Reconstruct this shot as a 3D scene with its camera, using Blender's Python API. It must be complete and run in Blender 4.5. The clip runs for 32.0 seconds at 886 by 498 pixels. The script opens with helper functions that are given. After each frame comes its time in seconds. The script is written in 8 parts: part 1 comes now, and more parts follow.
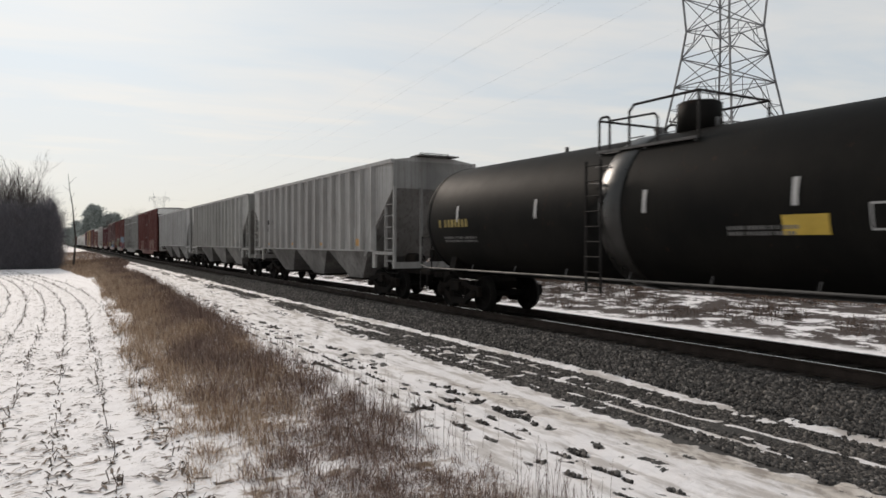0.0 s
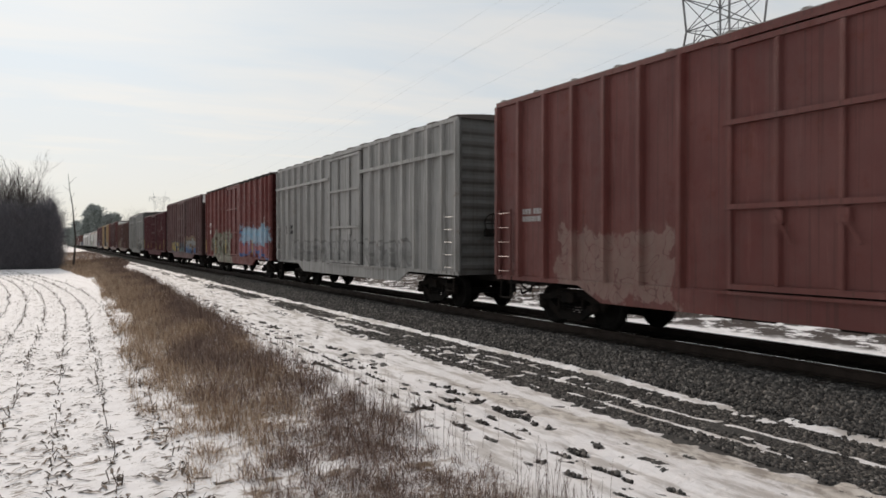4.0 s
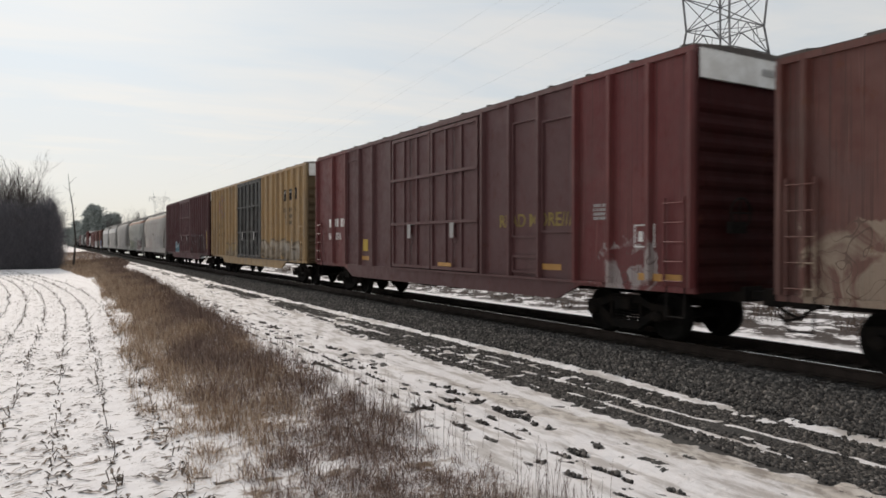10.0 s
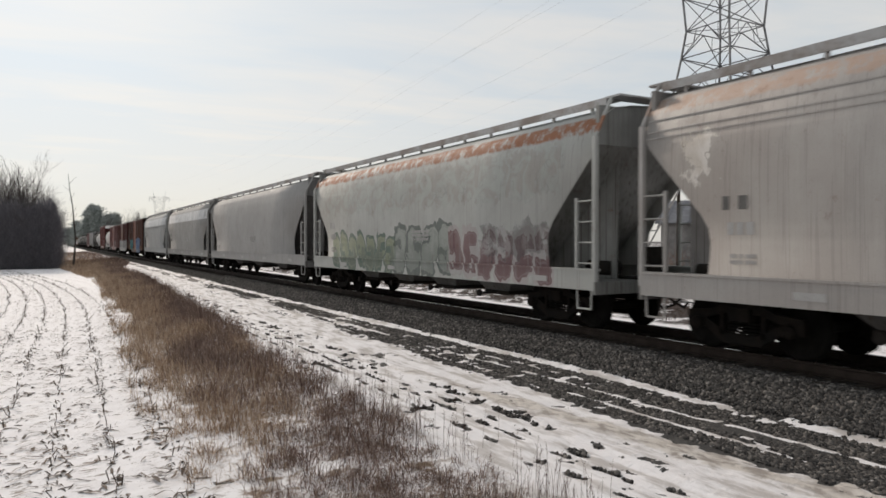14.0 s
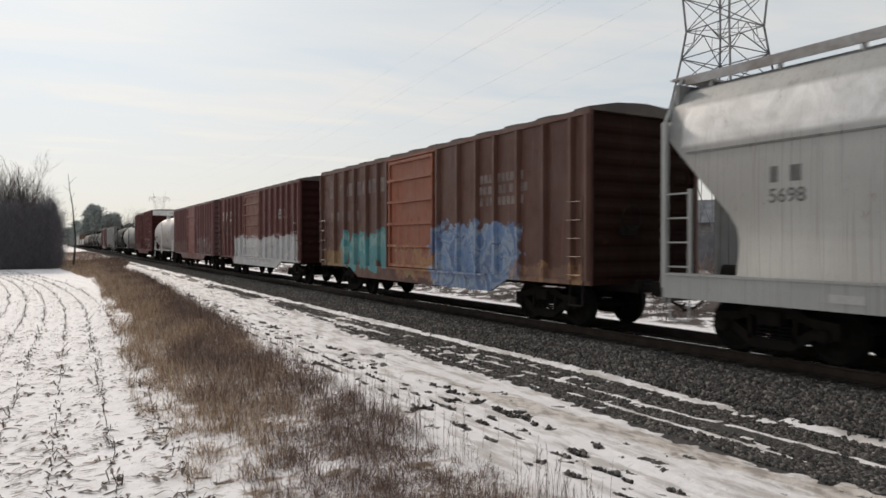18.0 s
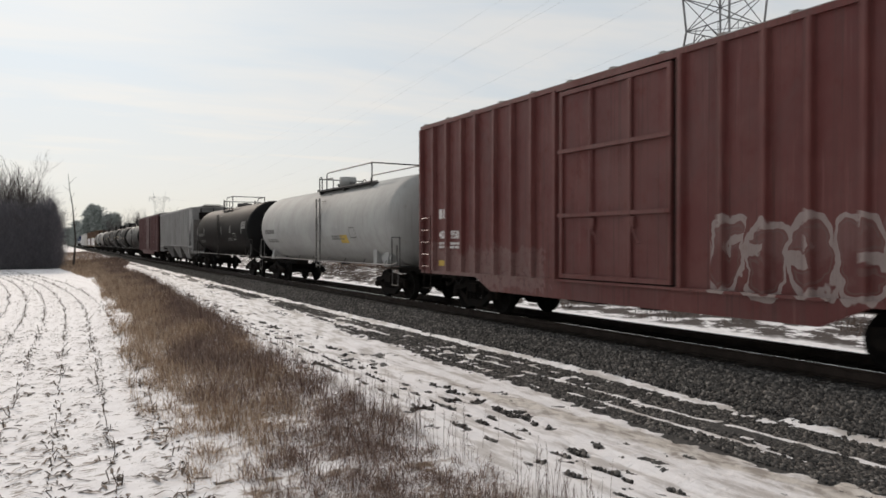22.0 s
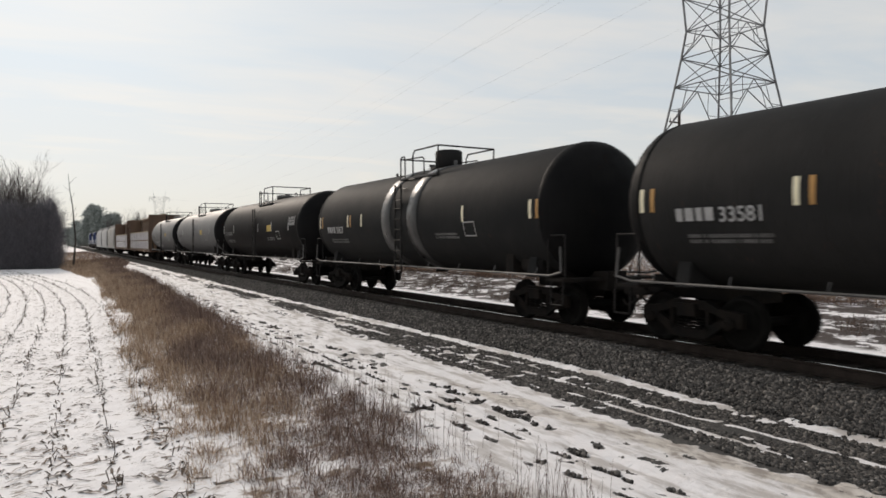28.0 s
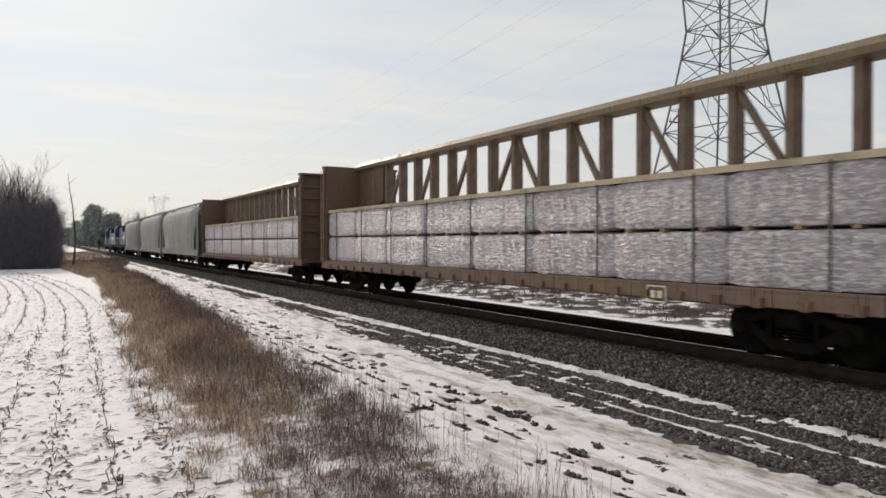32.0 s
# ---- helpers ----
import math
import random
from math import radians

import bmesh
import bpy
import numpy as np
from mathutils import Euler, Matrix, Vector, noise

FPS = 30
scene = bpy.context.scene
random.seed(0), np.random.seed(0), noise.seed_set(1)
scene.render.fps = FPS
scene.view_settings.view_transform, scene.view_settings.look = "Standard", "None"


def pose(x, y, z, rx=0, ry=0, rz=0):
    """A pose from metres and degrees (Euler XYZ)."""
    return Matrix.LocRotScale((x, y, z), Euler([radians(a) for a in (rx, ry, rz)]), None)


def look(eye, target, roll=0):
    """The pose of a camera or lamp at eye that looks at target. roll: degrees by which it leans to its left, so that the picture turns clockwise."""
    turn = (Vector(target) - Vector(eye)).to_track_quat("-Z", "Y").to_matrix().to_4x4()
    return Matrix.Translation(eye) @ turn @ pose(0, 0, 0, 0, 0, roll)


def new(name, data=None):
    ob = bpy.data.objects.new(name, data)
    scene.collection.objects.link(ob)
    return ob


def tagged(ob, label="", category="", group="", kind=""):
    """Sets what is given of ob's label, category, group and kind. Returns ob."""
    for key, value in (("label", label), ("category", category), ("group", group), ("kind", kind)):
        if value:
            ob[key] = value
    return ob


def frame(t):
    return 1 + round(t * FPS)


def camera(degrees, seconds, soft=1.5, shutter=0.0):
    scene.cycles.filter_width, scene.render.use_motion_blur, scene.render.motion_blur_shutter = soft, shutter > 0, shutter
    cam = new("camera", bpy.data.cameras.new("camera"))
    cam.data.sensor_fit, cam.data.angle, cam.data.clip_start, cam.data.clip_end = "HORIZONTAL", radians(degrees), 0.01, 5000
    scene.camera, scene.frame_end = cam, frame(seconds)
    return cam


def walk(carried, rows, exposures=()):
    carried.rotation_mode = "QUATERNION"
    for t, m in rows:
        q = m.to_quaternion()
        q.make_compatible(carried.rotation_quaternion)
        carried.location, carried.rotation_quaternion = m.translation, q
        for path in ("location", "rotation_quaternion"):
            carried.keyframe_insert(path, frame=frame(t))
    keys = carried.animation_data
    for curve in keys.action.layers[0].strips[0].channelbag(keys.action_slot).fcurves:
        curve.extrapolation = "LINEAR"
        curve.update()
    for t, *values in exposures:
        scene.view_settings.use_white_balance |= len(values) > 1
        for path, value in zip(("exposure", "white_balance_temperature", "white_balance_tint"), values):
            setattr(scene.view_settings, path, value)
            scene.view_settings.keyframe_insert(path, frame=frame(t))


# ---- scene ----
# One goods train passes a camera that stands still beside the line. z = 0 is the top of the rails,
# +y runs along the track, away from the camera; the track's middle lies at x = TRACK.
TRACK, EYE_Z, HEADING = 11.02, 1.84, 29.9
SPEED, CURVE_FROM, CURVE_TO, RADIUS = 18.71, 20.0, 120.0, 8000.0

cam = camera(65.03, 32.0, soft=1.6, shutter=0.12)
VIEW = look((0, 0, EYE_Z), (math.sin(radians(HEADING)) * 100, math.cos(radians(HEADING)) * 100, EYE_Z - 0.935))
walk(cam, [(0.0, VIEW), (32.0, VIEW)])


def along(s, d=0.0):
    """The place at s metres along the line and d metres to the right of x = 0, and the line's heading there."""
    a = (min(max(s, CURVE_FROM), CURVE_TO) - CURVE_FROM) / RADIUS
    y, x = s, 0.0
    if s > CURVE_FROM:
        y, x = CURVE_FROM + math.sin(a) * RADIUS, (1 - math.cos(a)) * RADIUS
    if s > CURVE_TO:
        y, x = y + (s - CURVE_TO) * math.cos(a), x + (s - CURVE_TO) * math.sin(a)
    return x + d * math.cos(a), y - d * math.sin(a), a


# ---- light ----
SUN_TURN, SUN_UP = -34.0, 27.0      # degrees from the view's axis to the left, and above the horizon
sun_az = radians(HEADING + SUN_TURN)
world = bpy.data.worlds.new("sky")
scene.world = world
world.use_nodes = True
wn, wl = world.node_tree.nodes, world.node_tree.links
wn.clear()
w_out = wn.new("ShaderNodeOutputWorld")
w_bg = wn.new("ShaderNodeBackground")
w_sky = wn.new("ShaderNodeTexSky")
w_sky.sky_type, w_sky.sun_disc = "NISHITA", False
w_sky.sun_elevation, w_sky.sun_rotation = radians(SUN_UP), sun_az
w_sky.air_density, w_sky.dust_density, w_sky.ozone_density = 1.0, 4.0, 1.0
w_tc = wn.new("ShaderNodeTexCoord")
w_sep = wn.new("ShaderNodeSeparateXYZ")
wl.new(w_tc.outputs["Generated"], w_sep.inputs[0])
# thin high cloud: streaks on a flat layer overhead
w_z = wn.new("ShaderNodeMath"); w_z.operation = "MAXIMUM"; w_z.inputs[1].default_value = 0.10
wl.new(w_sep.outputs[2], w_z.inputs[0])
w_div = wn.new("ShaderNodeVectorMath"); w_div.operation = "DIVIDE"
w_com = wn.new("ShaderNodeCombineXYZ")
for i in range(3):
    wl.new(w_z.outputs[0], w_com.inputs[i])
wl.new(w_tc.outputs["Generated"], w_div.inputs[0]); wl.new(w_com.outputs[0], w_div.inputs[1])
w_map = wn.new("ShaderNodeMapping")
w_map.inputs["Rotation"].default_value = (0, 0, radians(60)); w_map.inputs["Scale"].default_value = (0.7, 1.5, 1)
wl.new(w_div.outputs[0], w_map.inputs[0])
w_noise = wn.new("ShaderNodeTexNoise")
w_noise.inputs["Scale"].default_value = 0.8; w_noise.inputs["Detail"].default_value = 8; w_noise.inputs["Roughness"].default_value = 0.56
w_noise.inputs["Distortion"].default_value = 0.4
wl.new(w_map.outputs[0], w_noise.inputs[0])
w_ramp = wn.new("ShaderNodeValToRGB")
w_ramp.color_ramp.elements[0].position, w_ramp.color_ramp.elements[1].position = 0.36, 0.66
w_ramp.color_ramp.elements[0].color = (0.12, 0.12, 0.12, 1)
wl.new(w_noise.outputs[0], w_ramp.inputs[0])
w_mix = wn.new("ShaderNodeMix"); w_mix.data_type = "RGBA"
w_cloud = wn.new("ShaderNodeMix"); w_cloud.data_type = "RGBA"; w_cloud.blend_type = "MIX"
w_cloud.inputs[0].default_value = 0.70
w_cloud.inputs[7].default_value = (8.35, 8.15, 7.7, 1)
w_mul = wn.new("ShaderNodeVectorMath"); w_mul.operation = "MULTIPLY_ADD"     # haze holds back the glare round the sun
w_mul.inputs[1].default_value, w_mul.inputs[2].default_value = (0.092, 0.084, 0.072), (1, 0.96, 0.9)
w_soft = wn.new("ShaderNodeVectorMath"); w_soft.operation = "DIVIDE"
wl.new(w_sky.outputs[0], w_mul.inputs[0]); wl.new(w_sky.outputs[0], w_soft.inputs[0]); wl.new(w_mul.outputs[0], w_soft.inputs[1])
wl.new(w_soft.outputs[0], w_cloud.inputs[6])
w_low = wn.new("ShaderNodeMapRange")      # towards the horizon the cloud thickens to an even haze
for i, v in enumerate((0.26, 0.04, 0.0, 1.0)):
    w_low.inputs[i + 1].default_value = v
wl.new(w_sep.outputs[2], w_low.inputs[0])
w_max = wn.new("ShaderNodeMath"); w_max.operation = "MAXIMUM"
wl.new(w_ramp.outputs[0], w_max.inputs[0]); wl.new(w_low.outputs[0], w_max.inputs[1])
wl.new(w_max.outputs[0], w_mix.inputs[0])
w_pale = wn.new("ShaderNodeMix"); w_pale.data_type = "RGBA"      # thin veil over the blue
w_pale.inputs[0].default_value = 0.62
w_pale.inputs[7].default_value = (6.6, 7.4, 7.95, 1)
wl.new(w_soft.outputs[0], w_pale.inputs[6])
wl.new(w_pale.outputs[2], w_mix.inputs[6]); wl.new(w_cloud.outputs[2], w_mix.inputs[7])
wl.new(w_mix.outputs[2], w_bg.inputs[0])
w_bg.inputs[1].default_value = 0.106
wl.new(w_bg.outputs[0], w_out.inputs[0])

sun = new("sun", bpy.data.lights.new("sun", "SUN"))
sun.data.energy, sun.data.angle, sun.data.color = 2.05, radians(7), (1.0, 0.87, 0.75)
sun.matrix_world = look((math.sin(sun_az) * 50, math.cos(sun_az) * 50, 50 * math.tan(radians(SUN_UP))), (0, 0, 0))
scene.view_settings.exposure = 0.0

# ---- node and mesh helpers ----


def node(tree, kind, **sockets):
    n = tree.nodes.new("ShaderNode" + kind)
    for key, value in sockets.items():
        key = int(key[1:]) if key[0] == "i" and key[1:].isdigit() else key.replace("_", " ")
        if isinstance(value, bpy.types.NodeSocket):
            tree.links.new(value, n.inputs[key])
        else:
            n.inputs[key].default_value = value
    return n


def calc(tree, op, a, b=0.0, c=0.0):
    n = tree.nodes.new("ShaderNodeMath")
    n.operation = op
    for i, v in enumerate((a, b, c)):
        if isinstance(v, bpy.types.NodeSocket):
            tree.links.new(v, n.inputs[i])
        else:
            n.inputs[i].default_value = v
    return n.outputs[0]


def ramped(tree, value, a, b, to0=0.0, to1=1.0):
    n = tree.nodes.new("ShaderNodeMapRange")
    n.interpolation_type = "SMOOTHSTEP"
    tree.links.new(value, n.inputs[0])
    for i, v in enumerate((a, b, to0, to1)):
        n.inputs[i + 1].default_value = v
    return n.outputs[0]


def blend(tree, fac, a, b):
    n = tree.nodes.new("ShaderNodeMix")
    n.data_type = "RGBA"
    for i, v in ((0, fac), (6, a), (7, b)):
        if isinstance(v, bpy.types.NodeSocket):
            tree.links.new(v, n.inputs[i])
        else:
            n.inputs[i].default_value = v if i == 0 else (*v[:3], 1)
    return n.outputs[2]


def noise_of(tree, vector, scale, detail=3.0, rough=0.55, squeeze=None, distortion=0.0):
    if squeeze:
        m = node(tree, "Mapping", i0=vector)
        m.inputs["Scale"].default_value = squeeze
        vector = m.outputs[0]
    n = node(tree, "TexNoise", Vector=vector, Scale=scale, Detail=detail, Roughness=rough, Distortion=distortion)
    return n.outputs[0]


def fresh(name):
    m = bpy.data.materials.new(name)
    m.use_nodes = True
    return m, m.node_tree, m.node_tree.nodes["Principled BSDF"]


def bumped(tree, bsdf, height, strength, distance):
    b = node(tree, "Bump", Height=height, Strength=strength, Distance=distance)
    tree.links.new(b.outputs[0], bsdf.inputs["Normal"])


def plain(name, colour, rough=0.6, metal=0.0, vary=0.25, scale=4.0, second=None, bump=0.15):
    """A worn surface: one colour that varies at two scales, with fine relief."""
    m, t, b = fresh(name)
    v = node(t, "TexCoord").outputs["Object"]
    big, small = noise_of(t, v, scale, 4), noise_of(t, v, scale * 12, 3)
    other = second or tuple(c * (1 - vary) for c in colour)
    c = blend(t, ramped(t, big, 0.35, 0.65), colour, other)
    c = blend(t, ramped(t, small, 0.45, 0.75, 0.0, 0.5), c, tuple(x * (1 - vary) for x in other))
    t.links.new(c, b.inputs["Base Color"])
    b.inputs["Metallic"].default_value = metal
    if max(colour) < 0.06:
        b.inputs["Specular IOR Level"].default_value = 0.06
    t.links.new(ramped(t, big, 0.2, 0.8, rough - 0.1, min(1, rough + 0.12)), b.inputs["Roughness"])
    bumped(t, b, small, bump, 0.01)
    return m


def speckled(name, stops, rough=0.9, noise_scale=0.0):
    """For masses of small pieces: each piece takes its colour from the ramp by chance."""
    m, t, b = fresh(name)
    g = node(t, "NewGeometry")
    r = node(t, "ValToRGB", Fac=g.outputs["Random Per Island"])
    els = r.color_ramp.elements
    while len(els) < len(stops):
        els.new(0.5)
    for e, (p, c) in zip(els, stops):
        e.position, e.color = p, (*c, 1)
    c = r.outputs[0]
    if noise_scale:
        c = blend(t, ramped(t, noise_of(t, node(t, "TexCoord").outputs["Object"], noise_scale, 3), 0.35, 0.7, 0, 0.5), c, tuple(x * 0.6 for x in stops[0][1]))
    t.links.new(c, b.inputs["Base Color"])
    b.inputs["Roughness"].default_value = rough
    b.inputs["Specular IOR Level"].default_value = 0.15
    return m


def bx(bm, x0, x1, y0, y1, z0, z1):
    v = [bm.verts.new((x, y, z)) for x in (x0, x1) for y in (y0, y1) for z in (z0, z1)]
    for f in ((0, 1, 3, 2), (4, 6, 7, 5), (0, 4, 5, 1), (2, 3, 7, 6), (0, 2, 6, 4), (1, 5, 7, 3)):
        bm.faces.new([v[i] for i in f])


def prism(bm, points, lo, hi, axis="x"):
    """A flat outline pushed from lo to hi along an axis; points are (y, z) for x, (x, z) for y, (x, y) for z."""
    def at(p, k):
        return (k, p[0], p[1]) if axis == "x" else (p[0], k, p[1]) if axis == "y" else (p[0], p[1], k)
    a, b = [bm.verts.new(at(p, lo)) for p in points], [bm.verts.new(at(p, hi)) for p in points]
    n = len(points)
    bm.faces.new(a)
    bm.faces.new(b[::-1])
    for i in range(n):
        bm.faces.new((a[i], b[i], b[(i + 1) % n], a[(i + 1) % n]))


def rod(bm, p, q, r, n=6, r2=None, caps=True):
    p, q = Vector(p), Vector(q)
    m = (q - p).to_track_quat("Z", "Y").to_matrix()
    r2 = r if r2 is None else r2
    rings = []
    for c, k in ((p, r), (q, r2)):
        rings.append([bm.verts.new(c + m @ Vector((math.cos(2 * math.pi * i / n) * k, math.sin(2 * math.pi * i / n) * k, 0))) for i in range(n)])
    for i in range(n):
        f = bm.faces.new((rings[0][i], rings[0][(i + 1) % n], rings[1][(i + 1) % n], rings[1][i]))
        f.smooth = n > 6
    if caps:
        bm.faces.new(rings[0][::-1])
        bm.faces.new(rings[1])


def pipe(bm, points, r, n=6):
    for a, b in zip(points, points[1:]):
        rod(bm, a, b, r, n)


def lathe(bm, profile, n=24, axis="x", closed=False):
    """profile: (along the axis, radius) turned round the axis."""
    rings = []
    for a, r in profile:
        ring = []
        for i in range(n):
            c, s = math.cos(2 * math.pi * i / n) * r, math.sin(2 * math.pi * i / n) * r
            ring.append(bm.verts.new((a, c, s) if axis == "x" else (c, a, s) if axis == "y" else (c, s, a)))
        rings.append(ring)
    pairs = list(zip(rings, rings[1:])) + ([(rings[-1], rings[0])] if closed else [])
    for a, b in pairs:
        for i in range(n):
            bm.faces.new((a[i], a[(i + 1) % n], b[(i + 1) % n], b[i])).smooth = True
    if not closed:
        for ring in (rings[0], rings[-1]):
            if (ring[0].co - ring[n // 2].co).length > 0.01:
                bm.faces.new(ring)


def mesh_of(name, bm, material, turn=True):
    if turn:
        bmesh.ops.recalc_face_normals(bm, faces=bm.faces)
    me = bpy.data.meshes.new(name)
    bm.to_mesh(me)
    bm.free()
    me.materials.append(material)
    return me


def part(name, bm, material, parent, label=""):
    """One mesh under a thing or under a part."""
    ob = new(name, bm if isinstance(bm, bpy.types.Mesh) else mesh_of(name, bm, material))
    ob.parent = parent
    return tagged(ob, label) if label else ob


def shared(name, me, parent, m):
    """One more piece on a mesh that alike pieces share."""
    ob = new(name, me)
    ob.parent, ob.matrix_basis = parent, m
    return ob


def thing(name, label, category, group=""):
    return tagged(new(name), label, category, group)


def mass(name, verts, faces, material, uv=None):
    """One mesh from arrays: verts (pieces, n, 3) and the faces of one piece."""
    pieces, n = verts.shape[0], verts.shape[1]
    me = bpy.data.meshes.new(name)
    me.vertices.add(pieces * n)
    me.vertices.foreach_set("co", verts.astype(np.float32).ravel())
    base = np.concatenate([np.array(f) for f in faces])
    loops = (base[None, :] + (np.arange(pieces) * n)[:, None]).astype(np.int32)
    me.loops.add(loops.size)
    me.loops.foreach_set("vertex_index", loops.ravel())
    sizes = np.array([len(f) for f in faces])
    starts = np.concatenate([[0], np.cumsum(sizes)[:-1]])
    me.polygons.add(pieces * len(faces))
    me.polygons.foreach_set("loop_start", (starts[None, :] + (np.arange(pieces) * len(base))[:, None]).astype(np.int32).ravel())
    me.update(calc_edges=True)
    me.materials.append(material)
    return me


def lift(s, d):
    """Curved places along the line for arrays of s and d: x and y."""
    a = (np.clip(s, CURVE_FROM, CURVE_TO) - CURVE_FROM) / RADIUS
    e = np.maximum(0, s - CURVE_TO)
    y = np.where(s > CURVE_FROM, CURVE_FROM + np.sin(a) * RADIUS + e * np.cos(a), s)
    x = np.where(s > CURVE_FROM, (1 - np.cos(a)) * RADIUS + e * np.sin(a), 0)
    return x + d * np.cos(a), y - d * np.sin(a)


PROFILE_D = [-4000, 0.5, 2.5, 4.6, 6.0, 7.4, 8.35, 9.0, 9.6, 9.74, 12.32, 12.55, 13.9, 15, 18.5, 21, 24, 30, 60, 4000]
PROFILE_Z = [-1.22, -1.22, -1.12, -0.98, -0.92, -0.84, -0.76, -0.68, -0.27, -0.21, -0.21, -0.24, -0.8, -0.95, -1.0, -0.7, -0.35, -0.6, -0.9, -1.2]


def ground_z(d):
    return np.interp(d, PROFILE_D, PROFILE_Z)


# ---- ground ----


def ground_material():
    m, t, b = fresh("winter_ground")
    uv = node(t, "UVMap")
    uv.uv_map = "line"
    at = uv.outputs[0]
    sep = node(t, "SeparateXYZ", i0=at)
    d, s = sep.outputs[0], sep.outputs[1]
    fine, mid = noise_of(t, at, 14.0, 5, 0.65), noise_of(t, at, 2.2, 5, 0.6)
    broad = noise_of(t, at, 0.25, 3)
    snow = blend(t, ramped(t, mid, 0.35, 0.7), (0.85, 0.82, 0.82), (0.77, 0.735, 0.728))
    soil = blend(t, fine, (0.09, 0.065, 0.05), (0.24, 0.18, 0.135))
    # stubble field: litter in rows 0.76 m apart, that bend away with the field's edge
    bend = calc(t, "MULTIPLY", calc(t, "POWER", calc(t, "MAXIMUM", calc(t, "SUBTRACT", s, 28.0), 0.0), 2.0), -0.0022)
    row = calc(t, "SUBTRACT", calc(t, "SUBTRACT", d, calc(t, "MULTIPLY", s, 0.033)), bend)
    wave = calc(t, "SINE", calc(t, "MULTIPLY", row, 2 * math.pi / 0.76))
    litter = noise_of(t, at, 7.0, 6, 0.7, (0.6, 1.6, 1), 0.6)
    litter = calc(t, "ADD", litter, calc(t, "MULTIPLY", wave, 0.05))
    litter = ramped(t, litter, 0.58, 0.66)
    field = blend(t, calc(t, "MULTIPLY", litter, 0.8), snow, soil)
    # verge under the dead grass
    straw = blend(t, fine, (0.13, 0.085, 0.055), (0.30, 0.215, 0.14))
    verge = blend(t, ramped(t, noise_of(t, at, 3.0, 5, 0.7), 0.36, 0.50), straw, snow)
    c = blend(t, ramped(t, calc(t, "SUBTRACT", calc(t, "ADD", d, calc(t, "MULTIPLY", mid, 0.8)), calc(t, "MULTIPLY", calc(t, "MINIMUM", s, 50.0), 0.045)), 1.4, 2.3), field, verge)
    # service path: wheel-packed snow, slush and streaks of grit along the line
    grit = blend(t, fine, (0.022, 0.021, 0.02), (0.10, 0.095, 0.09))
    slush = blend(t, ramped(t, noise_of(t, at, 5.0, 5, 0.6, (1.4, 0.6, 1), 0.5), 0.40, 0.62), (0.62, 0.57, 0.52), (0.33, 0.29, 0.26))
    streak = noise_of(t, at, 2.6, 5, 0.6, (1.6, 0.28, 1))
    packed = blend(t, ramped(t, streak, 0.46, 0.62), snow, (0.52, 0.48, 0.455))
    wet = calc(t, "SUBTRACT", 0.62, calc(t, "MULTIPLY", calc(t, "ABSOLUTE", calc(t, "SUBTRACT", d, calc(t, "SUBTRACT", 7.75, calc(t, "MULTIPLY", s, 0.085)))), 1.25))
    wet = calc(t, "MULTIPLY", wet, ramped(t, s, 17.0, 9.0))
    wet = calc(t, "ADD", wet, calc(t, "SUBTRACT", calc(t, "ADD", noise_of(t, at, 0.7, 6, 0.7, (1, 0.6, 1)), noise_of(t, at, 4.0, 4, 0.6, (1, 0.5, 1))), 1.12))
    path = blend(t, ramped(t, wet, 0.10, 0.40), packed, slush)
    bare = node(t, "Attribute")
    bare.attribute_name = "grit"
    broken = calc(t, "ADD", bare.outputs["Fac"], calc(t, "MULTIPLY", calc(t, "SUBTRACT", fine, 0.5), 1.3))
    path = blend(t, ramped(t, broken, 0.40, 0.52), path, grit)
    c = blend(t, ramped(t, calc(t, "SUBTRACT", calc(t, "ADD", d, calc(t, "MULTIPLY", mid, 0.9)), calc(t, "ADD", calc(t, "MULTIPLY", calc(t, "MINIMUM", s, 60.0), 0.04), ramped(t, s, 80.0, 95.0, 0.0, 2.2))), 4.45, 4.95), c, path)
    # ballast
    cells = node(t, "TexVoronoi", Vector=at, Scale=17.0)
    stone = blend(t, cells.outputs["Color"], (0.03, 0.029, 0.028), (0.12, 0.115, 0.107))
    bed = calc(t, "MULTIPLY", ramped(t, calc(t, "ADD", d, calc(t, "MULTIPLY", mid, 0.3)), 9.22, 9.36), ramped(t, d, 13.9, 13.6))
    oily = calc(t, "MULTIPLY", ramped(t, d, 9.6, 10.0), ramped(t, d, 12.5, 12.1))
    stone = blend(t, calc(t, "MULTIPLY", oily, 0.6), stone, (0.035, 0.032, 0.03))
    c = blend(t, bed, c, stone)
    # far side: snow with dead weeds showing through
    far = blend(t, ramped(t, noise_of(t, at, 1.3, 6, 0.7, (1, 0.5, 1)), 0.44, 0.50), snow, blend(t, fine, (0.03, 0.024, 0.022), (0.09, 0.066, 0.055)))
    far = blend(t, ramped(t, calc(t, "ADD", d, mid), 19.6, 18.9), far, snow)
    c = blend(t, ramped(t, d, 13.8, 14.3), c, far)
    t.links.new(c, b.inputs["Base Color"])
    b.inputs["Roughness"].default_value = 0.75
    t.links.new(ramped(t, bed, 0.0, 1.0, 0.25, 0.0), b.inputs["Specular IOR Level"])
    h = calc(t, "ADD", calc(t, "MULTIPLY", fine, 0.6), calc(t, "ADD", mid, calc(t, "MULTIPLY", bed, calc(t, "MULTIPLY", cells.outputs["Distance"], -1.5))))
    bumped(t, b, h, 0.7, 0.05)
    return m


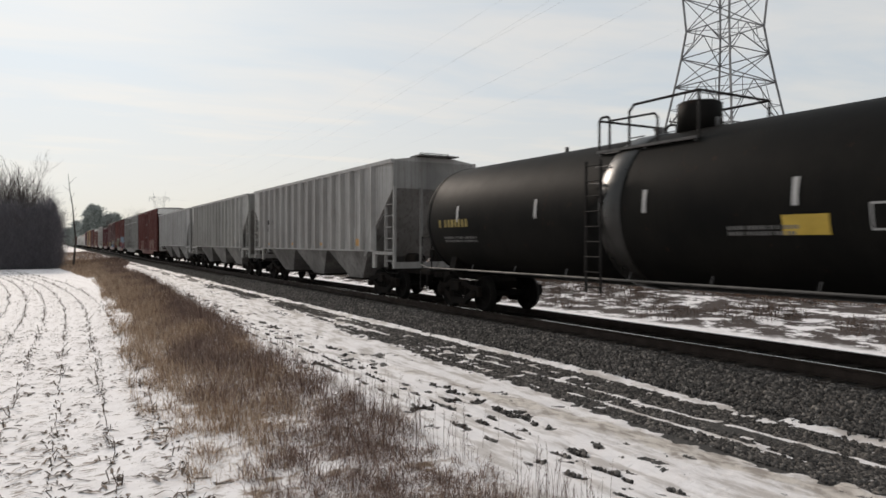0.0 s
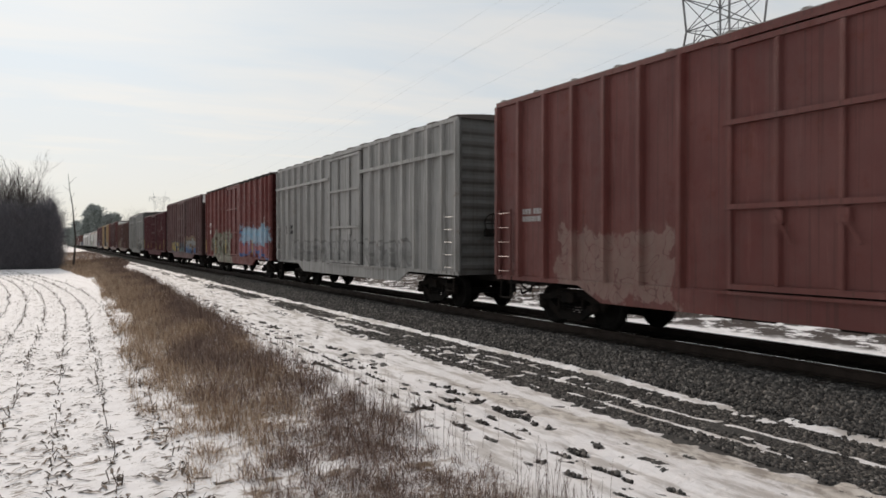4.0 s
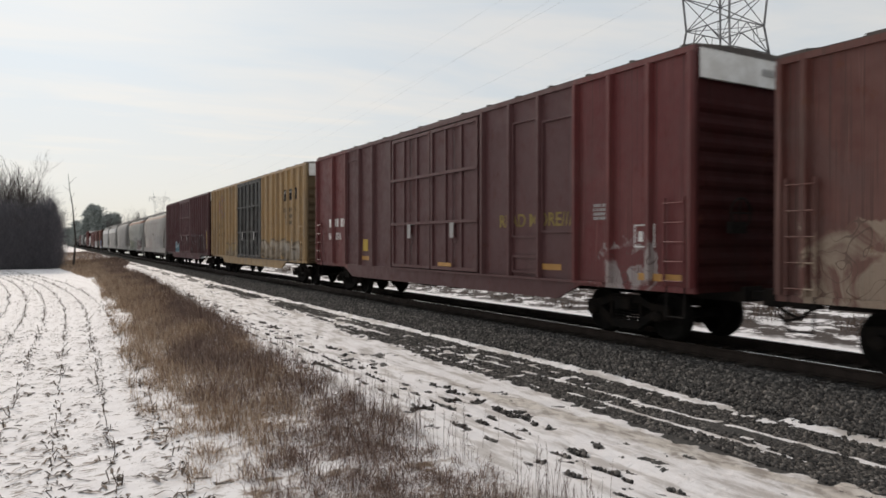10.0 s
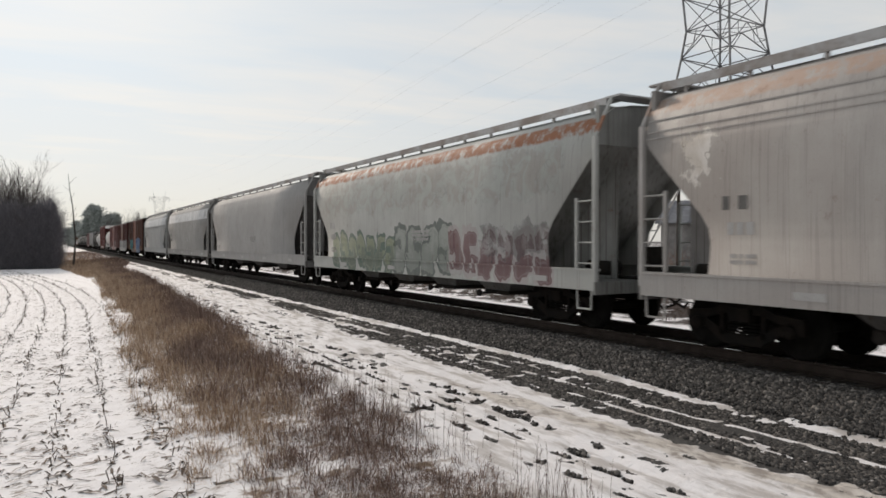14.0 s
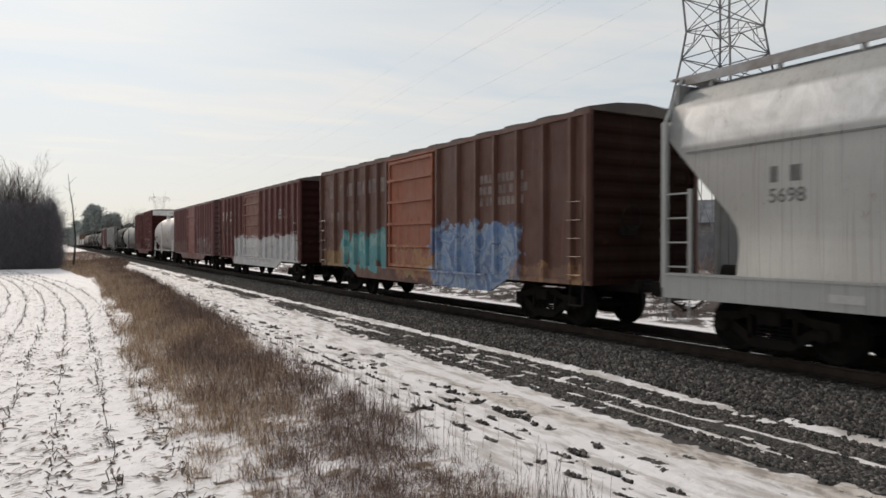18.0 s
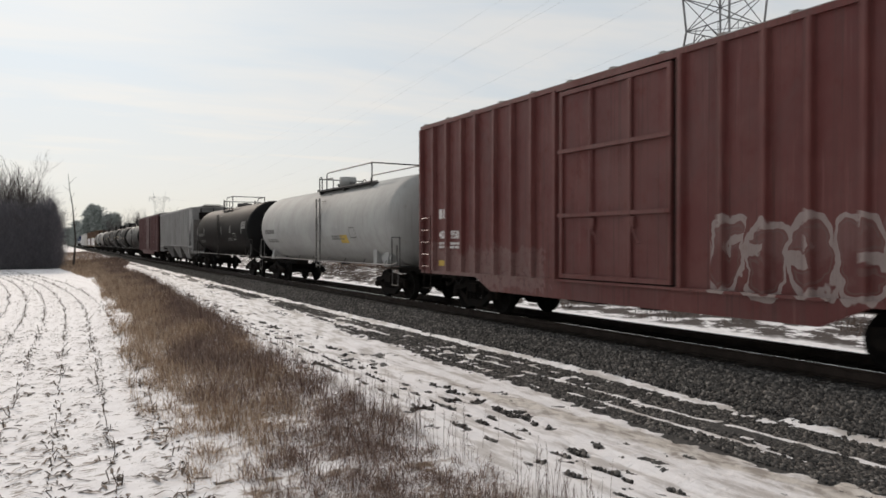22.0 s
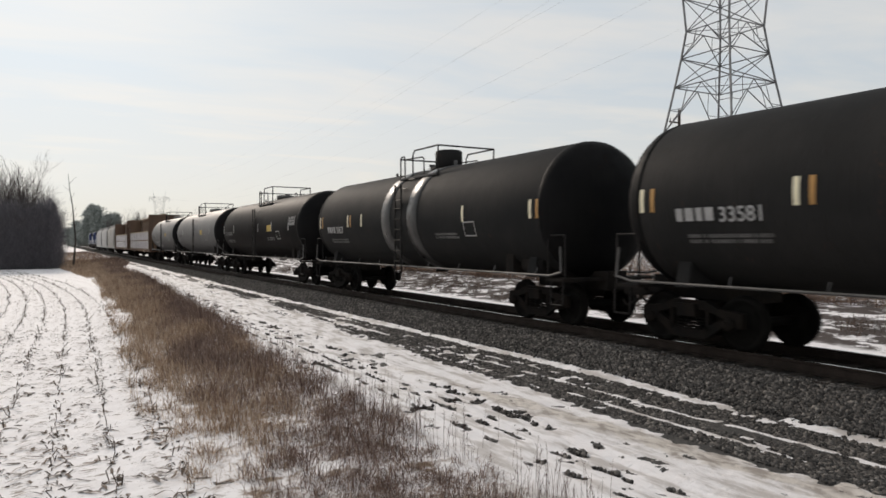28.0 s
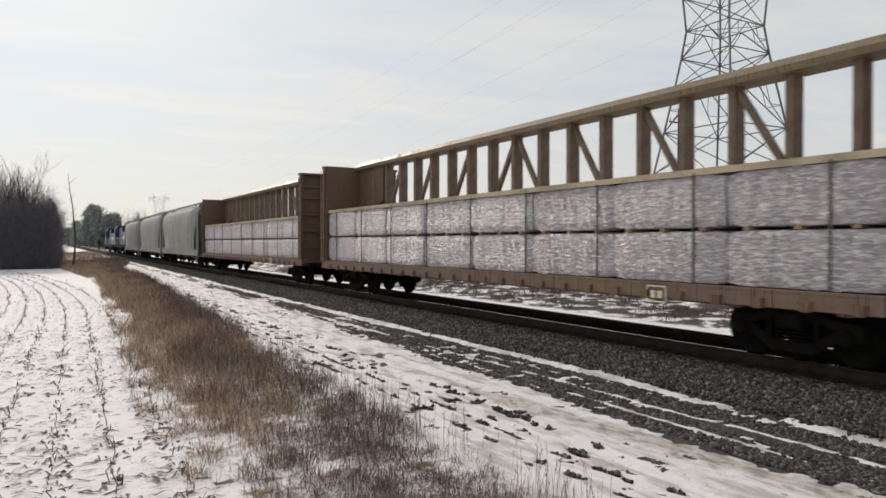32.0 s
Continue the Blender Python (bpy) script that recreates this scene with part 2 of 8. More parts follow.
def grit_at(s, d):
    """How much grit lies bare on the service path: raked bands beside the ballast, clods along the ruts."""
    if not 5.0 < d < 9.3:
        return 0.0
    fine = noise.noise((s * 2.2, d * 5.0, 8)) * 0.5 + noise.noise((s * 6.0, d * 9.0, 5)) * 0.45
    sway = noise.noise((s * 0.12, 0, 31)) * 0.16 + noise.noise((s * 0.6, d * 0.6, 17)) * 0.07
    e = d + sway
    if d > 7.4:
        near = min(1.0, max(0.0, (21.0 - s) / 6.0))
        foot = float(np.interp(s, (4.0, 6.5, 9.7, 12.0, 20.0, 26.0, 45.0), (7.7, 7.5, 7.68, 7.8, 7.88, 8.2, 8.5)))
        patch = noise.noise((s * 0.30 + d * 0.5, d * 1.3, 3)) * 1.6 + noise.noise((s * 0.9, d * 2.4, 41)) * 0.7
        v = (1 - near) * (patch + 0.38 - abs(e - 8.3) * 0.5) + near * (0.62 + patch * 0.5)
        for line, w, k in ((7.95, 0.05, 2), (8.40, 0.055, 7), (8.74, 0.05, 13), (9.05, 0.085, 23)):
            open_here = noise.noise((s * 0.22, k, 51)) + {2: 0.3, 7: 0.35, 13: -0.1, 23: 0.6}[k]
            v -= max(0.0, 1.25 - (abs(e - line) / w) ** 2) * min(1.0, max(0.0, open_here * 2.2)) * 1.3
        v -= max(0.0, foot - e) * 7.0
        v += max(0.0, d - 9.12) * 9.0
    else:
        v = -1.2
        for line, w, k in ((5.88, 0.05, 1.15), (6.5, 0.17, 0.72), (6.12, 0.10, 0.75), (5.5, 0.06, 0.85)):
            v = max(v, k * max(0.0, 1 - ((e - line) / w) ** 2) + noise.noise((s * 1.5, line, 13)) * 1.3 + noise.noise((s * 4.5, d * 5.0, 19)) * 0.6 - 0.95)
        v = max(v, noise.noise((s * 0.55, d * 1.1, 63)) * 1.6 - 1.15)
    return min(1.0, max(0.0, (v + fine * (2.1 if d > 7.4 else 1.5)) * 1.5 + 0.4))


def build_ground():
    s = np.concatenate([[-4000, -2000, -1000, -600, -300, -150, -80, -40, -20, -10], np.arange(-5, 3, 0.5), np.arange(3, 24, 0.09), np.arange(24, 45, 0.2), np.arange(45, 150, 0.8),
                        np.arange(150, 620, 10), [700, 850, 1000, 1400, 2000, 3000, 4500]])
    d = np.concatenate([[-4000, -1500, -600, -300, -150, -80, -50, -35, -25, -18, -14], np.arange(-12, -4, 0.4), np.arange(-4, 4.8, 0.14), np.arange(4.8, 9.6, 0.055),
                        np.arange(9.6, 13.9, 0.4), np.arange(14, 30, 0.8), [32, 36, 42, 50, 60, 80, 120, 200, 400, 900, 2000, 4000]])
    S, D = np.meshgrid(s, d, indexing="ij")
    X, Y = lift(S, D)
    Z = ground_z(D)
    close = (S > -5) & (S < 70) & (D > -12) & (D < 30)
    idx = np.argwhere(close)
    for i, j in idx:
        p = (S[i, j], D[i, j], 0)
        k = min(1, max(0, (D[i, j] - 4.8) / 0.6)) * (1 if D[i, j] < 8.95 else 0)
        lump = noise.noise((p[0] * 0.9, p[1] * 0.9, 3)) * 0.025 + noise.noise((p[0] * 4, p[1] * 4, 7)) * 0.012
        rut = noise.noise((p[0] * 0.25, p[1] * 2.3, 11)) * 0.05 + noise.noise((p[0] * 1.5, p[1] * 5, 5)) * 0.02 + noise.noise((p[0] * 5, p[1] * 7, 9)) * 0.014
        Z[i, j] += (lump * (1 - k) + rut * k) * (0.25 if 9.5 < D[i, j] < 12.6 else 1)
    grit = np.zeros(S.shape)
    for i, j in np.argwhere((S > -5) & (S < 150) & (D > 4.9) & (D < 9.4)):
        grit[i, j] = grit_at(S[i, j], D[i, j])
    Z -= grit * 0.03 * (S < 45)
    verts = np.stack([X, Y, Z], -1).reshape(-1, 3)
    n, k = len(s), len(d)
    a = (np.arange(n - 1)[:, None] * k + np.arange(k - 1)[None, :]).ravel()
    quads = np.stack([a, a + k, a + k + 1, a + 1], -1)[:, ::-1]
    me = bpy.data.meshes.new("ground")
    me.vertices.add(len(verts)); me.vertices.foreach_set("co", verts.astype(np.float32).ravel())
    me.loops.add(quads.size); me.loops.foreach_set("vertex_index", quads.astype(np.int32).ravel())
    me.polygons.add(len(quads)); me.polygons.foreach_set("loop_start", (np.arange(len(quads)) * 4).astype(np.int32))
    me.update(calc_edges=True)
    uv = me.uv_layers.new(name="line")
    flat = np.stack([D, S], -1).reshape(-1, 2)
    uv.data.foreach_set("uv", flat[quads.ravel()].astype(np.float32).ravel())
    me.attributes.new("grit", "FLOAT", "POINT").data.foreach_set("value", grit.astype(np.float32).ravel())
    me.polygons.foreach_set("use_smooth", np.ones(len(quads), bool))
    me.materials.append(ground_material())
    tagged(new("ground", me), "snowy ground with stubble field, verge and gravel bed", "ground", kind="structure")


build_ground()

# ---- track ----
RAIL = plain("rail_steel", (0.045, 0.035, 0.03), 0.6, 0.3, 0.3, 3.0)
RAIL_TOP = plain("rail_head", (0.42, 0.41, 0.40), 0.22, 1.0, 0.15, 3.0)
TIE = plain("old_timber", (0.055, 0.045, 0.038), 0.9, 0, 0.4, 5.0, (0.035, 0.03, 0.027))


def sweep(bm, outline, s_list, d0, z0):
    rings = []
    for s in s_list:
        ring = []
        for p in outline:
            x, y, a = along(s, d0 + p[0])
            ring.append(bm.verts.new((x, y, z0 + p[1])))
        rings.append(ring)
    n = len(outline)
    for a, b in zip(rings, rings[1:]):
        for i in range(n):
            bm.faces.new((a[i], b[i], b[(i + 1) % n], a[(i + 1) % n]))
    bm.faces.new(rings[0]); bm.faces.new(rings[-1][::-1])


def build_track():
    stations = [-620, -300, -100, -30] + list(range(0, 160, 5)) + [200, 300, 450, 700, 1000]
    foot = [(-0.07, -0.19), (0.07, -0.19), (0.07, -0.175), (0.012, -0.155), (0.012, -0.05), (0.036, -0.035), (0.036, -0.004), (-0.036, -0.004), (-0.036, -0.035), (-0.012, -0.05), (-0.012, -0.155), (-0.07, -0.175)]
    head = [(-0.03, -0.003), (0.03, -0.003), (0.026, 0.0), (-0.026, 0.0)]
    for side in (-0.755, 0.755):
        bm = bmesh.new()
        sweep(bm, foot, stations, TRACK + side, 0)
        rail = tagged(new("rail", mesh_of("rail", bm, RAIL)), "rusty steel rail with a bright worn top", "rail", "rails of the track", "structure")
        bm = bmesh.new()
        sweep(bm, head, stations, TRACK + side, 0)
        part("running_band", bm, RAIL_TOP, rail, "bright worn steel running surface")
    bm = bmesh.new()
    bx(bm, -1.3, 1.3, -0.115, 0.115, -0.36, -0.19)
    me = mesh_of("tie", bm, TIE)
    bed = tagged(new("track_bed"), "dark timber ties bedded in stone ballast", "track", kind="structure")
    count = 0
    s = 2.0
    while s < 130:
        x, y, a = along(s, TRACK)
        shared("tie", me, bed, pose(x, y, random.uniform(-0.01, 0.01), 0, 0, -math.degrees(a) + random.uniform(-0.6, 0.6)))
        s += 0.5
    # ballast stones, thickest where the camera looks along the near shoulder
    rng = np.random.default_rng(5)
    n = 120000
    ss = 4.0 + 40.0 * rng.random(n) ** 1.7
    dd = np.where(rng.random(n) < 0.17, 5.3 + 1.6 * rng.random(n), 7.6 + 2.3 * rng.random(n))
    bare = np.array([grit_at(a, c) if c < 9.12 else 1.0 for a, c in zip(ss, dd)])
    keep = (bare > 0.34 + 0.4 * rng.random(n)) | ((dd > 7.5) & (rng.random(n) < 0.035))
    ss, dd = ss[keep], dd[keep]
    n = len(ss)
    x, y = lift(ss, dd)
    z = ground_z(dd)
    cube = np.array([[i, j, k] for i in (-1, 1) for j in (-1, 1) for k in (-1, 1)], float)
    size = 0.0185 * (0.7 + 0.9 * rng.random((n, 1, 1)))
    v = (cube[None] * (0.55 + 0.6 * rng.random((n, 8, 3)))) * size * (0.7 + 0.6 * rng.random((n, 1, 3)))
    ang = rng.random(n) * 6.28
    tilt = rng.random(n) * 1.2
    ca, sa, ct, st = np.cos(ang)[:, None], np.sin(ang)[:, None], np.cos(tilt)[:, None], np.sin(tilt)[:, None]
    vy, vz = v[..., 1] * ct - v[..., 2] * st, v[..., 1] * st + v[..., 2] * ct
    v = np.stack([v[..., 0] * ca - vy * sa, v[..., 0] * sa + vy * ca, vz], -1)
    v *= np.where(dd < 7.2, 0.85, 1.0)[:, None, None]
    v += np.stack([x, y, z + 0.002 + np.where(dd < 7.2, 0.03 * rng.random(n), 0.0) - 0.03 * np.where(dd < 9.1, 1.0, 0.0)], -1)[:, None]
    stones = speckled("ballast_stone", [(0.0, (0.03, 0.028, 0.027)), (0.5, (0.075, 0.07, 0.066)), (0.85, (0.14, 0.128, 0.118)), (1.0, (0.24, 0.22, 0.20))])
    me = mass("ballast_stones", v, [(0, 1, 3, 2), (4, 6, 7, 5), (0, 4, 5, 1), (2, 3, 7, 6), (0, 2, 6, 4), (1, 5, 7, 3)], stones)
    tagged(new("ballast_stones", me), "loose grey crushed stone ballast on the shoulder", "ballast", kind="stuff")


build_track()

# ---- plants ----


def field_row(s):
    return 0.033 * s - 0.0022 * np.maximum(0, s - 28) ** 2


def verge_left(s):
    return 1.4 + 0.045 * np.minimum(s, 50) - 0.06 * np.maximum(0, s - 62)


def verge_right(s):
    return 4.35 + 0.04 * np.minimum(s, 60) + 2.2 * np.clip((s - 80) / 15, 0, 1)


def build_grass():
    rng = np.random.default_rng(11)
    n = 400000
    s = np.where(np.arange(n) < 355000, 4.5 + 115 * rng.random(n) ** 1.75, 65 + 150 * rng.random(n))
    left, right = verge_left(s), verge_right(s)
    d = left - 0.6 + (right - left + 0.8) * rng.random(n)
    coarse = np.array([noise.noise((a * 0.33, b * 0.5, 4)) for a, b in zip(s, d)])
    clump = np.array([noise.noise((a * 1.1, b * 1.3, 0)) + 0.8 * noise.noise((a * 3.1, b * 3.3, 2)) + 0.5 * noise.noise((a * 8, b * 8, 6)) for a, b in zip(s, d)]) + 0.6 * coarse
    edge = np.minimum((d - left) / 1.0, (right - d) / 0.45)
    thin = np.clip((s - 8.5) / 7, 0.0, 1) + 0.85 * np.clip((d - 2.9) / 0.6, 0, 1) * np.clip((12 - s) / 3, 0, 1)
    keep = (clump * 0.85 + 0.62 * np.minimum(edge, 1) + 0.45 * thin - 0.97 + 0.9 * rng.random(n) > 0.0) & (right > left)
    s, d, clump, coarse = s[keep], d[keep], clump[keep], coarse[keep]
    n = len(s)
    x, y = lift(s, d)
    z = ground_z(d) - 0.02
    lying = rng.random(n) < 0.58
    grown = np.clip(0.50 + (s - 6) / 20, 0.45, 1.15)
    h = (0.08 + 0.38 * rng.random(n) ** 1.9 + 0.12 * np.clip(clump, -0.3, 1)) * grown
    lean = (0.15 + 1.0 * rng.random(n) ** 1.2) * h
    lean = np.where(lying, 0.10 + 0.22 * rng.random(n), lean)
    h = np.where(lying, 0.02 + 0.11 * rng.random(n) * grown, h)
    w = 0.0018 + 0.0024 * rng.random(n) + 0.00011 * s
    az = rng.random(n) * 6.283
    face = rng.random(n) * 6.283
    px, py = np.cos(face) * w, np.sin(face) * w
    lx, ly = np.cos(az) * lean, np.sin(az) * lean
    base = np.stack([x, y, z], -1)
    def at(fx, fz, sgn, k):
        return base + np.stack([lx * fx + sgn * px * k, ly * fx + sgn * py * k, h * fz], -1)
    v = np.stack([at(0, 0, -1, 1), at(0, 0, 1, 1), at(0.38, 0.70, 1, 0.8), at(0.38, 0.70, -1, 0.8), at(1, 0.95, 0, 0)], 1)
    straw = speckled("dead_grass", [(0.0, (0.17, 0.112, 0.078)), (0.35, (0.315, 0.217, 0.150)), (0.7, (0.47, 0.35, 0.248)), (1.0, (0.66, 0.535, 0.41))])
    dun = speckled("dead_sedge", [(0.0, (0.085, 0.057, 0.049)), (0.4, (0.17, 0.115, 0.095)), (0.75, (0.28, 0.20, 0.163)), (1.0, (0.45, 0.345, 0.28))])
    across = (d - verge_left(s)) / np.maximum(0.8, verge_right(s) - verge_left(s))
    tan = across + coarse * 0.9 + (rng.random(n) - 0.5) * 0.5 + 0.6 * np.clip((11 - s) / 3, 0, 1) < 0.62
    faces = [(0, 1, 2, 3), (3, 2, 4)]
    tagged(new("dead_grass", mass("dead_grass", v[tan], faces, straw)), "dry tan winter grass along the field's edge", "grass", kind="stuff")
    tagged(new("dead_sedge", mass("dead_sedge", v[~tan], faces, dun)), "dull purple-brown dead undergrowth beside the path", "grass", kind="stuff")


TRI = [(0, 1, 4, 3), (1, 2, 5, 4), (2, 0, 3, 5)]


def sticks(p, q, r0, r1):
    """Three-sided tapered sticks between arrays of ends, as an array of pieces."""
    ax = q - p
    ax = ax / np.maximum(np.linalg.norm(ax, axis=1, keepdims=True), 1e-6)
    ref = np.where(np.abs(ax[:, 2:3]) > 0.9, np.array([[1.0, 0, 0]]), np.array([[0, 0, 1.0]]))
    u = np.cross(ax, ref)
    u = u / np.linalg.norm(u, axis=1, keepdims=True)
    w = np.cross(ax, u)
    out = []
    for c, r in ((p, r0), (q, r1)):
        for k in range(3):
            a = 2 * math.pi * k / 3
            out.append(c + (u * math.cos(a) + w * math.sin(a)) * np.asarray(r)[:, None])
    return np.stack(out, 1)


def build_weeds():
    rng = np.random.default_rng(23)
    P, Q, R0, R1 = [], [], [], []
    for i in range(2600):
        s = 5.0 + 50 * rng.random() ** 1.6
        lo = verge_left(s)
        hi = float(verge_right(s)) + 0.1
        d = hi - (hi - lo) * rng.random() ** 1.6 + (0.8 * rng.random() if s < 14 and rng.random() < 0.3 else 0)
        if noise.noise((s * 0.5, d * 0.7, 9)) < -0.15 or (s < 12 and d < 3.2 and rng.random() < 0.7):
            continue
        x, y, _ = along(s, d)
        p = np.array([x, y, float(ground_z(d)) - 0.02])
        h = (0.18 + 0.50 * rng.random() ** 1.4 + (0.3 if rng.random() < 0.08 else 0)) * (1.0 if d > hi - 0.9 else 0.6)
        lean = (rng.random(2) - 0.5) * 0.3 * h
        pts = [p, p + np.array([lean[0] * 0.3, lean[1] * 0.3, h * 0.5]), p + np.array([lean[0], lean[1], h])]
        r = 0.0018 + 0.0014 * rng.random() + 0.00008 * s
        for a, b, k in ((pts[0], pts[1], 1.0), (pts[1], pts[2], 0.75)):
            P.append(a); Q.append(b); R0.append(r * k); R1.append(r * k * 0.7)
        for _ in range(rng.integers(0, 5)):
            f = 0.45 + 0.55 * rng.random()
            a = pts[1] + (pts[2] - pts[1]) * (f - 0.5) * 2 if f > 0.5 else pts[0] + (pts[1] - pts[0]) * f * 2
            az = rng.random() * 6.283
            k = 0.03 + 0.07 * rng.random()
            P.append(a); Q.append(a + np.array([math.cos(az) * k * 0.6, math.sin(az) * k * 0.6, k])); R0.append(r * 0.55); R1.append(r * (0.9 if rng.random() < 0.4 else 0.3))
    v = sticks(np.array(P), np.array(Q), R0, R1)
    m = speckled("dead_weed", [(0.0, (0.05, 0.03, 0.025)), (0.5, (0.115, 0.07, 0.055)), (1.0, (0.20, 0.13, 0.095))])
    tagged(new("dead_weeds", mass("dead_weeds", v, TRI, m)), "tall dead weed stalks standing in the snow", "weeds", kind="stuff")
    # weeds and low brush beyond the track
    P, Q, R0, R1 = [], [], [], []
    for i in range(15000):
        s, d = -2 + 70 * rng.random(), 18.9 + 7 * rng.random()
        if noise.noise((s * 0.35, d * 0.5, 2)) + 0.6 * noise.noise((s * 1.2, d * 1.4, 12)) < 0.0:
            continue
        x, y, _ = along(s, d)
        p = np.array([x, y, float(ground_z(d)) - 0.03])
        h = 0.10 + 0.35 * rng.random() ** 1.5
        q = p + np.array([(rng.random() - 0.5) * h * 0.7, (rng.random() - 0.5) * h * 0.7, h])
        P.append(p); Q.append(q); R0.append(0.008); R1.append(0.004)
        for _ in range(3):
            f = rng.random(); a = p + (q - p) * (0.3 + 0.6 * f)
            P.append(a); Q.append(a + np.array([(rng.random() - 0.5) * 0.3, (rng.random() - 0.5) * 0.3, 0.12 * rng.random() + 0.02])); R0.append(0.005); R1.append(0.003)
    v = sticks(np.array(P), np.array(Q), R0, R1)
    m = speckled("far_brush", [(0.0, (0.035, 0.027, 0.024)), (0.6, (0.085, 0.06, 0.05)), (1.0, (0.19, 0.13, 0.095))])
    n = 16000
    s, d = -4 + 70 * rng.random(n), 24.0 + 3.5 * rng.random(n)
    clump = np.array([noise.noise((a * 0.22, b * 0.3, 77)) + 0.5 * noise.noise((a * 0.8, b * 0.8, 71)) for a, b in zip(s, d)])
    top = np.clip(1.3 + 2.2 * clump, 0.3, 2.8)
    x, y = lift(s, d)
    p = np.stack([x, y, ground_z(d) + top * rng.random(n) ** 1.2], -1)
    reach = 0.25 + 0.5 * rng.random((n, 1))
    hedge = sticks(p, p + rng.normal(size=(n, 3)) * np.array([[0.5, 0.5, 0.8]]) * reach, np.full(n, 0.009), np.full(n, 0.004))
    russet = speckled("russet_brush", [(0.0, (0.10, 0.06, 0.04)), (0.6, (0.21, 0.125, 0.085)), (1.0, (0.34, 0.22, 0.15))])
    tagged(new("russet_brush", mass("russet_brush", hedge, TRI, russet)), "russet bare shrubs along the far bank", "brush", kind="stuff")
    tagged(new("low_brush", mass("low_brush", v, TRI, m)), "low bare brush on the bank beyond the track", "brush", kind="stuff")


def build_stubble():
    rng = np.random.default_rng(31)
    P, Q, R0, R1 = [], [], [], []
    L = []
    for row in range(0, 44):
        d0 = 1.25 - 0.76 * row
        s = 3.0 + max(0, (row - 8) * 0.9)
        while s < 88:
            d = d0 + float(field_row(s)) + rng.normal() * 0.035
            s += 0.13 + 0.16 * rng.random() + (0.004 * s)
            if rng.random() < 0.15 or d > verge_left(s) + 0.2:
                continue
            x, y, _ = along(s, d)
            p = np.array([x, y, float(ground_z(d)) - 0.02])
            h = 0.05 + 0.12 * rng.random() ** 1.5
            if rng.random() < 0.05:
                h += 0.15
            q = p + np.array([rng.normal() * 0.3 * h, rng.normal() * 0.3 * h, h])
            r = 0.008 + 0.00012 * s
            P.append(p); Q.append(q); R0.append(r); R1.append(r * 0.8)
            if rng.random() < 0.2:
                for _ in range(4):
                    tip = np.array([rng.normal() * 0.05, rng.normal() * 0.05, 0.06 + 0.16 * rng.random()])
                    o = p + np.array([rng.normal() * 0.03, rng.normal() * 0.03, 0])
                    az = rng.random() * 3.14
                    w = np.array([math.cos(az), math.sin(az), 0]) * (0.003 + 0.004 * rng.random())
                    L.append([o - w, o + w, o + tip * 0.6 + w, o + tip * 0.6 - w, o + tip])
            for _ in range(9 if s < 28 else 4):
                if rng.random() < 0.75:
                    az, k = rng.random() * 6.283, 0.06 + 0.30 * rng.random() ** 1.8
                    o = np.array([x + rng.normal() * 0.2, y + rng.normal() * 0.15, float(ground_z(d)) + 0.005])
                    e = np.array([math.cos(az), math.sin(az), 0]) * k
                    w = np.array([-math.sin(az), math.cos(az), 0]) * (0.008 + 0.022 * rng.random() ** 2)
                    up = np.array([0, 0, 0.005 + 0.03 * rng.random()])
                    L.append([o - w, o + w, o + e * 0.55 + w + up, o + e * 0.55 - w + up, o + e])
    v = sticks(np.array(P), np.array(Q), R0, R1)
    m = speckled("corn_stub", [(0.0, (0.06, 0.045, 0.038)), (0.5, (0.11, 0.085, 0.068)), (1.0, (0.19, 0.15, 0.115))])
    tagged(new("corn_stubble", mass("corn_stubble", v, TRI, m)), "short cut corn stalks in rows through the snow", "stubble", kind="stuff")
    m = speckled("corn_litter", [(0.0, (0.05, 0.039, 0.034)), (0.5, (0.11, 0.087, 0.072)), (1.0, (0.24, 0.19, 0.155))])
    tagged(new("corn_litter", mass("corn_litter", np.array(L), [(0, 1, 2, 3), (3, 2, 4)], m)), "torn dry corn leaves lying on snow", "litter", kind="stuff")


BARK = plain("bark", (0.085, 0.07, 0.06), 0.95, 0, 0.4, 2.0)
TWIG = speckled("twig", [(0.0, (0.07, 0.062, 0.06)), (0.6, (0.12, 0.105, 0.10)), (1.0, (0.19, 0.165, 0.15))])
HEDGE = speckled("hedge_twig", [(0.0, (0.125, 0.118, 0.128)), (0.6, (0.185, 0.175, 0.19)), (1.0, (0.27, 0.255, 0.27))])
# pale needles: the haze of distance is put into their colour
EVERGREEN = speckled("hazed_needles", [(0.0, (0.24, 0.265, 0.25)), (0.6, (0.32, 0.345, 0.325)), (1.0, (0.40, 0.425, 0.40))])


def bare_tree(seed, height, spread, twigs, low=0.25, thick=3, stout=1.0):
    """Trunk and limb mesh, and a crown of fine twigs, for a leafless tree of that height."""
    rng = np.random.default_rng(seed)
    wood, fine = [], []
    def grow(p, way, length, r, level):
        steps = 3
        for i in range(steps):
            way = way + rng.normal(size=3) * (0.06 if level == 0 else 0.16)
            way[2] += 0.05 if level else 0
            way = way / np.linalg.norm(way)
            q = p + way * length / steps
            r2 = r * 0.84
            (wood if r > 0.02 else fine).append((p, q, r, r2))
            p, r = q, r2
            if level < 4 and (level or i > 0 or rng.random() < low):
                for _ in range(2 if level < 2 else thick):
                    side = rng.normal(size=3)
                    side -= way * side.dot(way)
                    side /= np.linalg.norm(side)
                    new_way = way * (1.0 - 0.35 * spread * rng.random()) + side * spread * (0.4 + 0.6 * rng.random())
                    new_way[2] += 0.15
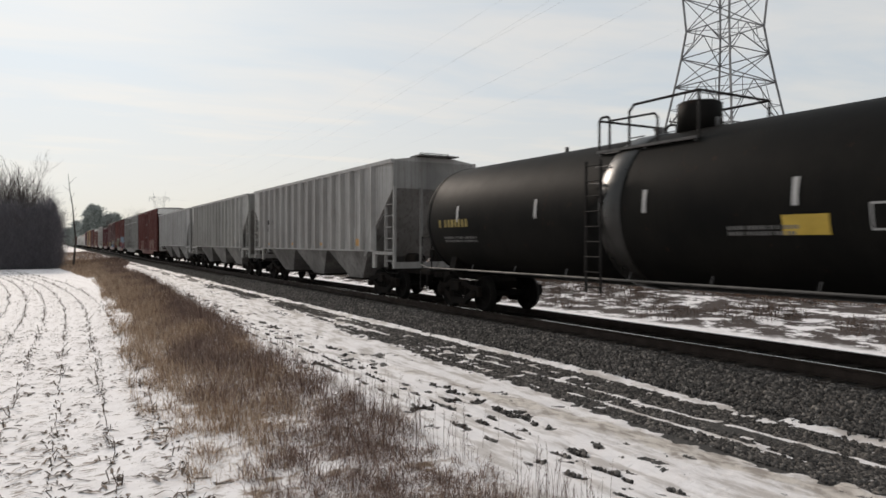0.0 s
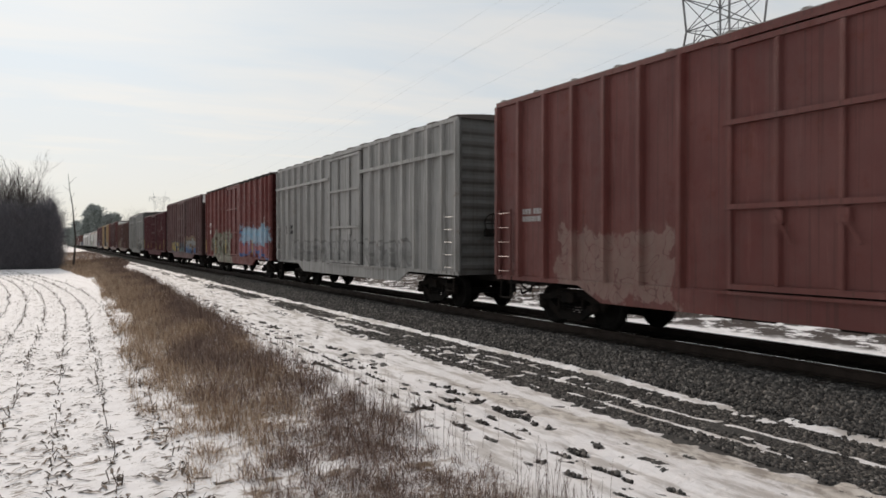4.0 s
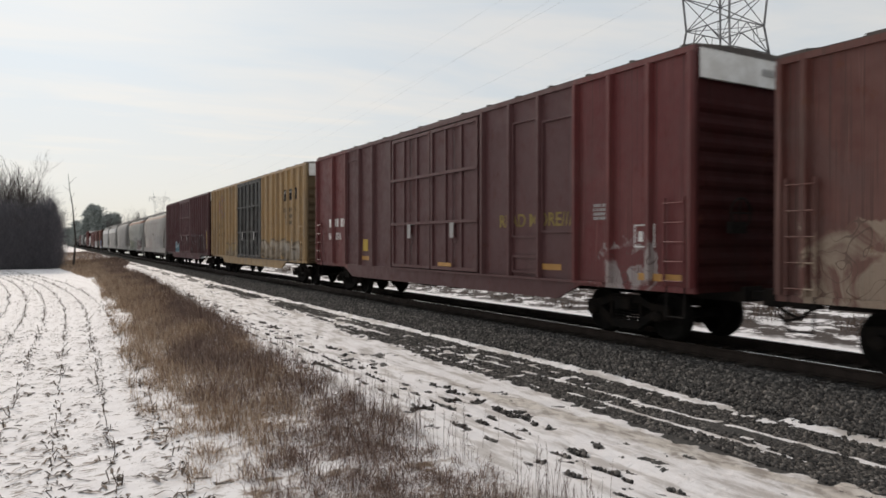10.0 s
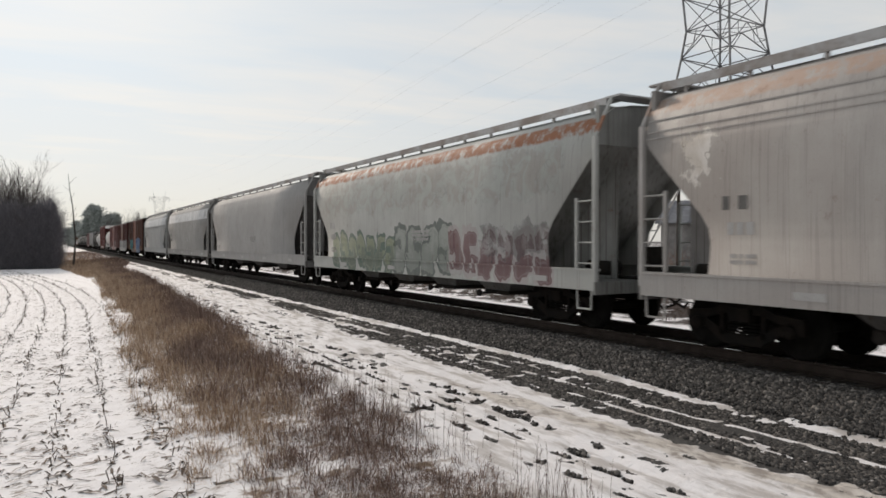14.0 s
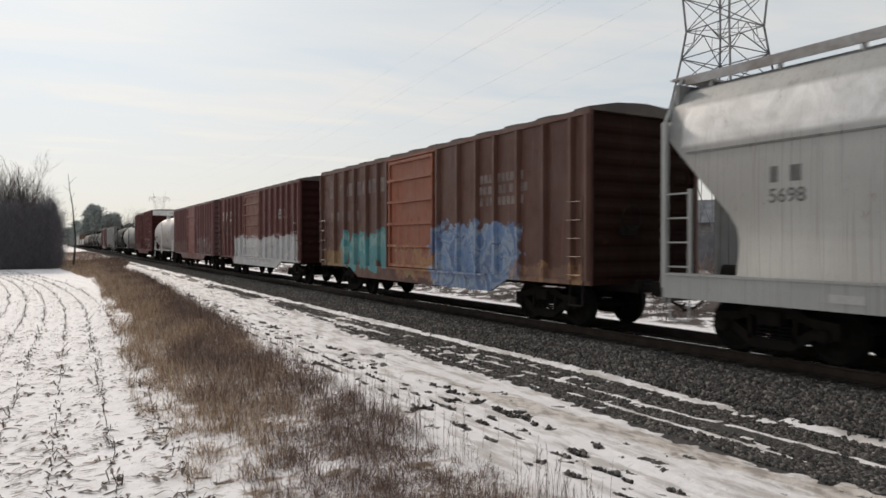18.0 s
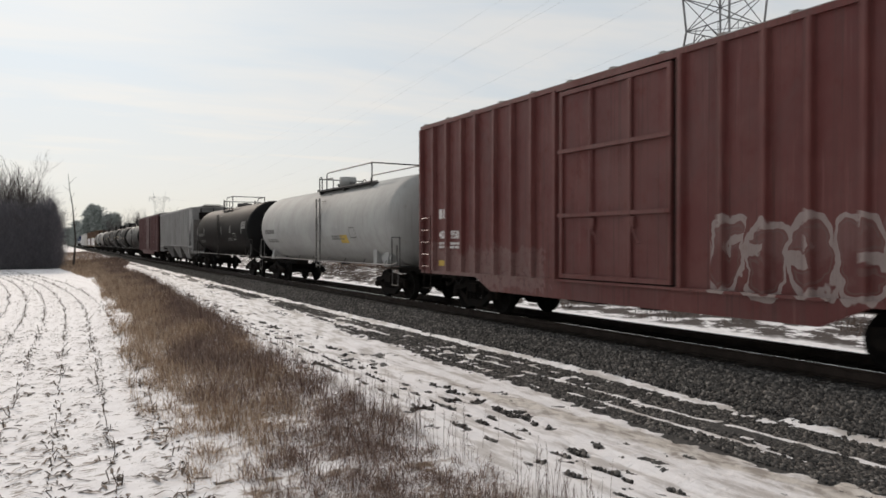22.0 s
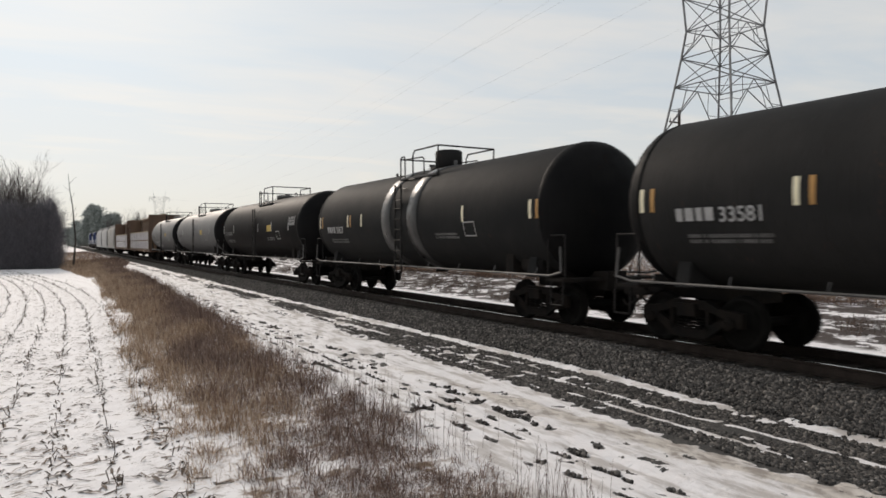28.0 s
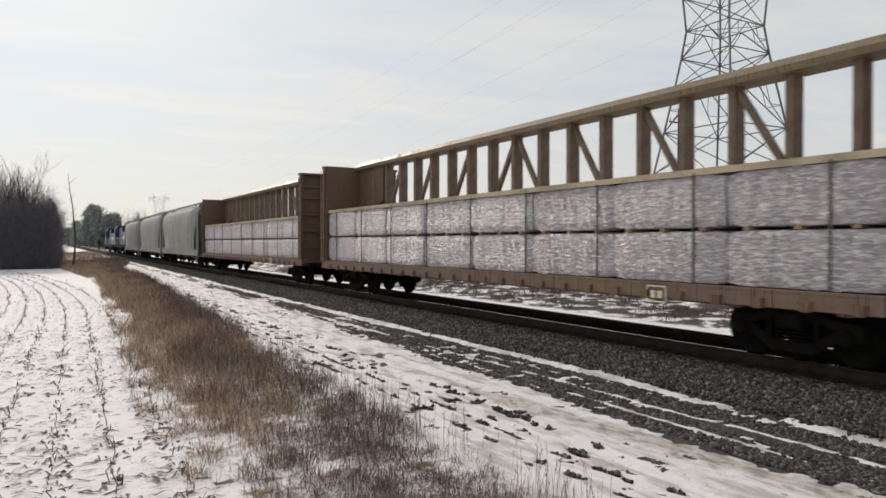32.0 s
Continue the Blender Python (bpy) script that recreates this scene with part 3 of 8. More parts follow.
                    if level < 3 or len(fine) < twigs:
                        grow(p, new_way / np.linalg.norm(new_way), length * (0.5 + 0.2 * rng.random()), r * 0.55, level + 1)
    grow(np.zeros(3), np.array([0, 0, 1.0]), height * 0.62, height * 0.012 * stout, 0)
    out = []
    for data, mat, nm in ((wood, BARK, "trunk"), (fine, TWIG, "crown")):
        P, Q = np.array([a[0] for a in data]), np.array([a[1] for a in data])
        k = height / 10
        out.append(mass(nm, sticks(P, Q, [max(a[2], 0.008 * k * stout) for a in data], [max(a[3], 0.006 * k * stout) for a in data]), TRI, mat))
    return out


def plant(meshes, x, y, z, turn, size, label, group):
    tree = tagged(new("tree"), label, "tree", group)
    tree.matrix_basis = pose(x, y, z, 0, 0, turn) @ Matrix.Scale(size, 4)
    for me in meshes:
        part(me.name.split(".")[0], me, None, tree)


def evergreen(seed, height):
    rng = np.random.default_rng(seed)
    bm_wood = [(np.zeros(3), np.array([0, 0, height]), 0.02 * height, 0.003 * height)]
    P, Q, R0, R1 = [], [], [], []
    lobes = [(0, 0, 0.55, 0.36)] + [(0.24 * math.cos(k * 1.9 + seed), 0.24 * math.sin(k * 1.9 + seed), 0.3 + 0.11 * k, 0.24 - 0.015 * k) for k in range(6)]
    for i in range(4200):
        lx, ly, lz, lr = lobes[rng.integers(0, len(lobes))]
        way = rng.normal(size=3)
        way /= np.linalg.norm(way)
        a = (np.array([lx, ly, lz]) + way * lr * rng.random() ** 0.5 * np.array([1, 1, 1.15])) * height
        if a[2] < 0.1:
            a[2] = 0.1 + 0.4 * rng.random()
        q = a + (way * 0.5 + rng.normal(size=3) * 0.5) * 0.06 * height
        P.append(a); Q.append(q); R0.append(0.014 * height); R1.append(0.004 * height)
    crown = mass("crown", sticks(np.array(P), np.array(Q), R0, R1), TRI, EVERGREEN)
    trunk = mass("trunk", sticks(np.array([b[0] for b in bm_wood]), np.array([b[1] for b in bm_wood]), [b[2] for b in bm_wood], [b[3] for b in bm_wood]), TRI, BARK)
    return trunk, crown


def build_trees():
    rng = np.random.default_rng(77)
    kinds = [bare_tree(k, 12, 0.75, 2600) for k in (1, 2, 3, 4)]
    sparse = [bare_tree(k, 12, 0.62, 9000, 0.35, 1, 1.8) for k in (11, 12, 13, 14)]
    slim = [bare_tree(k, 9, 0.55, 1700, 0.8) for k in (6, 7)]
    # the wood at the end of the field
    for i in range(30):
        s = 94 + 40 * rng.random() ** 1.6
        d = -0.6 - 33 * rng.random() ** 1.15 + (s - 94) * 0.02
        x, y, _ = along(s, d)
        if rng.random() < 0.6:
            plant(sparse[i % 4], x, y, -1.25, rng.random() * 360, 0.50 + 0.18 * rng.random(), "bare grey tree at the edge of a wood", "trees of the wood")
        else:
            plant(slim[i % 2], x, y, -1.25, rng.random() * 360, 0.85 + 0.3 * rng.random(), "slender bare young tree in a dense wood", "trees of the wood")
    for i in range(11):
        s, d = 95 + 9 * rng.random(), -5.6 + 4.6 * (i + rng.random()) / 11
        x, y, _ = along(s, d)
        plant(sparse[i % 4], x, y, -1.25, rng.random() * 360, 0.76 - 0.045 * (d + 5) + 0.07 * rng.random(), "tall bare tree rising from the wood's edge", "trees of the wood")
    # dense undergrowth of saplings and brambles at its foot
    n = 120000
    s = 92.5 + 16 * rng.random(n) ** 1.6
    d = 1.15 - 30 * rng.random(n) ** 1.25
    x, y = lift(s, d)
    top = 7.5 - 0.2 * np.maximum(0, -2.0 - d) + 3.2 * np.array([noise.noise((a * 0.25, b * 0.25, 1)) + 0.6 * noise.noise((a * 0.9, b * 0.9, 3)) for a, b in zip(s, d)])
    top = np.maximum(top, 4.5) * np.clip(0.62 + (1.2 - d) / 2.2, 0.3, 1)
    z0 = -1.25 + (top - 0.6) * rng.random(n) ** 1.15
    p = np.stack([x, y, z0], -1)
    h = 0.2 + 1.6 * rng.random(n) ** 1.3
    q = p + np.stack([rng.normal(size=n) * 0.65, rng.normal(size=n) * 0.65, h], -1)
    v = sticks(p, q, 0.013 + 0.012 * rng.random(n), np.full(n, 0.006))
    tagged(new("undergrowth", mass("undergrowth", v, TRI, HEDGE)), "dense bare undergrowth of saplings and brambles", "undergrowth", kind="stuff")
    # a lone leaning snag beside the wood
    bm = bmesh.new()
    pts = [(0, 0, 0), (0.15, 0, 1.6), (0.3, 0, 3.2), (0.1, 0, 5.4), (-0.05, 0, 7.4), (-0.35, 0, 9.0), (-0.6, 0, 11.2)]
    for k, (a, b) in enumerate(zip(pts, pts[1:])):
        rod(bm, a, b, 0.13 - k * 0.018, 6, 0.13 - (k + 1) * 0.018)
    snag = tagged(new("dead_tree"), "thin crooked dead tree leaning beside the wood", "tree")
    part("trunk", bm, BARK, snag)
    bm = bmesh.new()
    for k in range(9):
        z = 3.2 + k * 0.85
        x0 = float(np.interp(z, [a[2] for a in pts], [a[0] for a in pts]))
        rod(bm, (x0, 0, z), (x0 + rng.normal() * 0.5, rng.normal() * 0.5, z + 0.6 + 0.4 * rng.random()), 0.025, 5, 0.008)
    part("branches", bm, BARK, snag)
    x, y, _ = along(94, 2.75)
    snag.matrix_basis = pose(x, y, -1.2, 0, 0, 30)
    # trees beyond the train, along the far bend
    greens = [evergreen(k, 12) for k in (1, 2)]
    for i in range(135):
        y = 190 + 300 * rng.random() ** 1.2
        x0, _, _ = along(y, TRACK)
        x = x0 + 9 + 38 * rng.random() ** 1.3
        plant(kinds[i % 4], x, y, -1.2, rng.random() * 360, (0.62 + 0.3 * rng.random()) * (0.75 + y / 1100), "bare hazy tree in a distant treeline", "distant trees")
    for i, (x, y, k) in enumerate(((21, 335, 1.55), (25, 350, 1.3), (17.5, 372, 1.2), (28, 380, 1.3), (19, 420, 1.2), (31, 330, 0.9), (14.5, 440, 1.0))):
        plant(greens[i % 2], x, y, -1.2, i * 70, k, "evergreen in a distant treeline, haze in its colour", "distant evergreens")
    for i in range(60):
        y = 480 + 420 * rng.random()
        x = -190 + 230 * rng.random()
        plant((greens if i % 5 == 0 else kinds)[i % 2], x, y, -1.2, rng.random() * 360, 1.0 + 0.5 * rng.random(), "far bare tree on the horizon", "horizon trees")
    n = 9000
    y = 330 + 420 * rng.random(n)
    x = np.where(rng.random(n) < 0.5, 18 + 60 * rng.random(n), -120 + 135 * rng.random(n))
    y = np.where(x < 17, y + 220, y)
    p = np.stack([x, y, -1.2 + 4.5 * rng.random(n)], -1)
    q = p + np.stack([rng.normal(size=n) * 0.8, rng.normal(size=n) * 0.8, 1.5 + 2.5 * rng.random(n)], -1)
    tagged(new("far_thicket", mass("far_thicket", sticks(p, q, np.full(n, 0.09), np.full(n, 0.04)), TRI, TWIG)), "far bare thicket along the line", "thicket", kind="stuff")


build_grass()
build_weeds()
build_stubble()
build_trees()

# ---- power line ----
GALV = plain("galvanised_steel", (0.20, 0.20, 0.205), 0.55, 0.5, 0.3, 2.0)
WIRE = plain("wire", (0.42, 0.42, 0.43), 0.45, 0.7, 0.2, 2.0)
POLE = plain("pole_wood", (0.06, 0.045, 0.035), 0.9, 0, 0.3, 2.0)


def lattice_tower(x, y, z, turn, size=1.0, reach=6.6, steel=1.0):
    tower = thing("lattice_tower", "grey galvanised lattice steel transmission tower", "transmission tower", "power line towers")
    tower.matrix_basis = pose(x, y, z, 0, 0, turn) @ Matrix.Scale(size, 4)
    levels = [(0, 4.15), (7.2, 2.96), (9.8, 2.52), (12.6, 2.07), (14.4, 1.8), (16.1, 1.59), (18.2, 1.74), (20.5, 1.95), (22.5, 2.0)]
    def corner(z, k):
        r = float(np.interp(z, [a for a, _ in levels], [b for _, b in levels]))
        return Vector((r * (1, 1, -1, -1)[k], r * (1, -1, -1, 1)[k], z))
    for k in range(4):
        for (a, _), (b, _) in zip(levels, levels[1:]):
            bm = bmesh.new()
            rod(bm, corner(a, k), corner(b, k), 0.065 * steel, 4)
            part("leg", bm, GALV, tower)
    def member(a, b, r, name="brace"):
        bm = bmesh.new()
        rod(bm, a, b, r * 0.75 * steel, 4)
        part(name, bm, GALV, tower)
    for k in range(4):
        j = (k + 1) % 4
        for i, ((a, _), (b, _)) in enumerate(zip(levels, levels[1:])):
            member(corner(b, k), corner(b, j), 0.05, "strut")
            if i % 2 == 0:
                mid = (corner(b, k) + corner(b, j)) / 2
                member(corner(a, k), mid, 0.05); member(corner(a, j), mid, 0.05)
                for c in (k, j):
                    h = (corner(a, c) + mid) / 2
                    member(h, corner((a + b) / 2, c), 0.028); member(h, corner(b, c) * 0.5 + mid * 0.5, 0.028)
            else:
                member(corner(a, k), corner(b, j), 0.045); member(corner(a, j), corner(b, k), 0.045)
    for z in (7.2, 12.6, 16.1):
        member(corner(z, 0), corner(z, 2), 0.03); member(corner(z, 1), corner(z, 3), 0.03)
    ends = []
    for sx in (-1, 1):
        tip = Vector((sx * reach, 0, 22.3))
        for sy in (-1, 1):
            member(Vector((sx * 1.95, sy * 1.95, 20.5)), tip, 0.08, "crossarm"); member(Vector((sx * 2.0, sy * 2.0, 22.5)), tip, 0.08, "crossarm")
        for f in (0.3, 0.6):
            p = [Vector((sx * 1.97, sy * 1.97, zz)).lerp(tip, f) for sy, zz in ((-1, 20.5), (1, 20.5), (1, 22.5), (-1, 22.5))]
            for a in range(4):
                member(p[a], p[(a + 1) % 4], 0.04)
        bm = bmesh.new()
        for c in range(8):
            rod(bm, tip - Vector((0, 0, 0.2 + c * 0.2)), tip - Vector((0, 0, 0.3 + c * 0.2)), 0.12, 8)
        rod(bm, tip, tip - Vector((0, 0, 2.0)), 0.02, 4)
        part("insulator", bm, WIRE, tower)
        bm = bmesh.new()
        rod(bm, (sx * 2.0, 0, 22.5), (sx * 2.6, 0, 25.0), 0.05, 4)
        part("peak", bm, GALV, tower)
    return tower


def tube(bm, points, r):
    """One unbroken thin four-sided tube along points that run roughly level."""
    rings = [[bm.verts.new((x + dx * r, y, z + dz * r)) for dx, dz in ((-1, 0), (0, -1), (1, 0), (0, 1))] for x, y, z in points]
    for a, b in zip(rings, rings[1:]):
        for i in range(4):
            bm.faces.new((a[i], a[(i + 1) % 4], b[(i + 1) % 4], b[i]))


TOWER_A, TOWER_B = (36.73, 28.8), (39.5, 292.0)
lattice_tower(TOWER_A[0], TOWER_A[1], -1.0, -0.5)
lattice_tower(TOWER_B[0], TOWER_B[1], -1.2, 0, 0.93, 3.9, 0.5)
for k, (off, h, sag) in enumerate(((-6.6, 20.3, 6.0), (0.0, 20.3, 6.0), (6.6, 20.3, 6.0), (-2.6, 25.0, 4.0), (2.6, 25.0, 4.0))):
    bm = bmesh.new()
    pts = []
    for i in range(41):
        f = i / 20
        if f <= 1:
            x, y = TOWER_A[0] + (TOWER_B[0] - TOWER_A[0]) * f, TOWER_A[1] + (TOWER_B[1] - TOWER_A[1]) * f
            z = h - 1.0 - sag * 4 * f * (1 - f)
        else:
            g = f - 1
            x, y, z = TOWER_A[0], TOWER_A[1] - 260 * g, h - 1.0 - sag * 4 * g * (1 - g)
        pts.append((x + off * (1 - 0.45 * min(f, 1.0) if f <= 1 else 1.0), y, z))
    pts_a, pts_b = pts[:21], [pts[0]] + pts[21:]
    tube(bm, pts_b[:0:-1] + pts_a, 0.0055)
    tagged(new("power_cable", mesh_of("power_cable", bm, WIRE)), "thin sagging power cable between lattice towers", "cable", "cables of the power line")

pole = thing("utility_pole", "dark wooden utility pole with a short crossarm", "utility pole")
pole.matrix_basis = pose(47.5, 41.9, -1.0)
bm = bmesh.new()
rod(bm, (0, 0, 0), (0.1, 0, 14.3), 0.17, 10, 0.12)
part("pole", bm, POLE, pole)
bm = bmesh.new()
bx(bm, -1.1, 0.2, -0.05, 0.05, 13.1, 13.22)
part("crossarm", bm, POLE, pole)
for k in (-1.0, -0.6):
    bm = bmesh.new()
    rod(bm, (k, 0, 13.22), (k, 0, 13.5), 0.05, 8)
    part("insulator", bm, WIRE, pole)


def build_shed():
    """A long low farm shed beyond the far field, with a grey sheet roof."""
    shed = thing("farm_shed", "long pale farm shed with a grey metal roof", "shed")
    shed.matrix_basis = pose(64.0, 40.5, -1.1, 0, 0, -58)
    wall_m = plain("shed_boards", (0.25, 0.235, 0.225), 0.8, 0, 0.3, 1.5)
    roof_m = plain("shed_roof", (0.17, 0.17, 0.185), 0.6, 0.2, 0.25, 1.0)
    for y in (-4.5, 4.5):
        bm = bmesh.new()
        bx(bm, -13, 13, y - 0.1, y + 0.1, 0, 5.0)
        part("wall", bm, wall_m, shed)
    for x in (-12.9, 12.9):
        bm = bmesh.new()
        prism(bm, [(-4.39, 0), (4.39, 0), (4.39, 5.0), (0, 7.1), (-4.39, 5.0)], x - 0.1, x + 0.1)
        part("gable_wall", bm, wall_m, shed)
    for s in (-1, 1):
        bm = bmesh.new()
        prism(bm, [(0, 7.32), (s * 5.1, 4.88), (s * 5.1, 4.80), (0, 7.2)], -13.5, 13.5)
        roof = part("roof", bm, roof_m, shed)
        me = None
        for i in range(28):
            if me is None:
                bm = bmesh.new()
                prism(bm, [(0, 7.38), (s * 5.1, 4.94), (s * 5.1, 4.88), (0, 7.32)], -0.03, 0.03)
                me = mesh_of("roof_rib", bm, roof_m)
            shared("roof_rib", me, roof, pose(-13.4 + 26.8 * i / 27, 0, 0))
    for x in (-8.0, -1.0, 6.5):
        bm = bmesh.new()
        bx(bm, x - 1.6, x + 1.6, -4.66, -4.603, 0.1, 3.6)
        part("door", bm, roof_m, shed, "dark sliding door")


build_shed()
# ---- the train: kind, style, front and rear of the body along the train at the clip's start ----
CONSIST = [
    ("tank", "black_a", 1.2, 18.0), ("hopper", "grey_a", 19.7, 36.2), ("hopper", "grey_b", 37.5, 54.0), ("hopper", "grey_c", 55.2, 71.7),
    ("box", "red_a", 73.1, 88.7), ("box", "grey_d", 90.5, 106.7), ("box", "red_b", 107.9, 123.25), ("box", "brown_a", 125.2, 140.7),
    ("box", "maroon_a", 142.2, 157.6), ("box", "grey_e", 159.7, 174.9), ("box", "rust_a", 176.8, 193.6), ("box", "maroon_b", 195.1, 213.6),
    ("box", "yellow_a", 214.95, 233.6), ("box", "maroon_c", 234.75, 253.25), ("covered", "white_a", 254.55, 271.15), ("covered", "white_b", 272.4, 288.8),
    ("covered", "white_c", 290.0, 308.8), ("covered", "white_d", 310.1, 327.8), ("covered", "white_e", 328.9, 345.45), ("box", "rust_b", 347.35, 362.8),
    ("box", "rust_c", 365.45, 381.0), ("box", "rust_d", 383.0, 398.5), ("tank", "white_t", 400.6, 412.3), ("box", "red_c", 413.85, 429.35),
    ("tank", "white_u", 431.0, 447.0), ("tank", "black_b", 448.7, 464.2), ("hopper", "grey_f", 465.8, 482.5), ("box", "rust_e", 483.95, 499.65),
    ("tank", "black_c", 501.5, 517.2), ("tank", "black_d", 518.9, 533.9), ("tank", "black_e", 535.35, 550.8), ("tank", "black_f", 552.3, 567.85),
    ("tank", "grey_t", 569.25, 585.2), ("tank", "grey_u", 586.4, 601.5), ("centerbeam", "tan_a", 603.1, 624.7), ("centerbeam", "tan_b", 627.3, 648.7),
    ("covered", "white_f", 650.6, 668.2), ("covered", "white_g", 669.5, 687.0), ("covered", "white_h", 688.3, 706.0), ("loco", "blue_a", 707.5, 729.5), ("loco", "blue_b", 731.0, 753.0),
]

# ---- materials of the train ----
IRON = plain("truck_iron", (0.009, 0.0085, 0.008), 0.95, 0.0, 0.45, 3.0, (0.016, 0.013, 0.011))
WHEEL = plain("wheel_steel", (0.012, 0.011, 0.010), 0.8, 0.1, 0.4, 3.0)
TREAD = plain("wheel_tread", (0.30, 0.28, 0.26), 0.35, 1.0, 0.2, 4.0)
UNDER = plain("underframe_black", (0.014, 0.013, 0.0125), 0.85, 0, 0.4, 2.0, (0.025, 0.021, 0.018))
ROOF_GREY = plain("galvanised_roof", (0.33, 0.33, 0.33), 0.6, 0.4, 0.35, 1.2, (0.22, 0.19, 0.17))
ROOF_DARK = plain("sooty_roof", (0.062, 0.05, 0.045), 0.8, 0.1, 0.4, 1.2, (0.10, 0.085, 0.075))
WHITE = plain("white_paint", (0.74, 0.73, 0.71), 0.6, 0, 0.15, 3.0, (0.6, 0.58, 0.55))
BLACK = plain("black_paint", (0.022, 0.022, 0.023), 0.55, 0, 0.3, 3.0)
YELLOW = plain("yellow_paint", (0.46, 0.31, 0.04), 0.55, 0, 0.15, 3.0)
ORANGE = plain("orange_paint", (0.44, 0.23, 0.06), 0.55, 0, 0.2, 3.0)
FADED = plain("faded_stencil", (0.085, 0.062, 0.036), 0.7, 0, 0.3, 3.0)
FAINT = plain("faint_stencil", (0.20, 0.155, 0.14), 0.75, 0, 0.4, 2.0)
FADED_YELLOW = plain("faded_yellow", (0.27, 0.20, 0.05), 0.75, 0, 0.5, 2.0)
INK = plain("worn_black_stencil", (0.11, 0.105, 0.10), 0.7, 0, 0.3, 3.0)
GREY_INK = plain("greyed_stencil", (0.17, 0.165, 0.16), 0.7, 0, 0.3, 3.0)
CREAM = plain("cream_tape", (0.75, 0.68, 0.48), 0.4, 0, 0.1, 3.0)
GREY_SIGN = plain("grey_stencil", (0.36, 0.35, 0.34), 0.6, 0, 0.15, 3.0)
DIM = plain("dim_stencil", (0.13, 0.125, 0.12), 0.7, 0, 0.3, 3.0)
DARK_RAIL = plain("sooty_railing", (0.028, 0.026, 0.025), 0.7, 0.1, 0.3, 3.0)
RAILING = plain("railing_steel", (0.085, 0.08, 0.077), 0.6, 0.2, 0.3, 3.0)


def paint(name, car, colour, worn, rust=0.35, streak=0.4, zones=(), length=15.5, gloss=0.5, stripe=None, dent=0.25):
    """Weathered car paint in the car's own space. zones: sprayed patches and plain bands (from, to, low, high, colours,
    outline, amount), metres from the rear.
    """
    colour, worn = tuple(x * 0.78 for x in colour), tuple(x * 0.78 for x in worn)
    lift_by = min(1.0, sum(colour) / 0.25)      # road film shows less on black paint
    m, t, b = fresh(name)
    b.inputs["Specular IOR Level"].default_value = 0.04 if sum(colour) < 0.065 else 0.32
    tc = node(t, "TexCoord")
    tc.object = car
    at = tc.outputs["Object"]
    sep = node(t, "SeparateXYZ", i0=at)
    px, py, pz = sep.outputs
    big, mid = noise_of(t, at, 0.55, 4, 0.6), noise_of(t, at, 3.0, 6, 0.7)
    run = noise_of(t, at, 1.0, 5, 0.65, (5, 5, 0.22))
    fine = noise_of(t, at, 26.0, 4, 0.7)
    c = blend(t, ramped(t, big, 0.36, 0.66), colour, worn)
    c = blend(t, ramped(t, run, 0.5, 0.72, 0, streak), c, tuple(x * 0.45 + y * lift_by for x, y in zip(colour, (0.03, 0.024, 0.018))))
    c = blend(t, ramped(t, noise_of(t, at, 1.3, 5, 0.65, (4, 4, 0.3)), 0.54, 0.74, 0, min(0.8, streak * 1.1)), c, tuple(min(0.8, x * 1.25 + 0.05 * lift_by) for x in worn))
    film = noise_of(t, at, 0.8, 6, 0.7, (1, 1, 0.5), 0.8)
    c = blend(t, ramped(t, film, 0.44, 0.68, 0, min(0.85, 0.15 + 1.1 * streak)), c, tuple(0.6 * x + 0.22 * sum(worn) / 3 for x in worn))
    sheet = node(t, "TexWhiteNoise", i1=calc(t, "FLOOR", calc(t, "ADD", calc(t, "MULTIPLY", py, 1.1), 0.3 * len(name))))
    sheet.noise_dimensions = "1D"
    c = blend(t, ramped(t, sheet.outputs["Value"], 0.35, 1.0, 0, min(0.5, streak * 0.9)), c, tuple(0.75 * x + 0.12 * sum(worn) / 3 + 0.006 * lift_by for x in worn))
    drip = noise_of(t, at, 2.2, 4, 0.6, (6, 6, 0.10))
    c = blend(t, ramped(t, drip, 0.53, 0.66, 0, min(0.9, 1.35 * streak)), c, tuple(x * 0.38 + y * lift_by for x, y in zip(worn, (0.022, 0.014, 0.009))))
    if stripe:
        z0, z1, col = stripe
        soft = 0.05 if z0 > 1 else 1.0
        band = calc(t, "MULTIPLY", ramped(t, calc(t, "ADD", pz, calc(t, "MULTIPLY", mid, 0.2)), z0, z0 + 0.08), ramped(t, calc(t, "ADD", pz, calc(t, "MULTIPLY", mid, soft * 0.5)), z1 + soft * 0.4, z1 - soft * 0.6))
        c = blend(t, calc(t, "MULTIPLY", band, ramped(t, mid, 0.35, 0.55) if z0 > 1 else 0.95), c, col)
    for k, (a0, a1, z0, z1, cols, line, amount) in enumerate(zones):
        sharp = line == "sharp"
        line = None if sharp else line
        cols = [tuple(0.85 * (0.78 * x + 0.22 * sum(col) / 3) for x in col) for col in cols]
        line = line and tuple(0.85 * x for x in line)
        lo, hi = length / 2 - a1, length / 2 - a0
        wob = calc(t, "MULTIPLY", calc(t, "SUBTRACT", noise_of(t, at, 1.7 + 0.3 * k, 4, 0.6), 0.5), 0.0 if sharp else 1.5)
        yy, zz = calc(t, "ADD", py, wob), calc(t, "ADD", pz, calc(t, "MULTIPLY", wob, 0.8))
        mask = calc(t, "MINIMUM", calc(t, "MINIMUM", ramped(t, yy, lo, lo + 0.12), ramped(t, yy, hi, hi - 0.12)),
                    calc(t, "MINIMUM", ramped(t, zz, z0 - 0.4, z0 - 0.3), ramped(t, zz, z1, z1 - 0.10)))
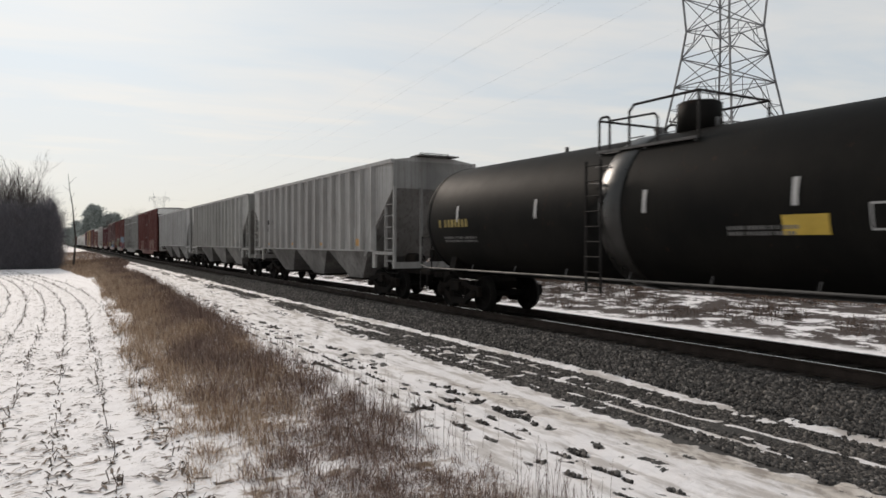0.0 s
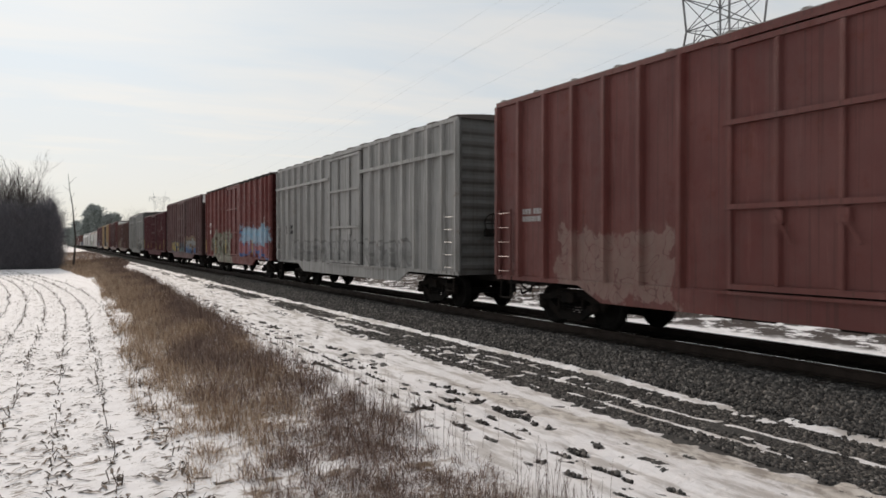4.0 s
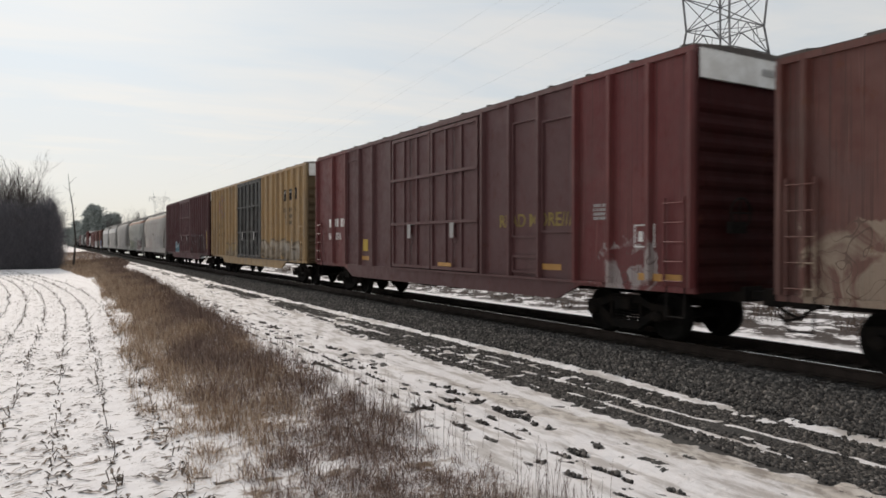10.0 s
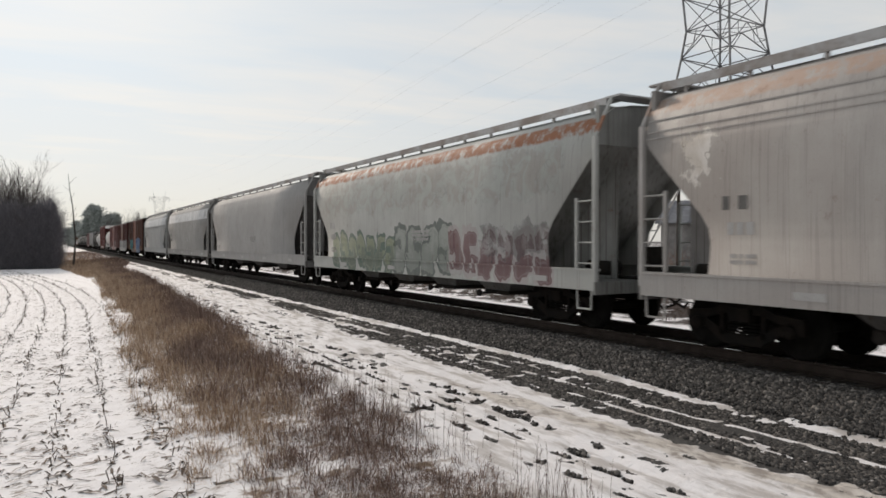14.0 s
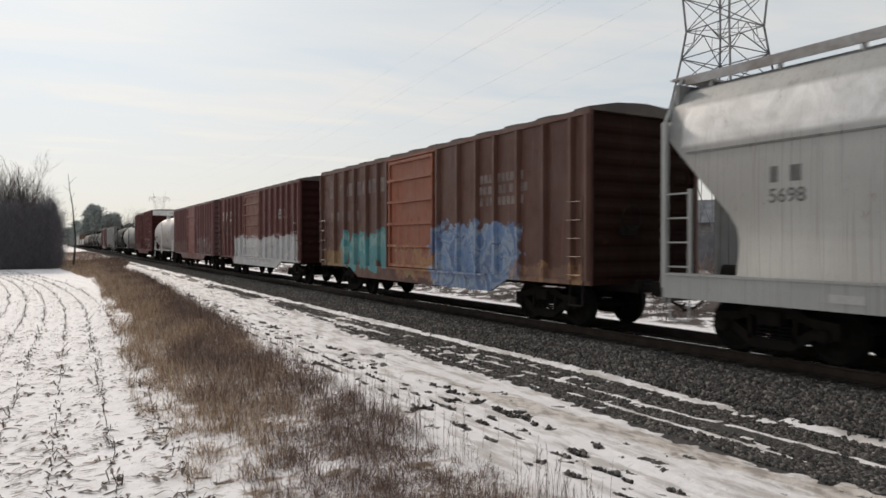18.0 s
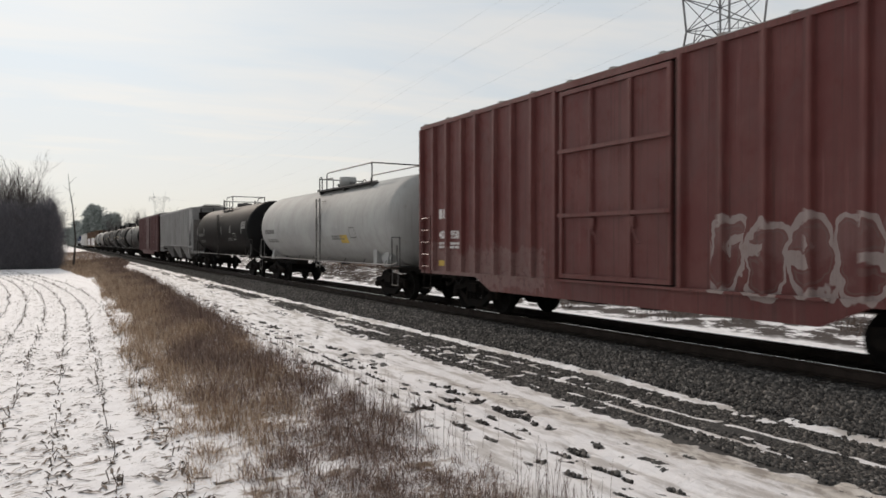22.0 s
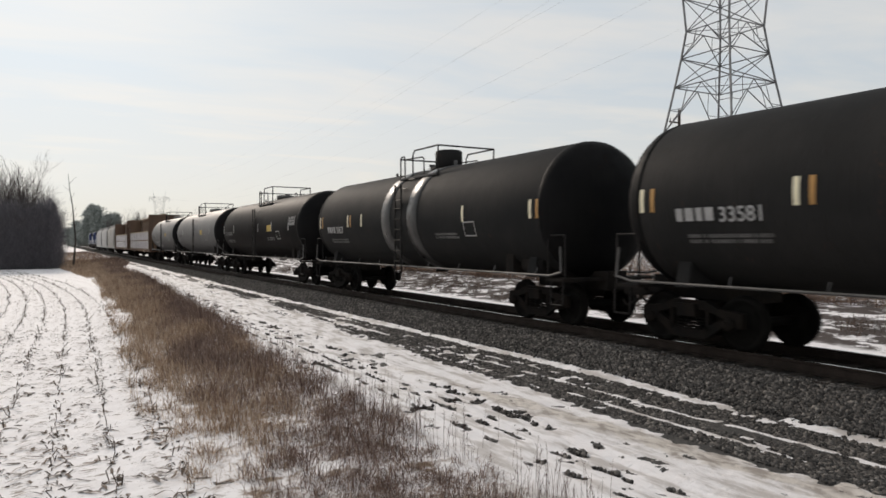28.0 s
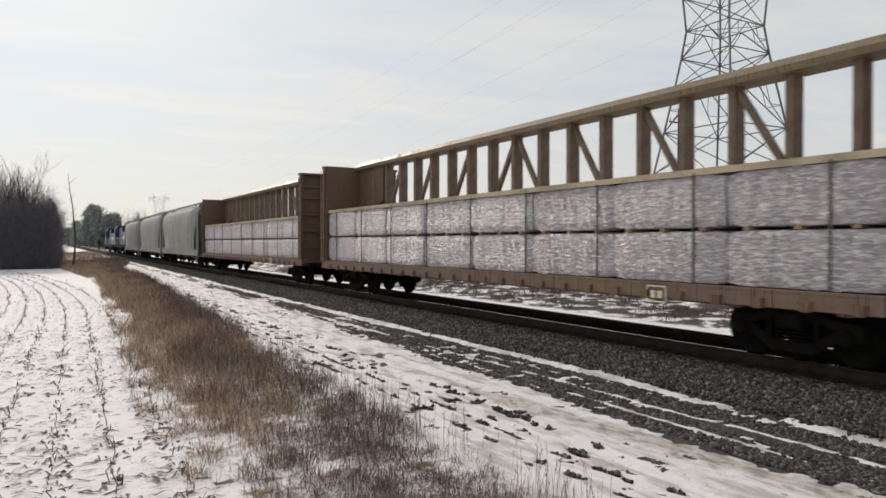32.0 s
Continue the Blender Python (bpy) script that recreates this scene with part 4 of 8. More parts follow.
        mask = calc(t, "MULTIPLY", mask, ramped(t, px, -1.2, -1.3))
        if line:
            # a row of swollen letters: rounded bodies with a counter and a cut, inked edge and halo
            n = max(2, round((a1 - a0) / (0.62 * (z1 - z0))))
            wig = noise_of(t, at, 2.6, 2, 0.5)
            wig = calc(t, "SUBTRACT", wig, 0.5)
            u = calc(t, "ADD", calc(t, "MULTIPLY", calc(t, "SUBTRACT", py, lo), n / (hi - lo)), calc(t, "MULTIPLY", wig, 0.5))
            cell = calc(t, "FLOOR", u)
            die = node(t, "TexWhiteNoise", i1=calc(t, "ADD", cell, 7.3 * k + len(name)))
            die.noise_dimensions = "1D"
            rnd = node(t, "SeparateXYZ", i0=die.outputs["Color"]).outputs
            fv = calc(t, "SUBTRACT", calc(t, "MULTIPLY", calc(t, "SUBTRACT", pz, z0), 1 / (z1 - z0)), 0.5)
            fv = calc(t, "ADD", fv, calc(t, "ADD", calc(t, "MULTIPLY", wig, 0.35), calc(t, "MULTIPLY", calc(t, "SUBTRACT", rnd[0], 0.5), 0.14)))
            fu = calc(t, "SUBTRACT", calc(t, "FRACT", u), 0.5)
            fu = calc(t, "ADD", fu, calc(t, "MULTIPLY", fv, calc(t, "SUBTRACT", rnd[1], 0.6)))
            def egg(x, y, pw):
                return calc(t, "POWER", calc(t, "ADD", calc(t, "POWER", calc(t, "ABSOLUTE", x), pw), calc(t, "POWER", calc(t, "ABSOLUTE", y), pw)), 1 / pw)
            whole = egg(fu, fv, 3.4)
            hole = egg(calc(t, "MULTIPLY", calc(t, "SUBTRACT", fu, calc(t, "MULTIPLY", calc(t, "SUBTRACT", rnd[2], 0.5), 0.25)), 1.3), calc(t, "SUBTRACT", fv, calc(t, "SUBTRACT", rnd[0], 0.35)), 2.0)
            side = calc(t, "MULTIPLY", fu, calc(t, "SIGN", calc(t, "SUBTRACT", rnd[2], 0.45)))
            cut = calc(t, "MAXIMUM", calc(t, "ABSOLUTE", calc(t, "SUBTRACT", fv, calc(t, "SUBTRACT", calc(t, "MULTIPLY", rnd[1], 0.5), 0.3))), calc(t, "MULTIPLY", calc(t, "SUBTRACT", 0.02, side), 3.0))
            depth = calc(t, "MINIMUM", calc(t, "SUBTRACT", 0.47, whole), calc(t, "MINIMUM", calc(t, "SUBTRACT", hole, 0.07), calc(t, "SUBTRACT", cut, 0.035)))
            tone = calc(t, "ADD", calc(t, "MULTIPLY", fv, 0.6), noise_of(t, at, 2.2, 3, 0.6))
            fill = blend(t, ramped(t, tone, 0.40, 0.62), cols[0], cols[1])
            fill = blend(t, ramped(t, calc(t, "ABSOLUTE", calc(t, "SUBTRACT", depth, 0.085)), 0.02, 0.01, 0, 0.35), fill, cols[-1])
            fill = blend(t, ramped(t, depth, 0.045, 0.03), fill, line)
            mask = calc(t, "MULTIPLY", ramped(t, depth, -0.06, -0.045), ramped(t, calc(t, "MINIMUM", calc(t, "SUBTRACT", py, lo), calc(t, "SUBTRACT", hi, py)), 0.0, 0.05))
            mask = calc(t, "MULTIPLY", mask, ramped(t, px, -1.2, -1.3))
        else:
            v = node(t, "TexNoise", Vector=at, Scale=1.5 + 0.35 * (k % 3), Detail=3.0, Distortion=1.2)
            r = node(t, "ValToRGB", Fac=v.outputs[0])
            els = r.color_ramp.elements
            while len(els) < len(cols):
                els.new(0.5)
            for i, (e, col) in enumerate(zip(els, cols)):
                e.position, e.color = (0.0 if i == 0 else 0.34 + 0.34 * i / len(cols)), (*col, 1)
            fill = r.outputs[0]
            loop = node(t, "TexNoise", Vector=at, Scale=1.9, Detail=0.0, Distortion=1.6).outputs[0]
            pen = ramped(t, calc(t, "ABSOLUTE", calc(t, "SUBTRACT", loop, 0.5)), 0.016, 0.008, 0, 0.7)
            fill = fill if sharp else blend(t, pen, fill, tuple(x * 0.35 for x in cols[0]))
        fill = blend(t, ramped(t, run, 0.5, 0.8, 0, 0.4), fill, colour)
        c = blend(t, calc(t, "MULTIPLY", mask, amount * 0.85), c, fill)
    patch = calc(t, "MULTIPLY", ramped(t, mid, 0.60, 0.70), ramped(t, big, 0.35, 0.6))
    c = blend(t, calc(t, "MULTIPLY", patch, rust), c, (0.13, 0.055, 0.028))
    c = blend(t, ramped(t, fine, 0.5, 0.8, 0, 0.25), c, tuple(x * 0.6 for x in worn))
    t.links.new(c, b.inputs["Base Color"])
    t.links.new(ramped(t, calc(t, "ADD", mid, calc(t, "MULTIPLY", patch, 0.5)), 0.3, 0.9, gloss - (0.08 if dent > 0.01 else 0.0), min(1.0, gloss + (0.3 if dent > 0.01 else 0.06))), b.inputs["Roughness"])
    bumped(t, b, calc(t, "ADD", calc(t, "MULTIPLY", big, 2.0), calc(t, "MULTIPLY", fine, 0.15)), dent, 0.03)
    return m


# ---- running gear, shared by all cars ----


def truck_mesh():
    bm = bmesh.new()
    top = [(-1.08, 0.40), (-1.08, 0.66), (-0.62, 0.70), (-0.36, 0.82), (0.36, 0.82), (0.62, 0.70), (1.08, 0.66), (1.08, 0.40), (0.72, 0.40), (0.68, 0.56), (0.36, 0.66), (-0.36, 0.66), (-0.68, 0.56), (-0.72, 0.40)]
    low = [(-0.72, 0.40), (-0.72, 0.56), (-0.30, 0.32), (0.30, 0.32), (0.72, 0.56), (0.72, 0.40), (0.34, 0.15), (-0.34, 0.15)]
    for x in (-1.06, 0.94):
        prism(bm, top, x, x + 0.12)
        prism(bm, low, x, x + 0.12)
        for y in (-0.42, 0.36):
            bx(bm, x, x + 0.12, y, y + 0.06, 0.28, 0.68)
    bx(bm, -1.15, 1.15, -0.2, 0.2, 0.54, 0.76)
    rod(bm, (0, 0, 0.7), (0, 0, 0.88), 0.22, 12)
    for y in (-0.38, 0.38):
        bx(bm, -0.85, 0.85, y - 0.05, y + 0.05, 0.38, 0.5)
        for x in (-0.75, 0.75):
            bx(bm, x - 0.08, x + 0.08, y * 1.15 - 0.06, y * 1.15 + 0.06, 0.32, 0.62)
    return mesh_of("truck", bm, IRON)


def spring_mesh():
    bm = bmesh.new()
    for k, y in enumerate((-0.2, 0.0, 0.2)):
        for c in range(4):
            lathe(bm, [(0.335 + c * 0.055, 0.075), (0.345 + c * 0.055, 0.092), (0.36 + c * 0.055, 0.092), (0.37 + c * 0.055, 0.075)], 10, "z", True)
    for v, y in zip(bm.verts, [y for y in (-0.2, 0.0, 0.2) for _ in range(160)]):
        v.co.y += y
    return mesh_of("spring_nest", bm, IRON)


def wheelset_meshes():
    bm = bmesh.new()
    lathe(bm, [(-1.0, 0.07), (-0.8, 0.08), (0.8, 0.08), (1.0, 0.07)], 10)
    for s in (-1, 1):
        lathe(bm, [(s * 0.80, 0.10), (s * 0.80, 0.16), (s * 0.745, 0.20), (s * 0.735, 0.36), (s * 0.79, 0.385), (s * 0.79, 0.448), (s * 0.715, 0.457), (s * 0.69, 0.486), (s * 0.66, 0.486), (s * 0.66, 0.38), (s * 0.70, 0.36), (s * 0.70, 0.20), (s * 0.62, 0.16), (s * 0.62, 0.10)], 26)
    for v in bm.verts:
        v.co.x *= 1.0
    axle = mesh_of("wheelset", bm, WHEEL)
    bm = bmesh.new()
    for s in (1,):
        lathe(bm, [(s * 0.98, 0.10), (s * 1.1, 0.115), (s * 1.16, 0.10), (s * 1.17, 0.07), (s * 1.17, 0.0001)], 12)
        for k in range(3):
            a = 2.094 * k
            rod(bm, (s * 1.16, 0.055 * math.cos(a), 0.055 * math.sin(a)), (s * 1.19, 0.055 * math.cos(a), 0.055 * math.sin(a)), 0.018, 6)
    cap = mesh_of("bearing_cap", bm, IRON)
    bm = bmesh.new()
    for s in (-1, 1):
        lathe(bm, [(s * 0.7925, 0.400), (s * 0.7925, 0.447), (s * 0.716, 0.4595)], 26)
    tread = mesh_of("tread", bm, TREAD)
    return axle, cap, tread


def coupler_mesh():
    bm = bmesh.new()
    bx(bm, -0.09, 0.09, -0.05, 0.42, 0.82, 0.98)
    prism(bm, [(-0.16, -0.05), (-0.22, -0.30), (-0.10, -0.42), (0.0, -0.28), (0.08, -0.42), (0.2, -0.40), (0.17, -0.05)], 0.74, 1.04, "z")
    pipe(bm, [(0.25, 0.1, 0.85), (0.3, -0.15, 0.62), (0.28, -0.45, 0.52), (0.2, -0.62, 0.62)], 0.028, 6)
    return mesh_of("coupler", bm, UNDER)


TRUCK, SPRINGS, (AXLE, CAP, TREADS), COUPLER = truck_mesh(), spring_mesh(), wheelset_meshes(), coupler_mesh()
CARS, AXLES = [], []


def running_gear(car, length, inset, reach, q):
    """Two trucks with wheelsets, and a coupler at each end. reach: from the body's end to the coupler's face."""
    for s in (-1, 1):
        y = s * (length / 2 - inset)
        t = shared("truck", TRUCK, car, pose(0, y, 0))
        for x in (-1.0, 1.0):
            tagged(shared("spring_nest", SPRINGS, t, pose(x, 0, 0)), kind="stuff")
        for k in (-0.865, 0.865):
            w = shared("wheelset", AXLE, t, pose(0, k, 0.457))
            AXLES.append((w, k, q + y + k))
            for turn in (0, 180):
                shared("bearing_cap", CAP, t, pose(0, k, 0.457, 0, 0, turn))
        c = shared("coupler", COUPLER, car, pose(0, s * (length / 2 + reach - 0.40), 0, 0, 0, 0 if s < 0 else 180))


def ladder(car, material, x, y, z0, z1, width=0.42, rungs=6, name="ladder", label=""):
    bm = bmesh.new()
    for k in (0, width):
        bx(bm, x - 0.02, x + 0.02, y + k - 0.02, y + k + 0.02, z0, z1)
    for i in range(rungs):
        z = z0 + 0.1 + (z1 - z0 - 0.2) * i / max(1, rungs - 1)
        rod(bm, (x - 0.03, y, z), (x - 0.03, y + width, z), 0.014, 5)
    return part(name, bm, material, car, label)


def signs(car, material, x, y, z, rows, height, width, gap=0.4, name="stencil", seed=0):
    """Lines of small blocks that stand for lettering; y is the left end as seen from the near side."""
    rng = random.Random(seed)
    bm = bmesh.new()
    for r in range(rows):
        p = 0.0
        while p < width:
            w = height * rng.uniform(0.5, 0.8)
            bx(bm, x - 0.004, x, y - p - w, y - p, z - r * height * (1 + gap) - height, z - r * height * (1 + gap))
            p += w + height * (0.25 if rng.random() < 0.8 else 0.8)
    return tagged(part(name, bm, material, car), kind="stuff")


def words(car, text, material, x, y, z, size, name="number"):
    """Readable characters on the near side; y is their left end, z their foot."""
    cu = bpy.data.curves.new(name, "FONT")
    cu.body, cu.size, cu.extrude, cu.offset = text, size, 0.003, 0.012 * size
    ob = bpy.data.objects.new(name, cu)
    scene.collection.objects.link(ob)
    me = bpy.data.meshes.new_from_object(ob.evaluated_get(bpy.context.evaluated_depsgraph_get()))
    bpy.data.objects.remove(ob)
    me.materials.clear()
    me.materials.append(material)
    out = new(name, me)
    out.parent = car
    out.matrix_basis = Matrix(((0, 0, -1, x), (-1, 0, 0, y), (0, 1, 0, z), (0, 0, 0, 1)))
    return tagged(out, kind="stuff")


def plate(car, material, x, y0, y1, z0, z1, name="placard", label=""):
    bm = bmesh.new()
    bx(bm, x - 0.006, x, y0, y1, z0, z1)
    return part(name, bm, material, car, label)


def frame_sign(car, material, x, y, z, w, h):
    bm = bmesh.new()
    k = 0.025
    bx(bm, x - 0.004, x, y, y + w, z, z + k); bx(bm, x - 0.004, x, y, y + w, z + h - k, z + h)
    bx(bm, x - 0.004, x, y, y + k, z + k, z + h - k); bx(bm, x - 0.004, x, y + w - k, y + w, z + k, z + h - k)
    bx(bm, x - 0.004, x, y + w * 0.45, y + w * 0.5, z + h * 0.25, z + h * 0.7)
    bx(bm, x - 0.004, x, y + w * 0.2, y + w * 0.4, z + h * 0.25, z + h * 0.7); bx(bm, x - 0.004, x, y + w * 0.58, y + w * 0.8, z + h * 0.25, z + h * 0.7)
    return part("inspection_stencil", bm, material, car)




def ring(bm, x0, x1, y0, y1, z0, z1, w):
    """A flat rectangular frame of one piece."""
    loops = []
    for x in (x0, x1):
        for k in (0, w):
            loops.append([bm.verts.new((x, y, z)) for y, z in ((y0 + k, z0 + k), (y1 - k, z0 + k), (y1 - k, z1 - k), (y0 + k, z1 - k))])
    for a, b in ((loops[0], loops[1]), (loops[2], loops[3]), (loops[0], loops[2]), (loops[1], loops[3])):
        for i in range(4):
            bm.faces.new((a[i], a[(i + 1) % 4], b[(i + 1) % 4], b[i]))



def wrapped(car, name, bm, material, posts, half, out, label=""):
    """Lay a flat shape drawn in (y, z) at x = 0 on a ribbed side: on the panel between the posts, on their faces where it crosses them."""
    ys = sorted(posts)
    cuts = []
    lo = -99.0
    for y in ys:
        cuts.append((lo, y - half, -1.5235)); cuts.append((y - half, y + half, -1.520 - out))
        lo = y + half
    cuts.append((lo, 99.0, -1.5235))
    whole = bmesh.new()
    for lo, hi, x in cuts:
        piece = bm.copy()
        for at, way in ((lo, -1), (hi, 1)):
            bmesh.ops.bisect_plane(piece, geom=piece.verts[:] + piece.edges[:] + piece.faces[:], plane_co=(0, at, 0), plane_no=(0, way, 0), clear_outer=True)
        off = [whole.verts.new((x + v.co.x, v.co.y, v.co.z)) for v in piece.verts]
        piece.verts.index_update()
        for f in piece.faces:
            whole.faces.new([off[v.index] for v in f.verts])
        piece.free()
    bm.free()
    return part(name, whole, material, car, label)


def letters(text, y, z, size, fat, stretch=1.0, layer=0.0):
    """Swollen letters as a flat shape in (y, z), running towards the front of the train from y."""
    cu = bpy.data.curves.new("letters", "FONT")
    cu.body, cu.size, cu.offset, cu.resolution_u, cu.space_character = text, size, fat, 3, 1.28
    ob = bpy.data.objects.new("letters", cu)
    scene.collection.objects.link(ob)
    bpy.context.view_layer.update()
    me = bpy.data.meshes.new_from_object(ob.evaluated_get(bpy.context.evaluated_depsgraph_get()))
    bpy.data.objects.remove(ob); bpy.data.curves.remove(cu)
    bm = bmesh.new()
    bm.from_mesh(me)
    bpy.data.meshes.remove(me)
    for v in bm.verts:
        p = v.co.copy()
        v.co = (-layer, y - p.x * stretch, z + p.y + 0.04 * math.sin(p.x * 5))
    return bm


def ribbon(points, w, closed=False, layer=0.0):
    """A flat band of width w along points (y, z)."""
    bm = bmesh.new()
    pts = points + [points[0]] if closed else points
    left, right = [], []
    for i, (y, z) in enumerate(pts):
        (ya, za), (yb, zb) = pts[max(0, i - 1)], pts[min(len(pts) - 1, i + 1)]
        if closed and i in (0, len(pts) - 1):
            (ya, za), (yb, zb) = pts[-2], pts[1]
        k = math.hypot(yb - ya, zb - za) or 1
        ny, nz = -(zb - za) / k * w / 2, (yb - ya) / k * w / 2
        left.append(bm.verts.new((-layer, y + ny, z + nz))); right.append(bm.verts.new((-layer, y - ny, z - nz)))
    for i in range(len(pts) - 1):
        bm.faces.new((left[i], left[i + 1], right[i + 1], right[i]))
    return bm


RIB = 0.12      # how far the side posts stand proud


def post_mesh(height, material, wide=0.13, deep=RIB):
    bm = bmesh.new()
    prism(bm, [(-wide * 0.5, 0), (-wide * 0.32, -deep), (wide * 0.32, -deep), (wide * 0.5, 0)], 0, height, "z")
    for v in bm.verts:
        v.co.x, v.co.y = v.co.y, v.co.x
    return mesh_of("side_post", bm, material)


def boxcar(style, a, b):
    L, q = b - a, (a + b) / 2
    o = BOX[style]
    car = thing("boxcar", o["label"], "boxcar", "cars of the goods train")
    H, (d0, d1) = o.get("h", 5.16), o["door"]
    W = 1.50
    def dull(c, k=0.93):
        return tuple(k * (x * 0.88 + 0.12 * sum(c) / 3) for x in c)
    body = paint(style + "_paint", car, dull(o["col"]), dull(o["worn"]), o.get("rust", 0.35), o.get("streak", 0.4), o.get("zones", ()), L, 0.5, None, 0.5)
    # ends: body paint darkened, soot and their sunless shade put into the colour
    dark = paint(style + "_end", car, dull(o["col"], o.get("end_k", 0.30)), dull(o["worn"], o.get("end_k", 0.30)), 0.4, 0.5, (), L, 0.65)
    door_m = paint(style + "_door", car, o.get("door_col", o["col"]), o.get("door_worn", o["worn"]), o.get("rust", 0.35), 0.4, o.get("zones", ()), L) if "door_col" in o else body
    z0, top = 1.07, H - 0.10
    yr = lambda m: L / 2 - m
    # sides, with the doorway left open between the two panels and filled by the door
    for s in (-1, 1):
        for y0, y1 in ((yr(d0), L / 2), (-L / 2, yr(d1))):
            bm = bmesh.new()
            bx(bm, s * W - 0.02, s * W + 0.02, y0, y1, z0, top)
            part("side_panel", bm, body, car)
        bm = bmesh.new()
        bx(bm, s * (W + 0.02) - 0.055, s * (W + 0.02) + 0.055, -L / 2, L / 2, top, H)
        part("top_chord", bm, o.get("chord_m", body) if not o.get("dark_chord") else UNDER, car)
        bm = bmesh.new()
        drop = o.get("drop", 0.32)
        prism(bm, [(-L / 2, z0), (-L / 2, z0 - 0.1), (-L / 2 + 2.9, z0 - 0.1), (-L / 2 + 3.6, z0 - 0.1 - drop), (L / 2 - 3.6, z0 - 0.1 - drop), (L / 2 - 2.9, z0 - 0.1), (L / 2, z0 - 0.1), (L / 2, z0)], s * 1.52 - 0.035, s * 1.52 + 0.035)
        part("side_sill", bm, body, car)
    # posts
    me = post_mesh(top - z0, body, o.get("post_w", 0.13))
    stand = o.get("at") or [lo + (hi - lo) * i / n for lo, hi, n in ((0.0, d0, o["posts"][0]), (d1, L, o["posts"][1])) for i in range(n + 1) if not ((lo > 0 and i == 0) or (lo == 0 and i == n))]
    for s in (-1, 1):
        for m in stand:
            y = min(max(yr(m), -L / 2 + 0.07), L / 2 - 0.07)
            shared("side_post", me, car, pose(s * W + s * 0.018, y, z0, 0, 0, 180 if s > 0 else 0))
    if o.get("grid"):
        for s in (-1, 1):
            for m0, m1 in zip(stand, stand[1:]):
                if m1 - m0 > 2:
                    continue
                for z in (1.85, 2.9, 3.93):
                    bm = bmesh.new()
                    prism(bm, [(s * 1.521, z - 0.03), (s * 1.575, z - 0.015), (s * 1.575, z + 0.015), (s * 1.521, z + 0.03)], yr(m1) + 0.066, yr(m0) - 0.066, "y")
                    part("stiffener", bm, body, car)
    for m0, m1, za, zb in o.get("frames", ()):
        bm = bmesh.new()
        ring(bm, -1.575, -1.521, yr(m1), yr(m0), za, zb, 0.05)
        part("panel_frame", bm, body, car)
    if o.get("belt"):
        bm = bmesh.new()
        bx(bm, -1.655, -1.5205, -L / 2, yr(d1), 4.20, 4.31); bx(bm, -1.655, -1.5205, yr(d0), L / 2, 4.20, 4.31)
        part("belt_rail", bm, body, car)
    # ends: corrugated, dark, with a white band on the tall cars
    for s in (-1, 1):
        bm = bmesh.new()
        ye = s * L / 2
        band = 0.52 if o.get("band") else 0.0
        pts = [(0.0, z0 - 0.1)]
        zz, k = z0 + 0.02, 0
        while zz < H - band - 0.35:
            pts += [(0.02, zz), (0.07, zz + 0.07), (0.078, zz + 0.15), (0.035, zz + 0.24)]
            zz += 0.33
        pts += [(0.0, H - band)]
        flat = [(ye - s * 0.10 + s * p[0], p[1]) for p in pts]
        prism(bm, flat + [(ye - s * 0.2, H - band), (ye - s * 0.2, z0 - 0.1)], -1.44, 1.44)
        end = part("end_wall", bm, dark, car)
        for x in (-1.485, 1.485):
            bm = bmesh.new()
            bx(bm, x - 0.045, x + 0.045, ye - s * 0.12, ye, z0 - 0.1, H)
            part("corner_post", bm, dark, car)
        if band:
            bm = bmesh.new()
            bx(bm, -1.44, 1.44, ye - s * 0.06, ye - s * 0.01, H - band, H - 0.01)
            part("end_band", bm, WHITE, end, "white painted upper band")
            if s < 0:
                bmx = signs(car, GREY_SIGN, 0, 0, 0, 1, 0.12, 1.0, name="band_stencil", seed=3)
                bmx.matrix_basis = pose(0.2, ye - 0.012 + 0.0, H - 0.2, 0, 0, 90)
        # end ladder and running gear details
        bm = bmesh.new()
        for x in (0.75, 1.2) if s < 0 else (-1.2, -0.75):
            bx(bm, x - 0.02, x + 0.02, ye + s * 0.03, ye + s * 0.06, z0, min(H - 0.6, 3.4))
        for i in range(5):
            z = z0 + 0.15 + i * 0.42
            rod(bm, (0.75 if s < 0 else -1.2, ye + s * 0.06, z), (1.2 if s < 0 else -0.75, ye + s * 0.06, z), 0.013, 5)
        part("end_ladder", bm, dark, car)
    bm = bmesh.new()
    rim = [(-0.55 + 0.26 * math.cos(k * math.pi / 8), -L / 2 - 0.14, 2.35 + 0.26 * math.sin(k * math.pi / 8)) for k in range(17)]
    pipe(bm, rim, 0.018, 5)
    for k in range(0, 16, 4):
        rod(bm, (-0.55, -L / 2 - 0.10, 2.35), rim[k], 0.014, 5)
    bx(bm, -0.75, -0.35, -L / 2 - 0.1, -L / 2 + 0.0, 2.0, 2.2)
    part("brake_wheel", bm, UNDER, car)
    # roof with raised seams
    bm = bmesh.new()
    rise = 0.11 if H > 4.8 else 0.2
    prism(bm, [(-1.56, H - 0.02), (-1.56, H + 0.02), (-0.8, H + rise * 0.75), (0, H + rise), (0.8, H + rise * 0.75), (1.56, H + 0.02), (1.56, H - 0.02)], -L / 2, L / 2, "y")
    roof = part("roof", bm, ROOF_DARK if not o.get("grey_roof") else ROOF_GREY, car)
    n = int(L / 1.22)
    me = None
    for i in range(n + 1):
        if me is None:
            bm = bmesh.new()
            w = 0.05 if not o.get("waffle") else 0.22
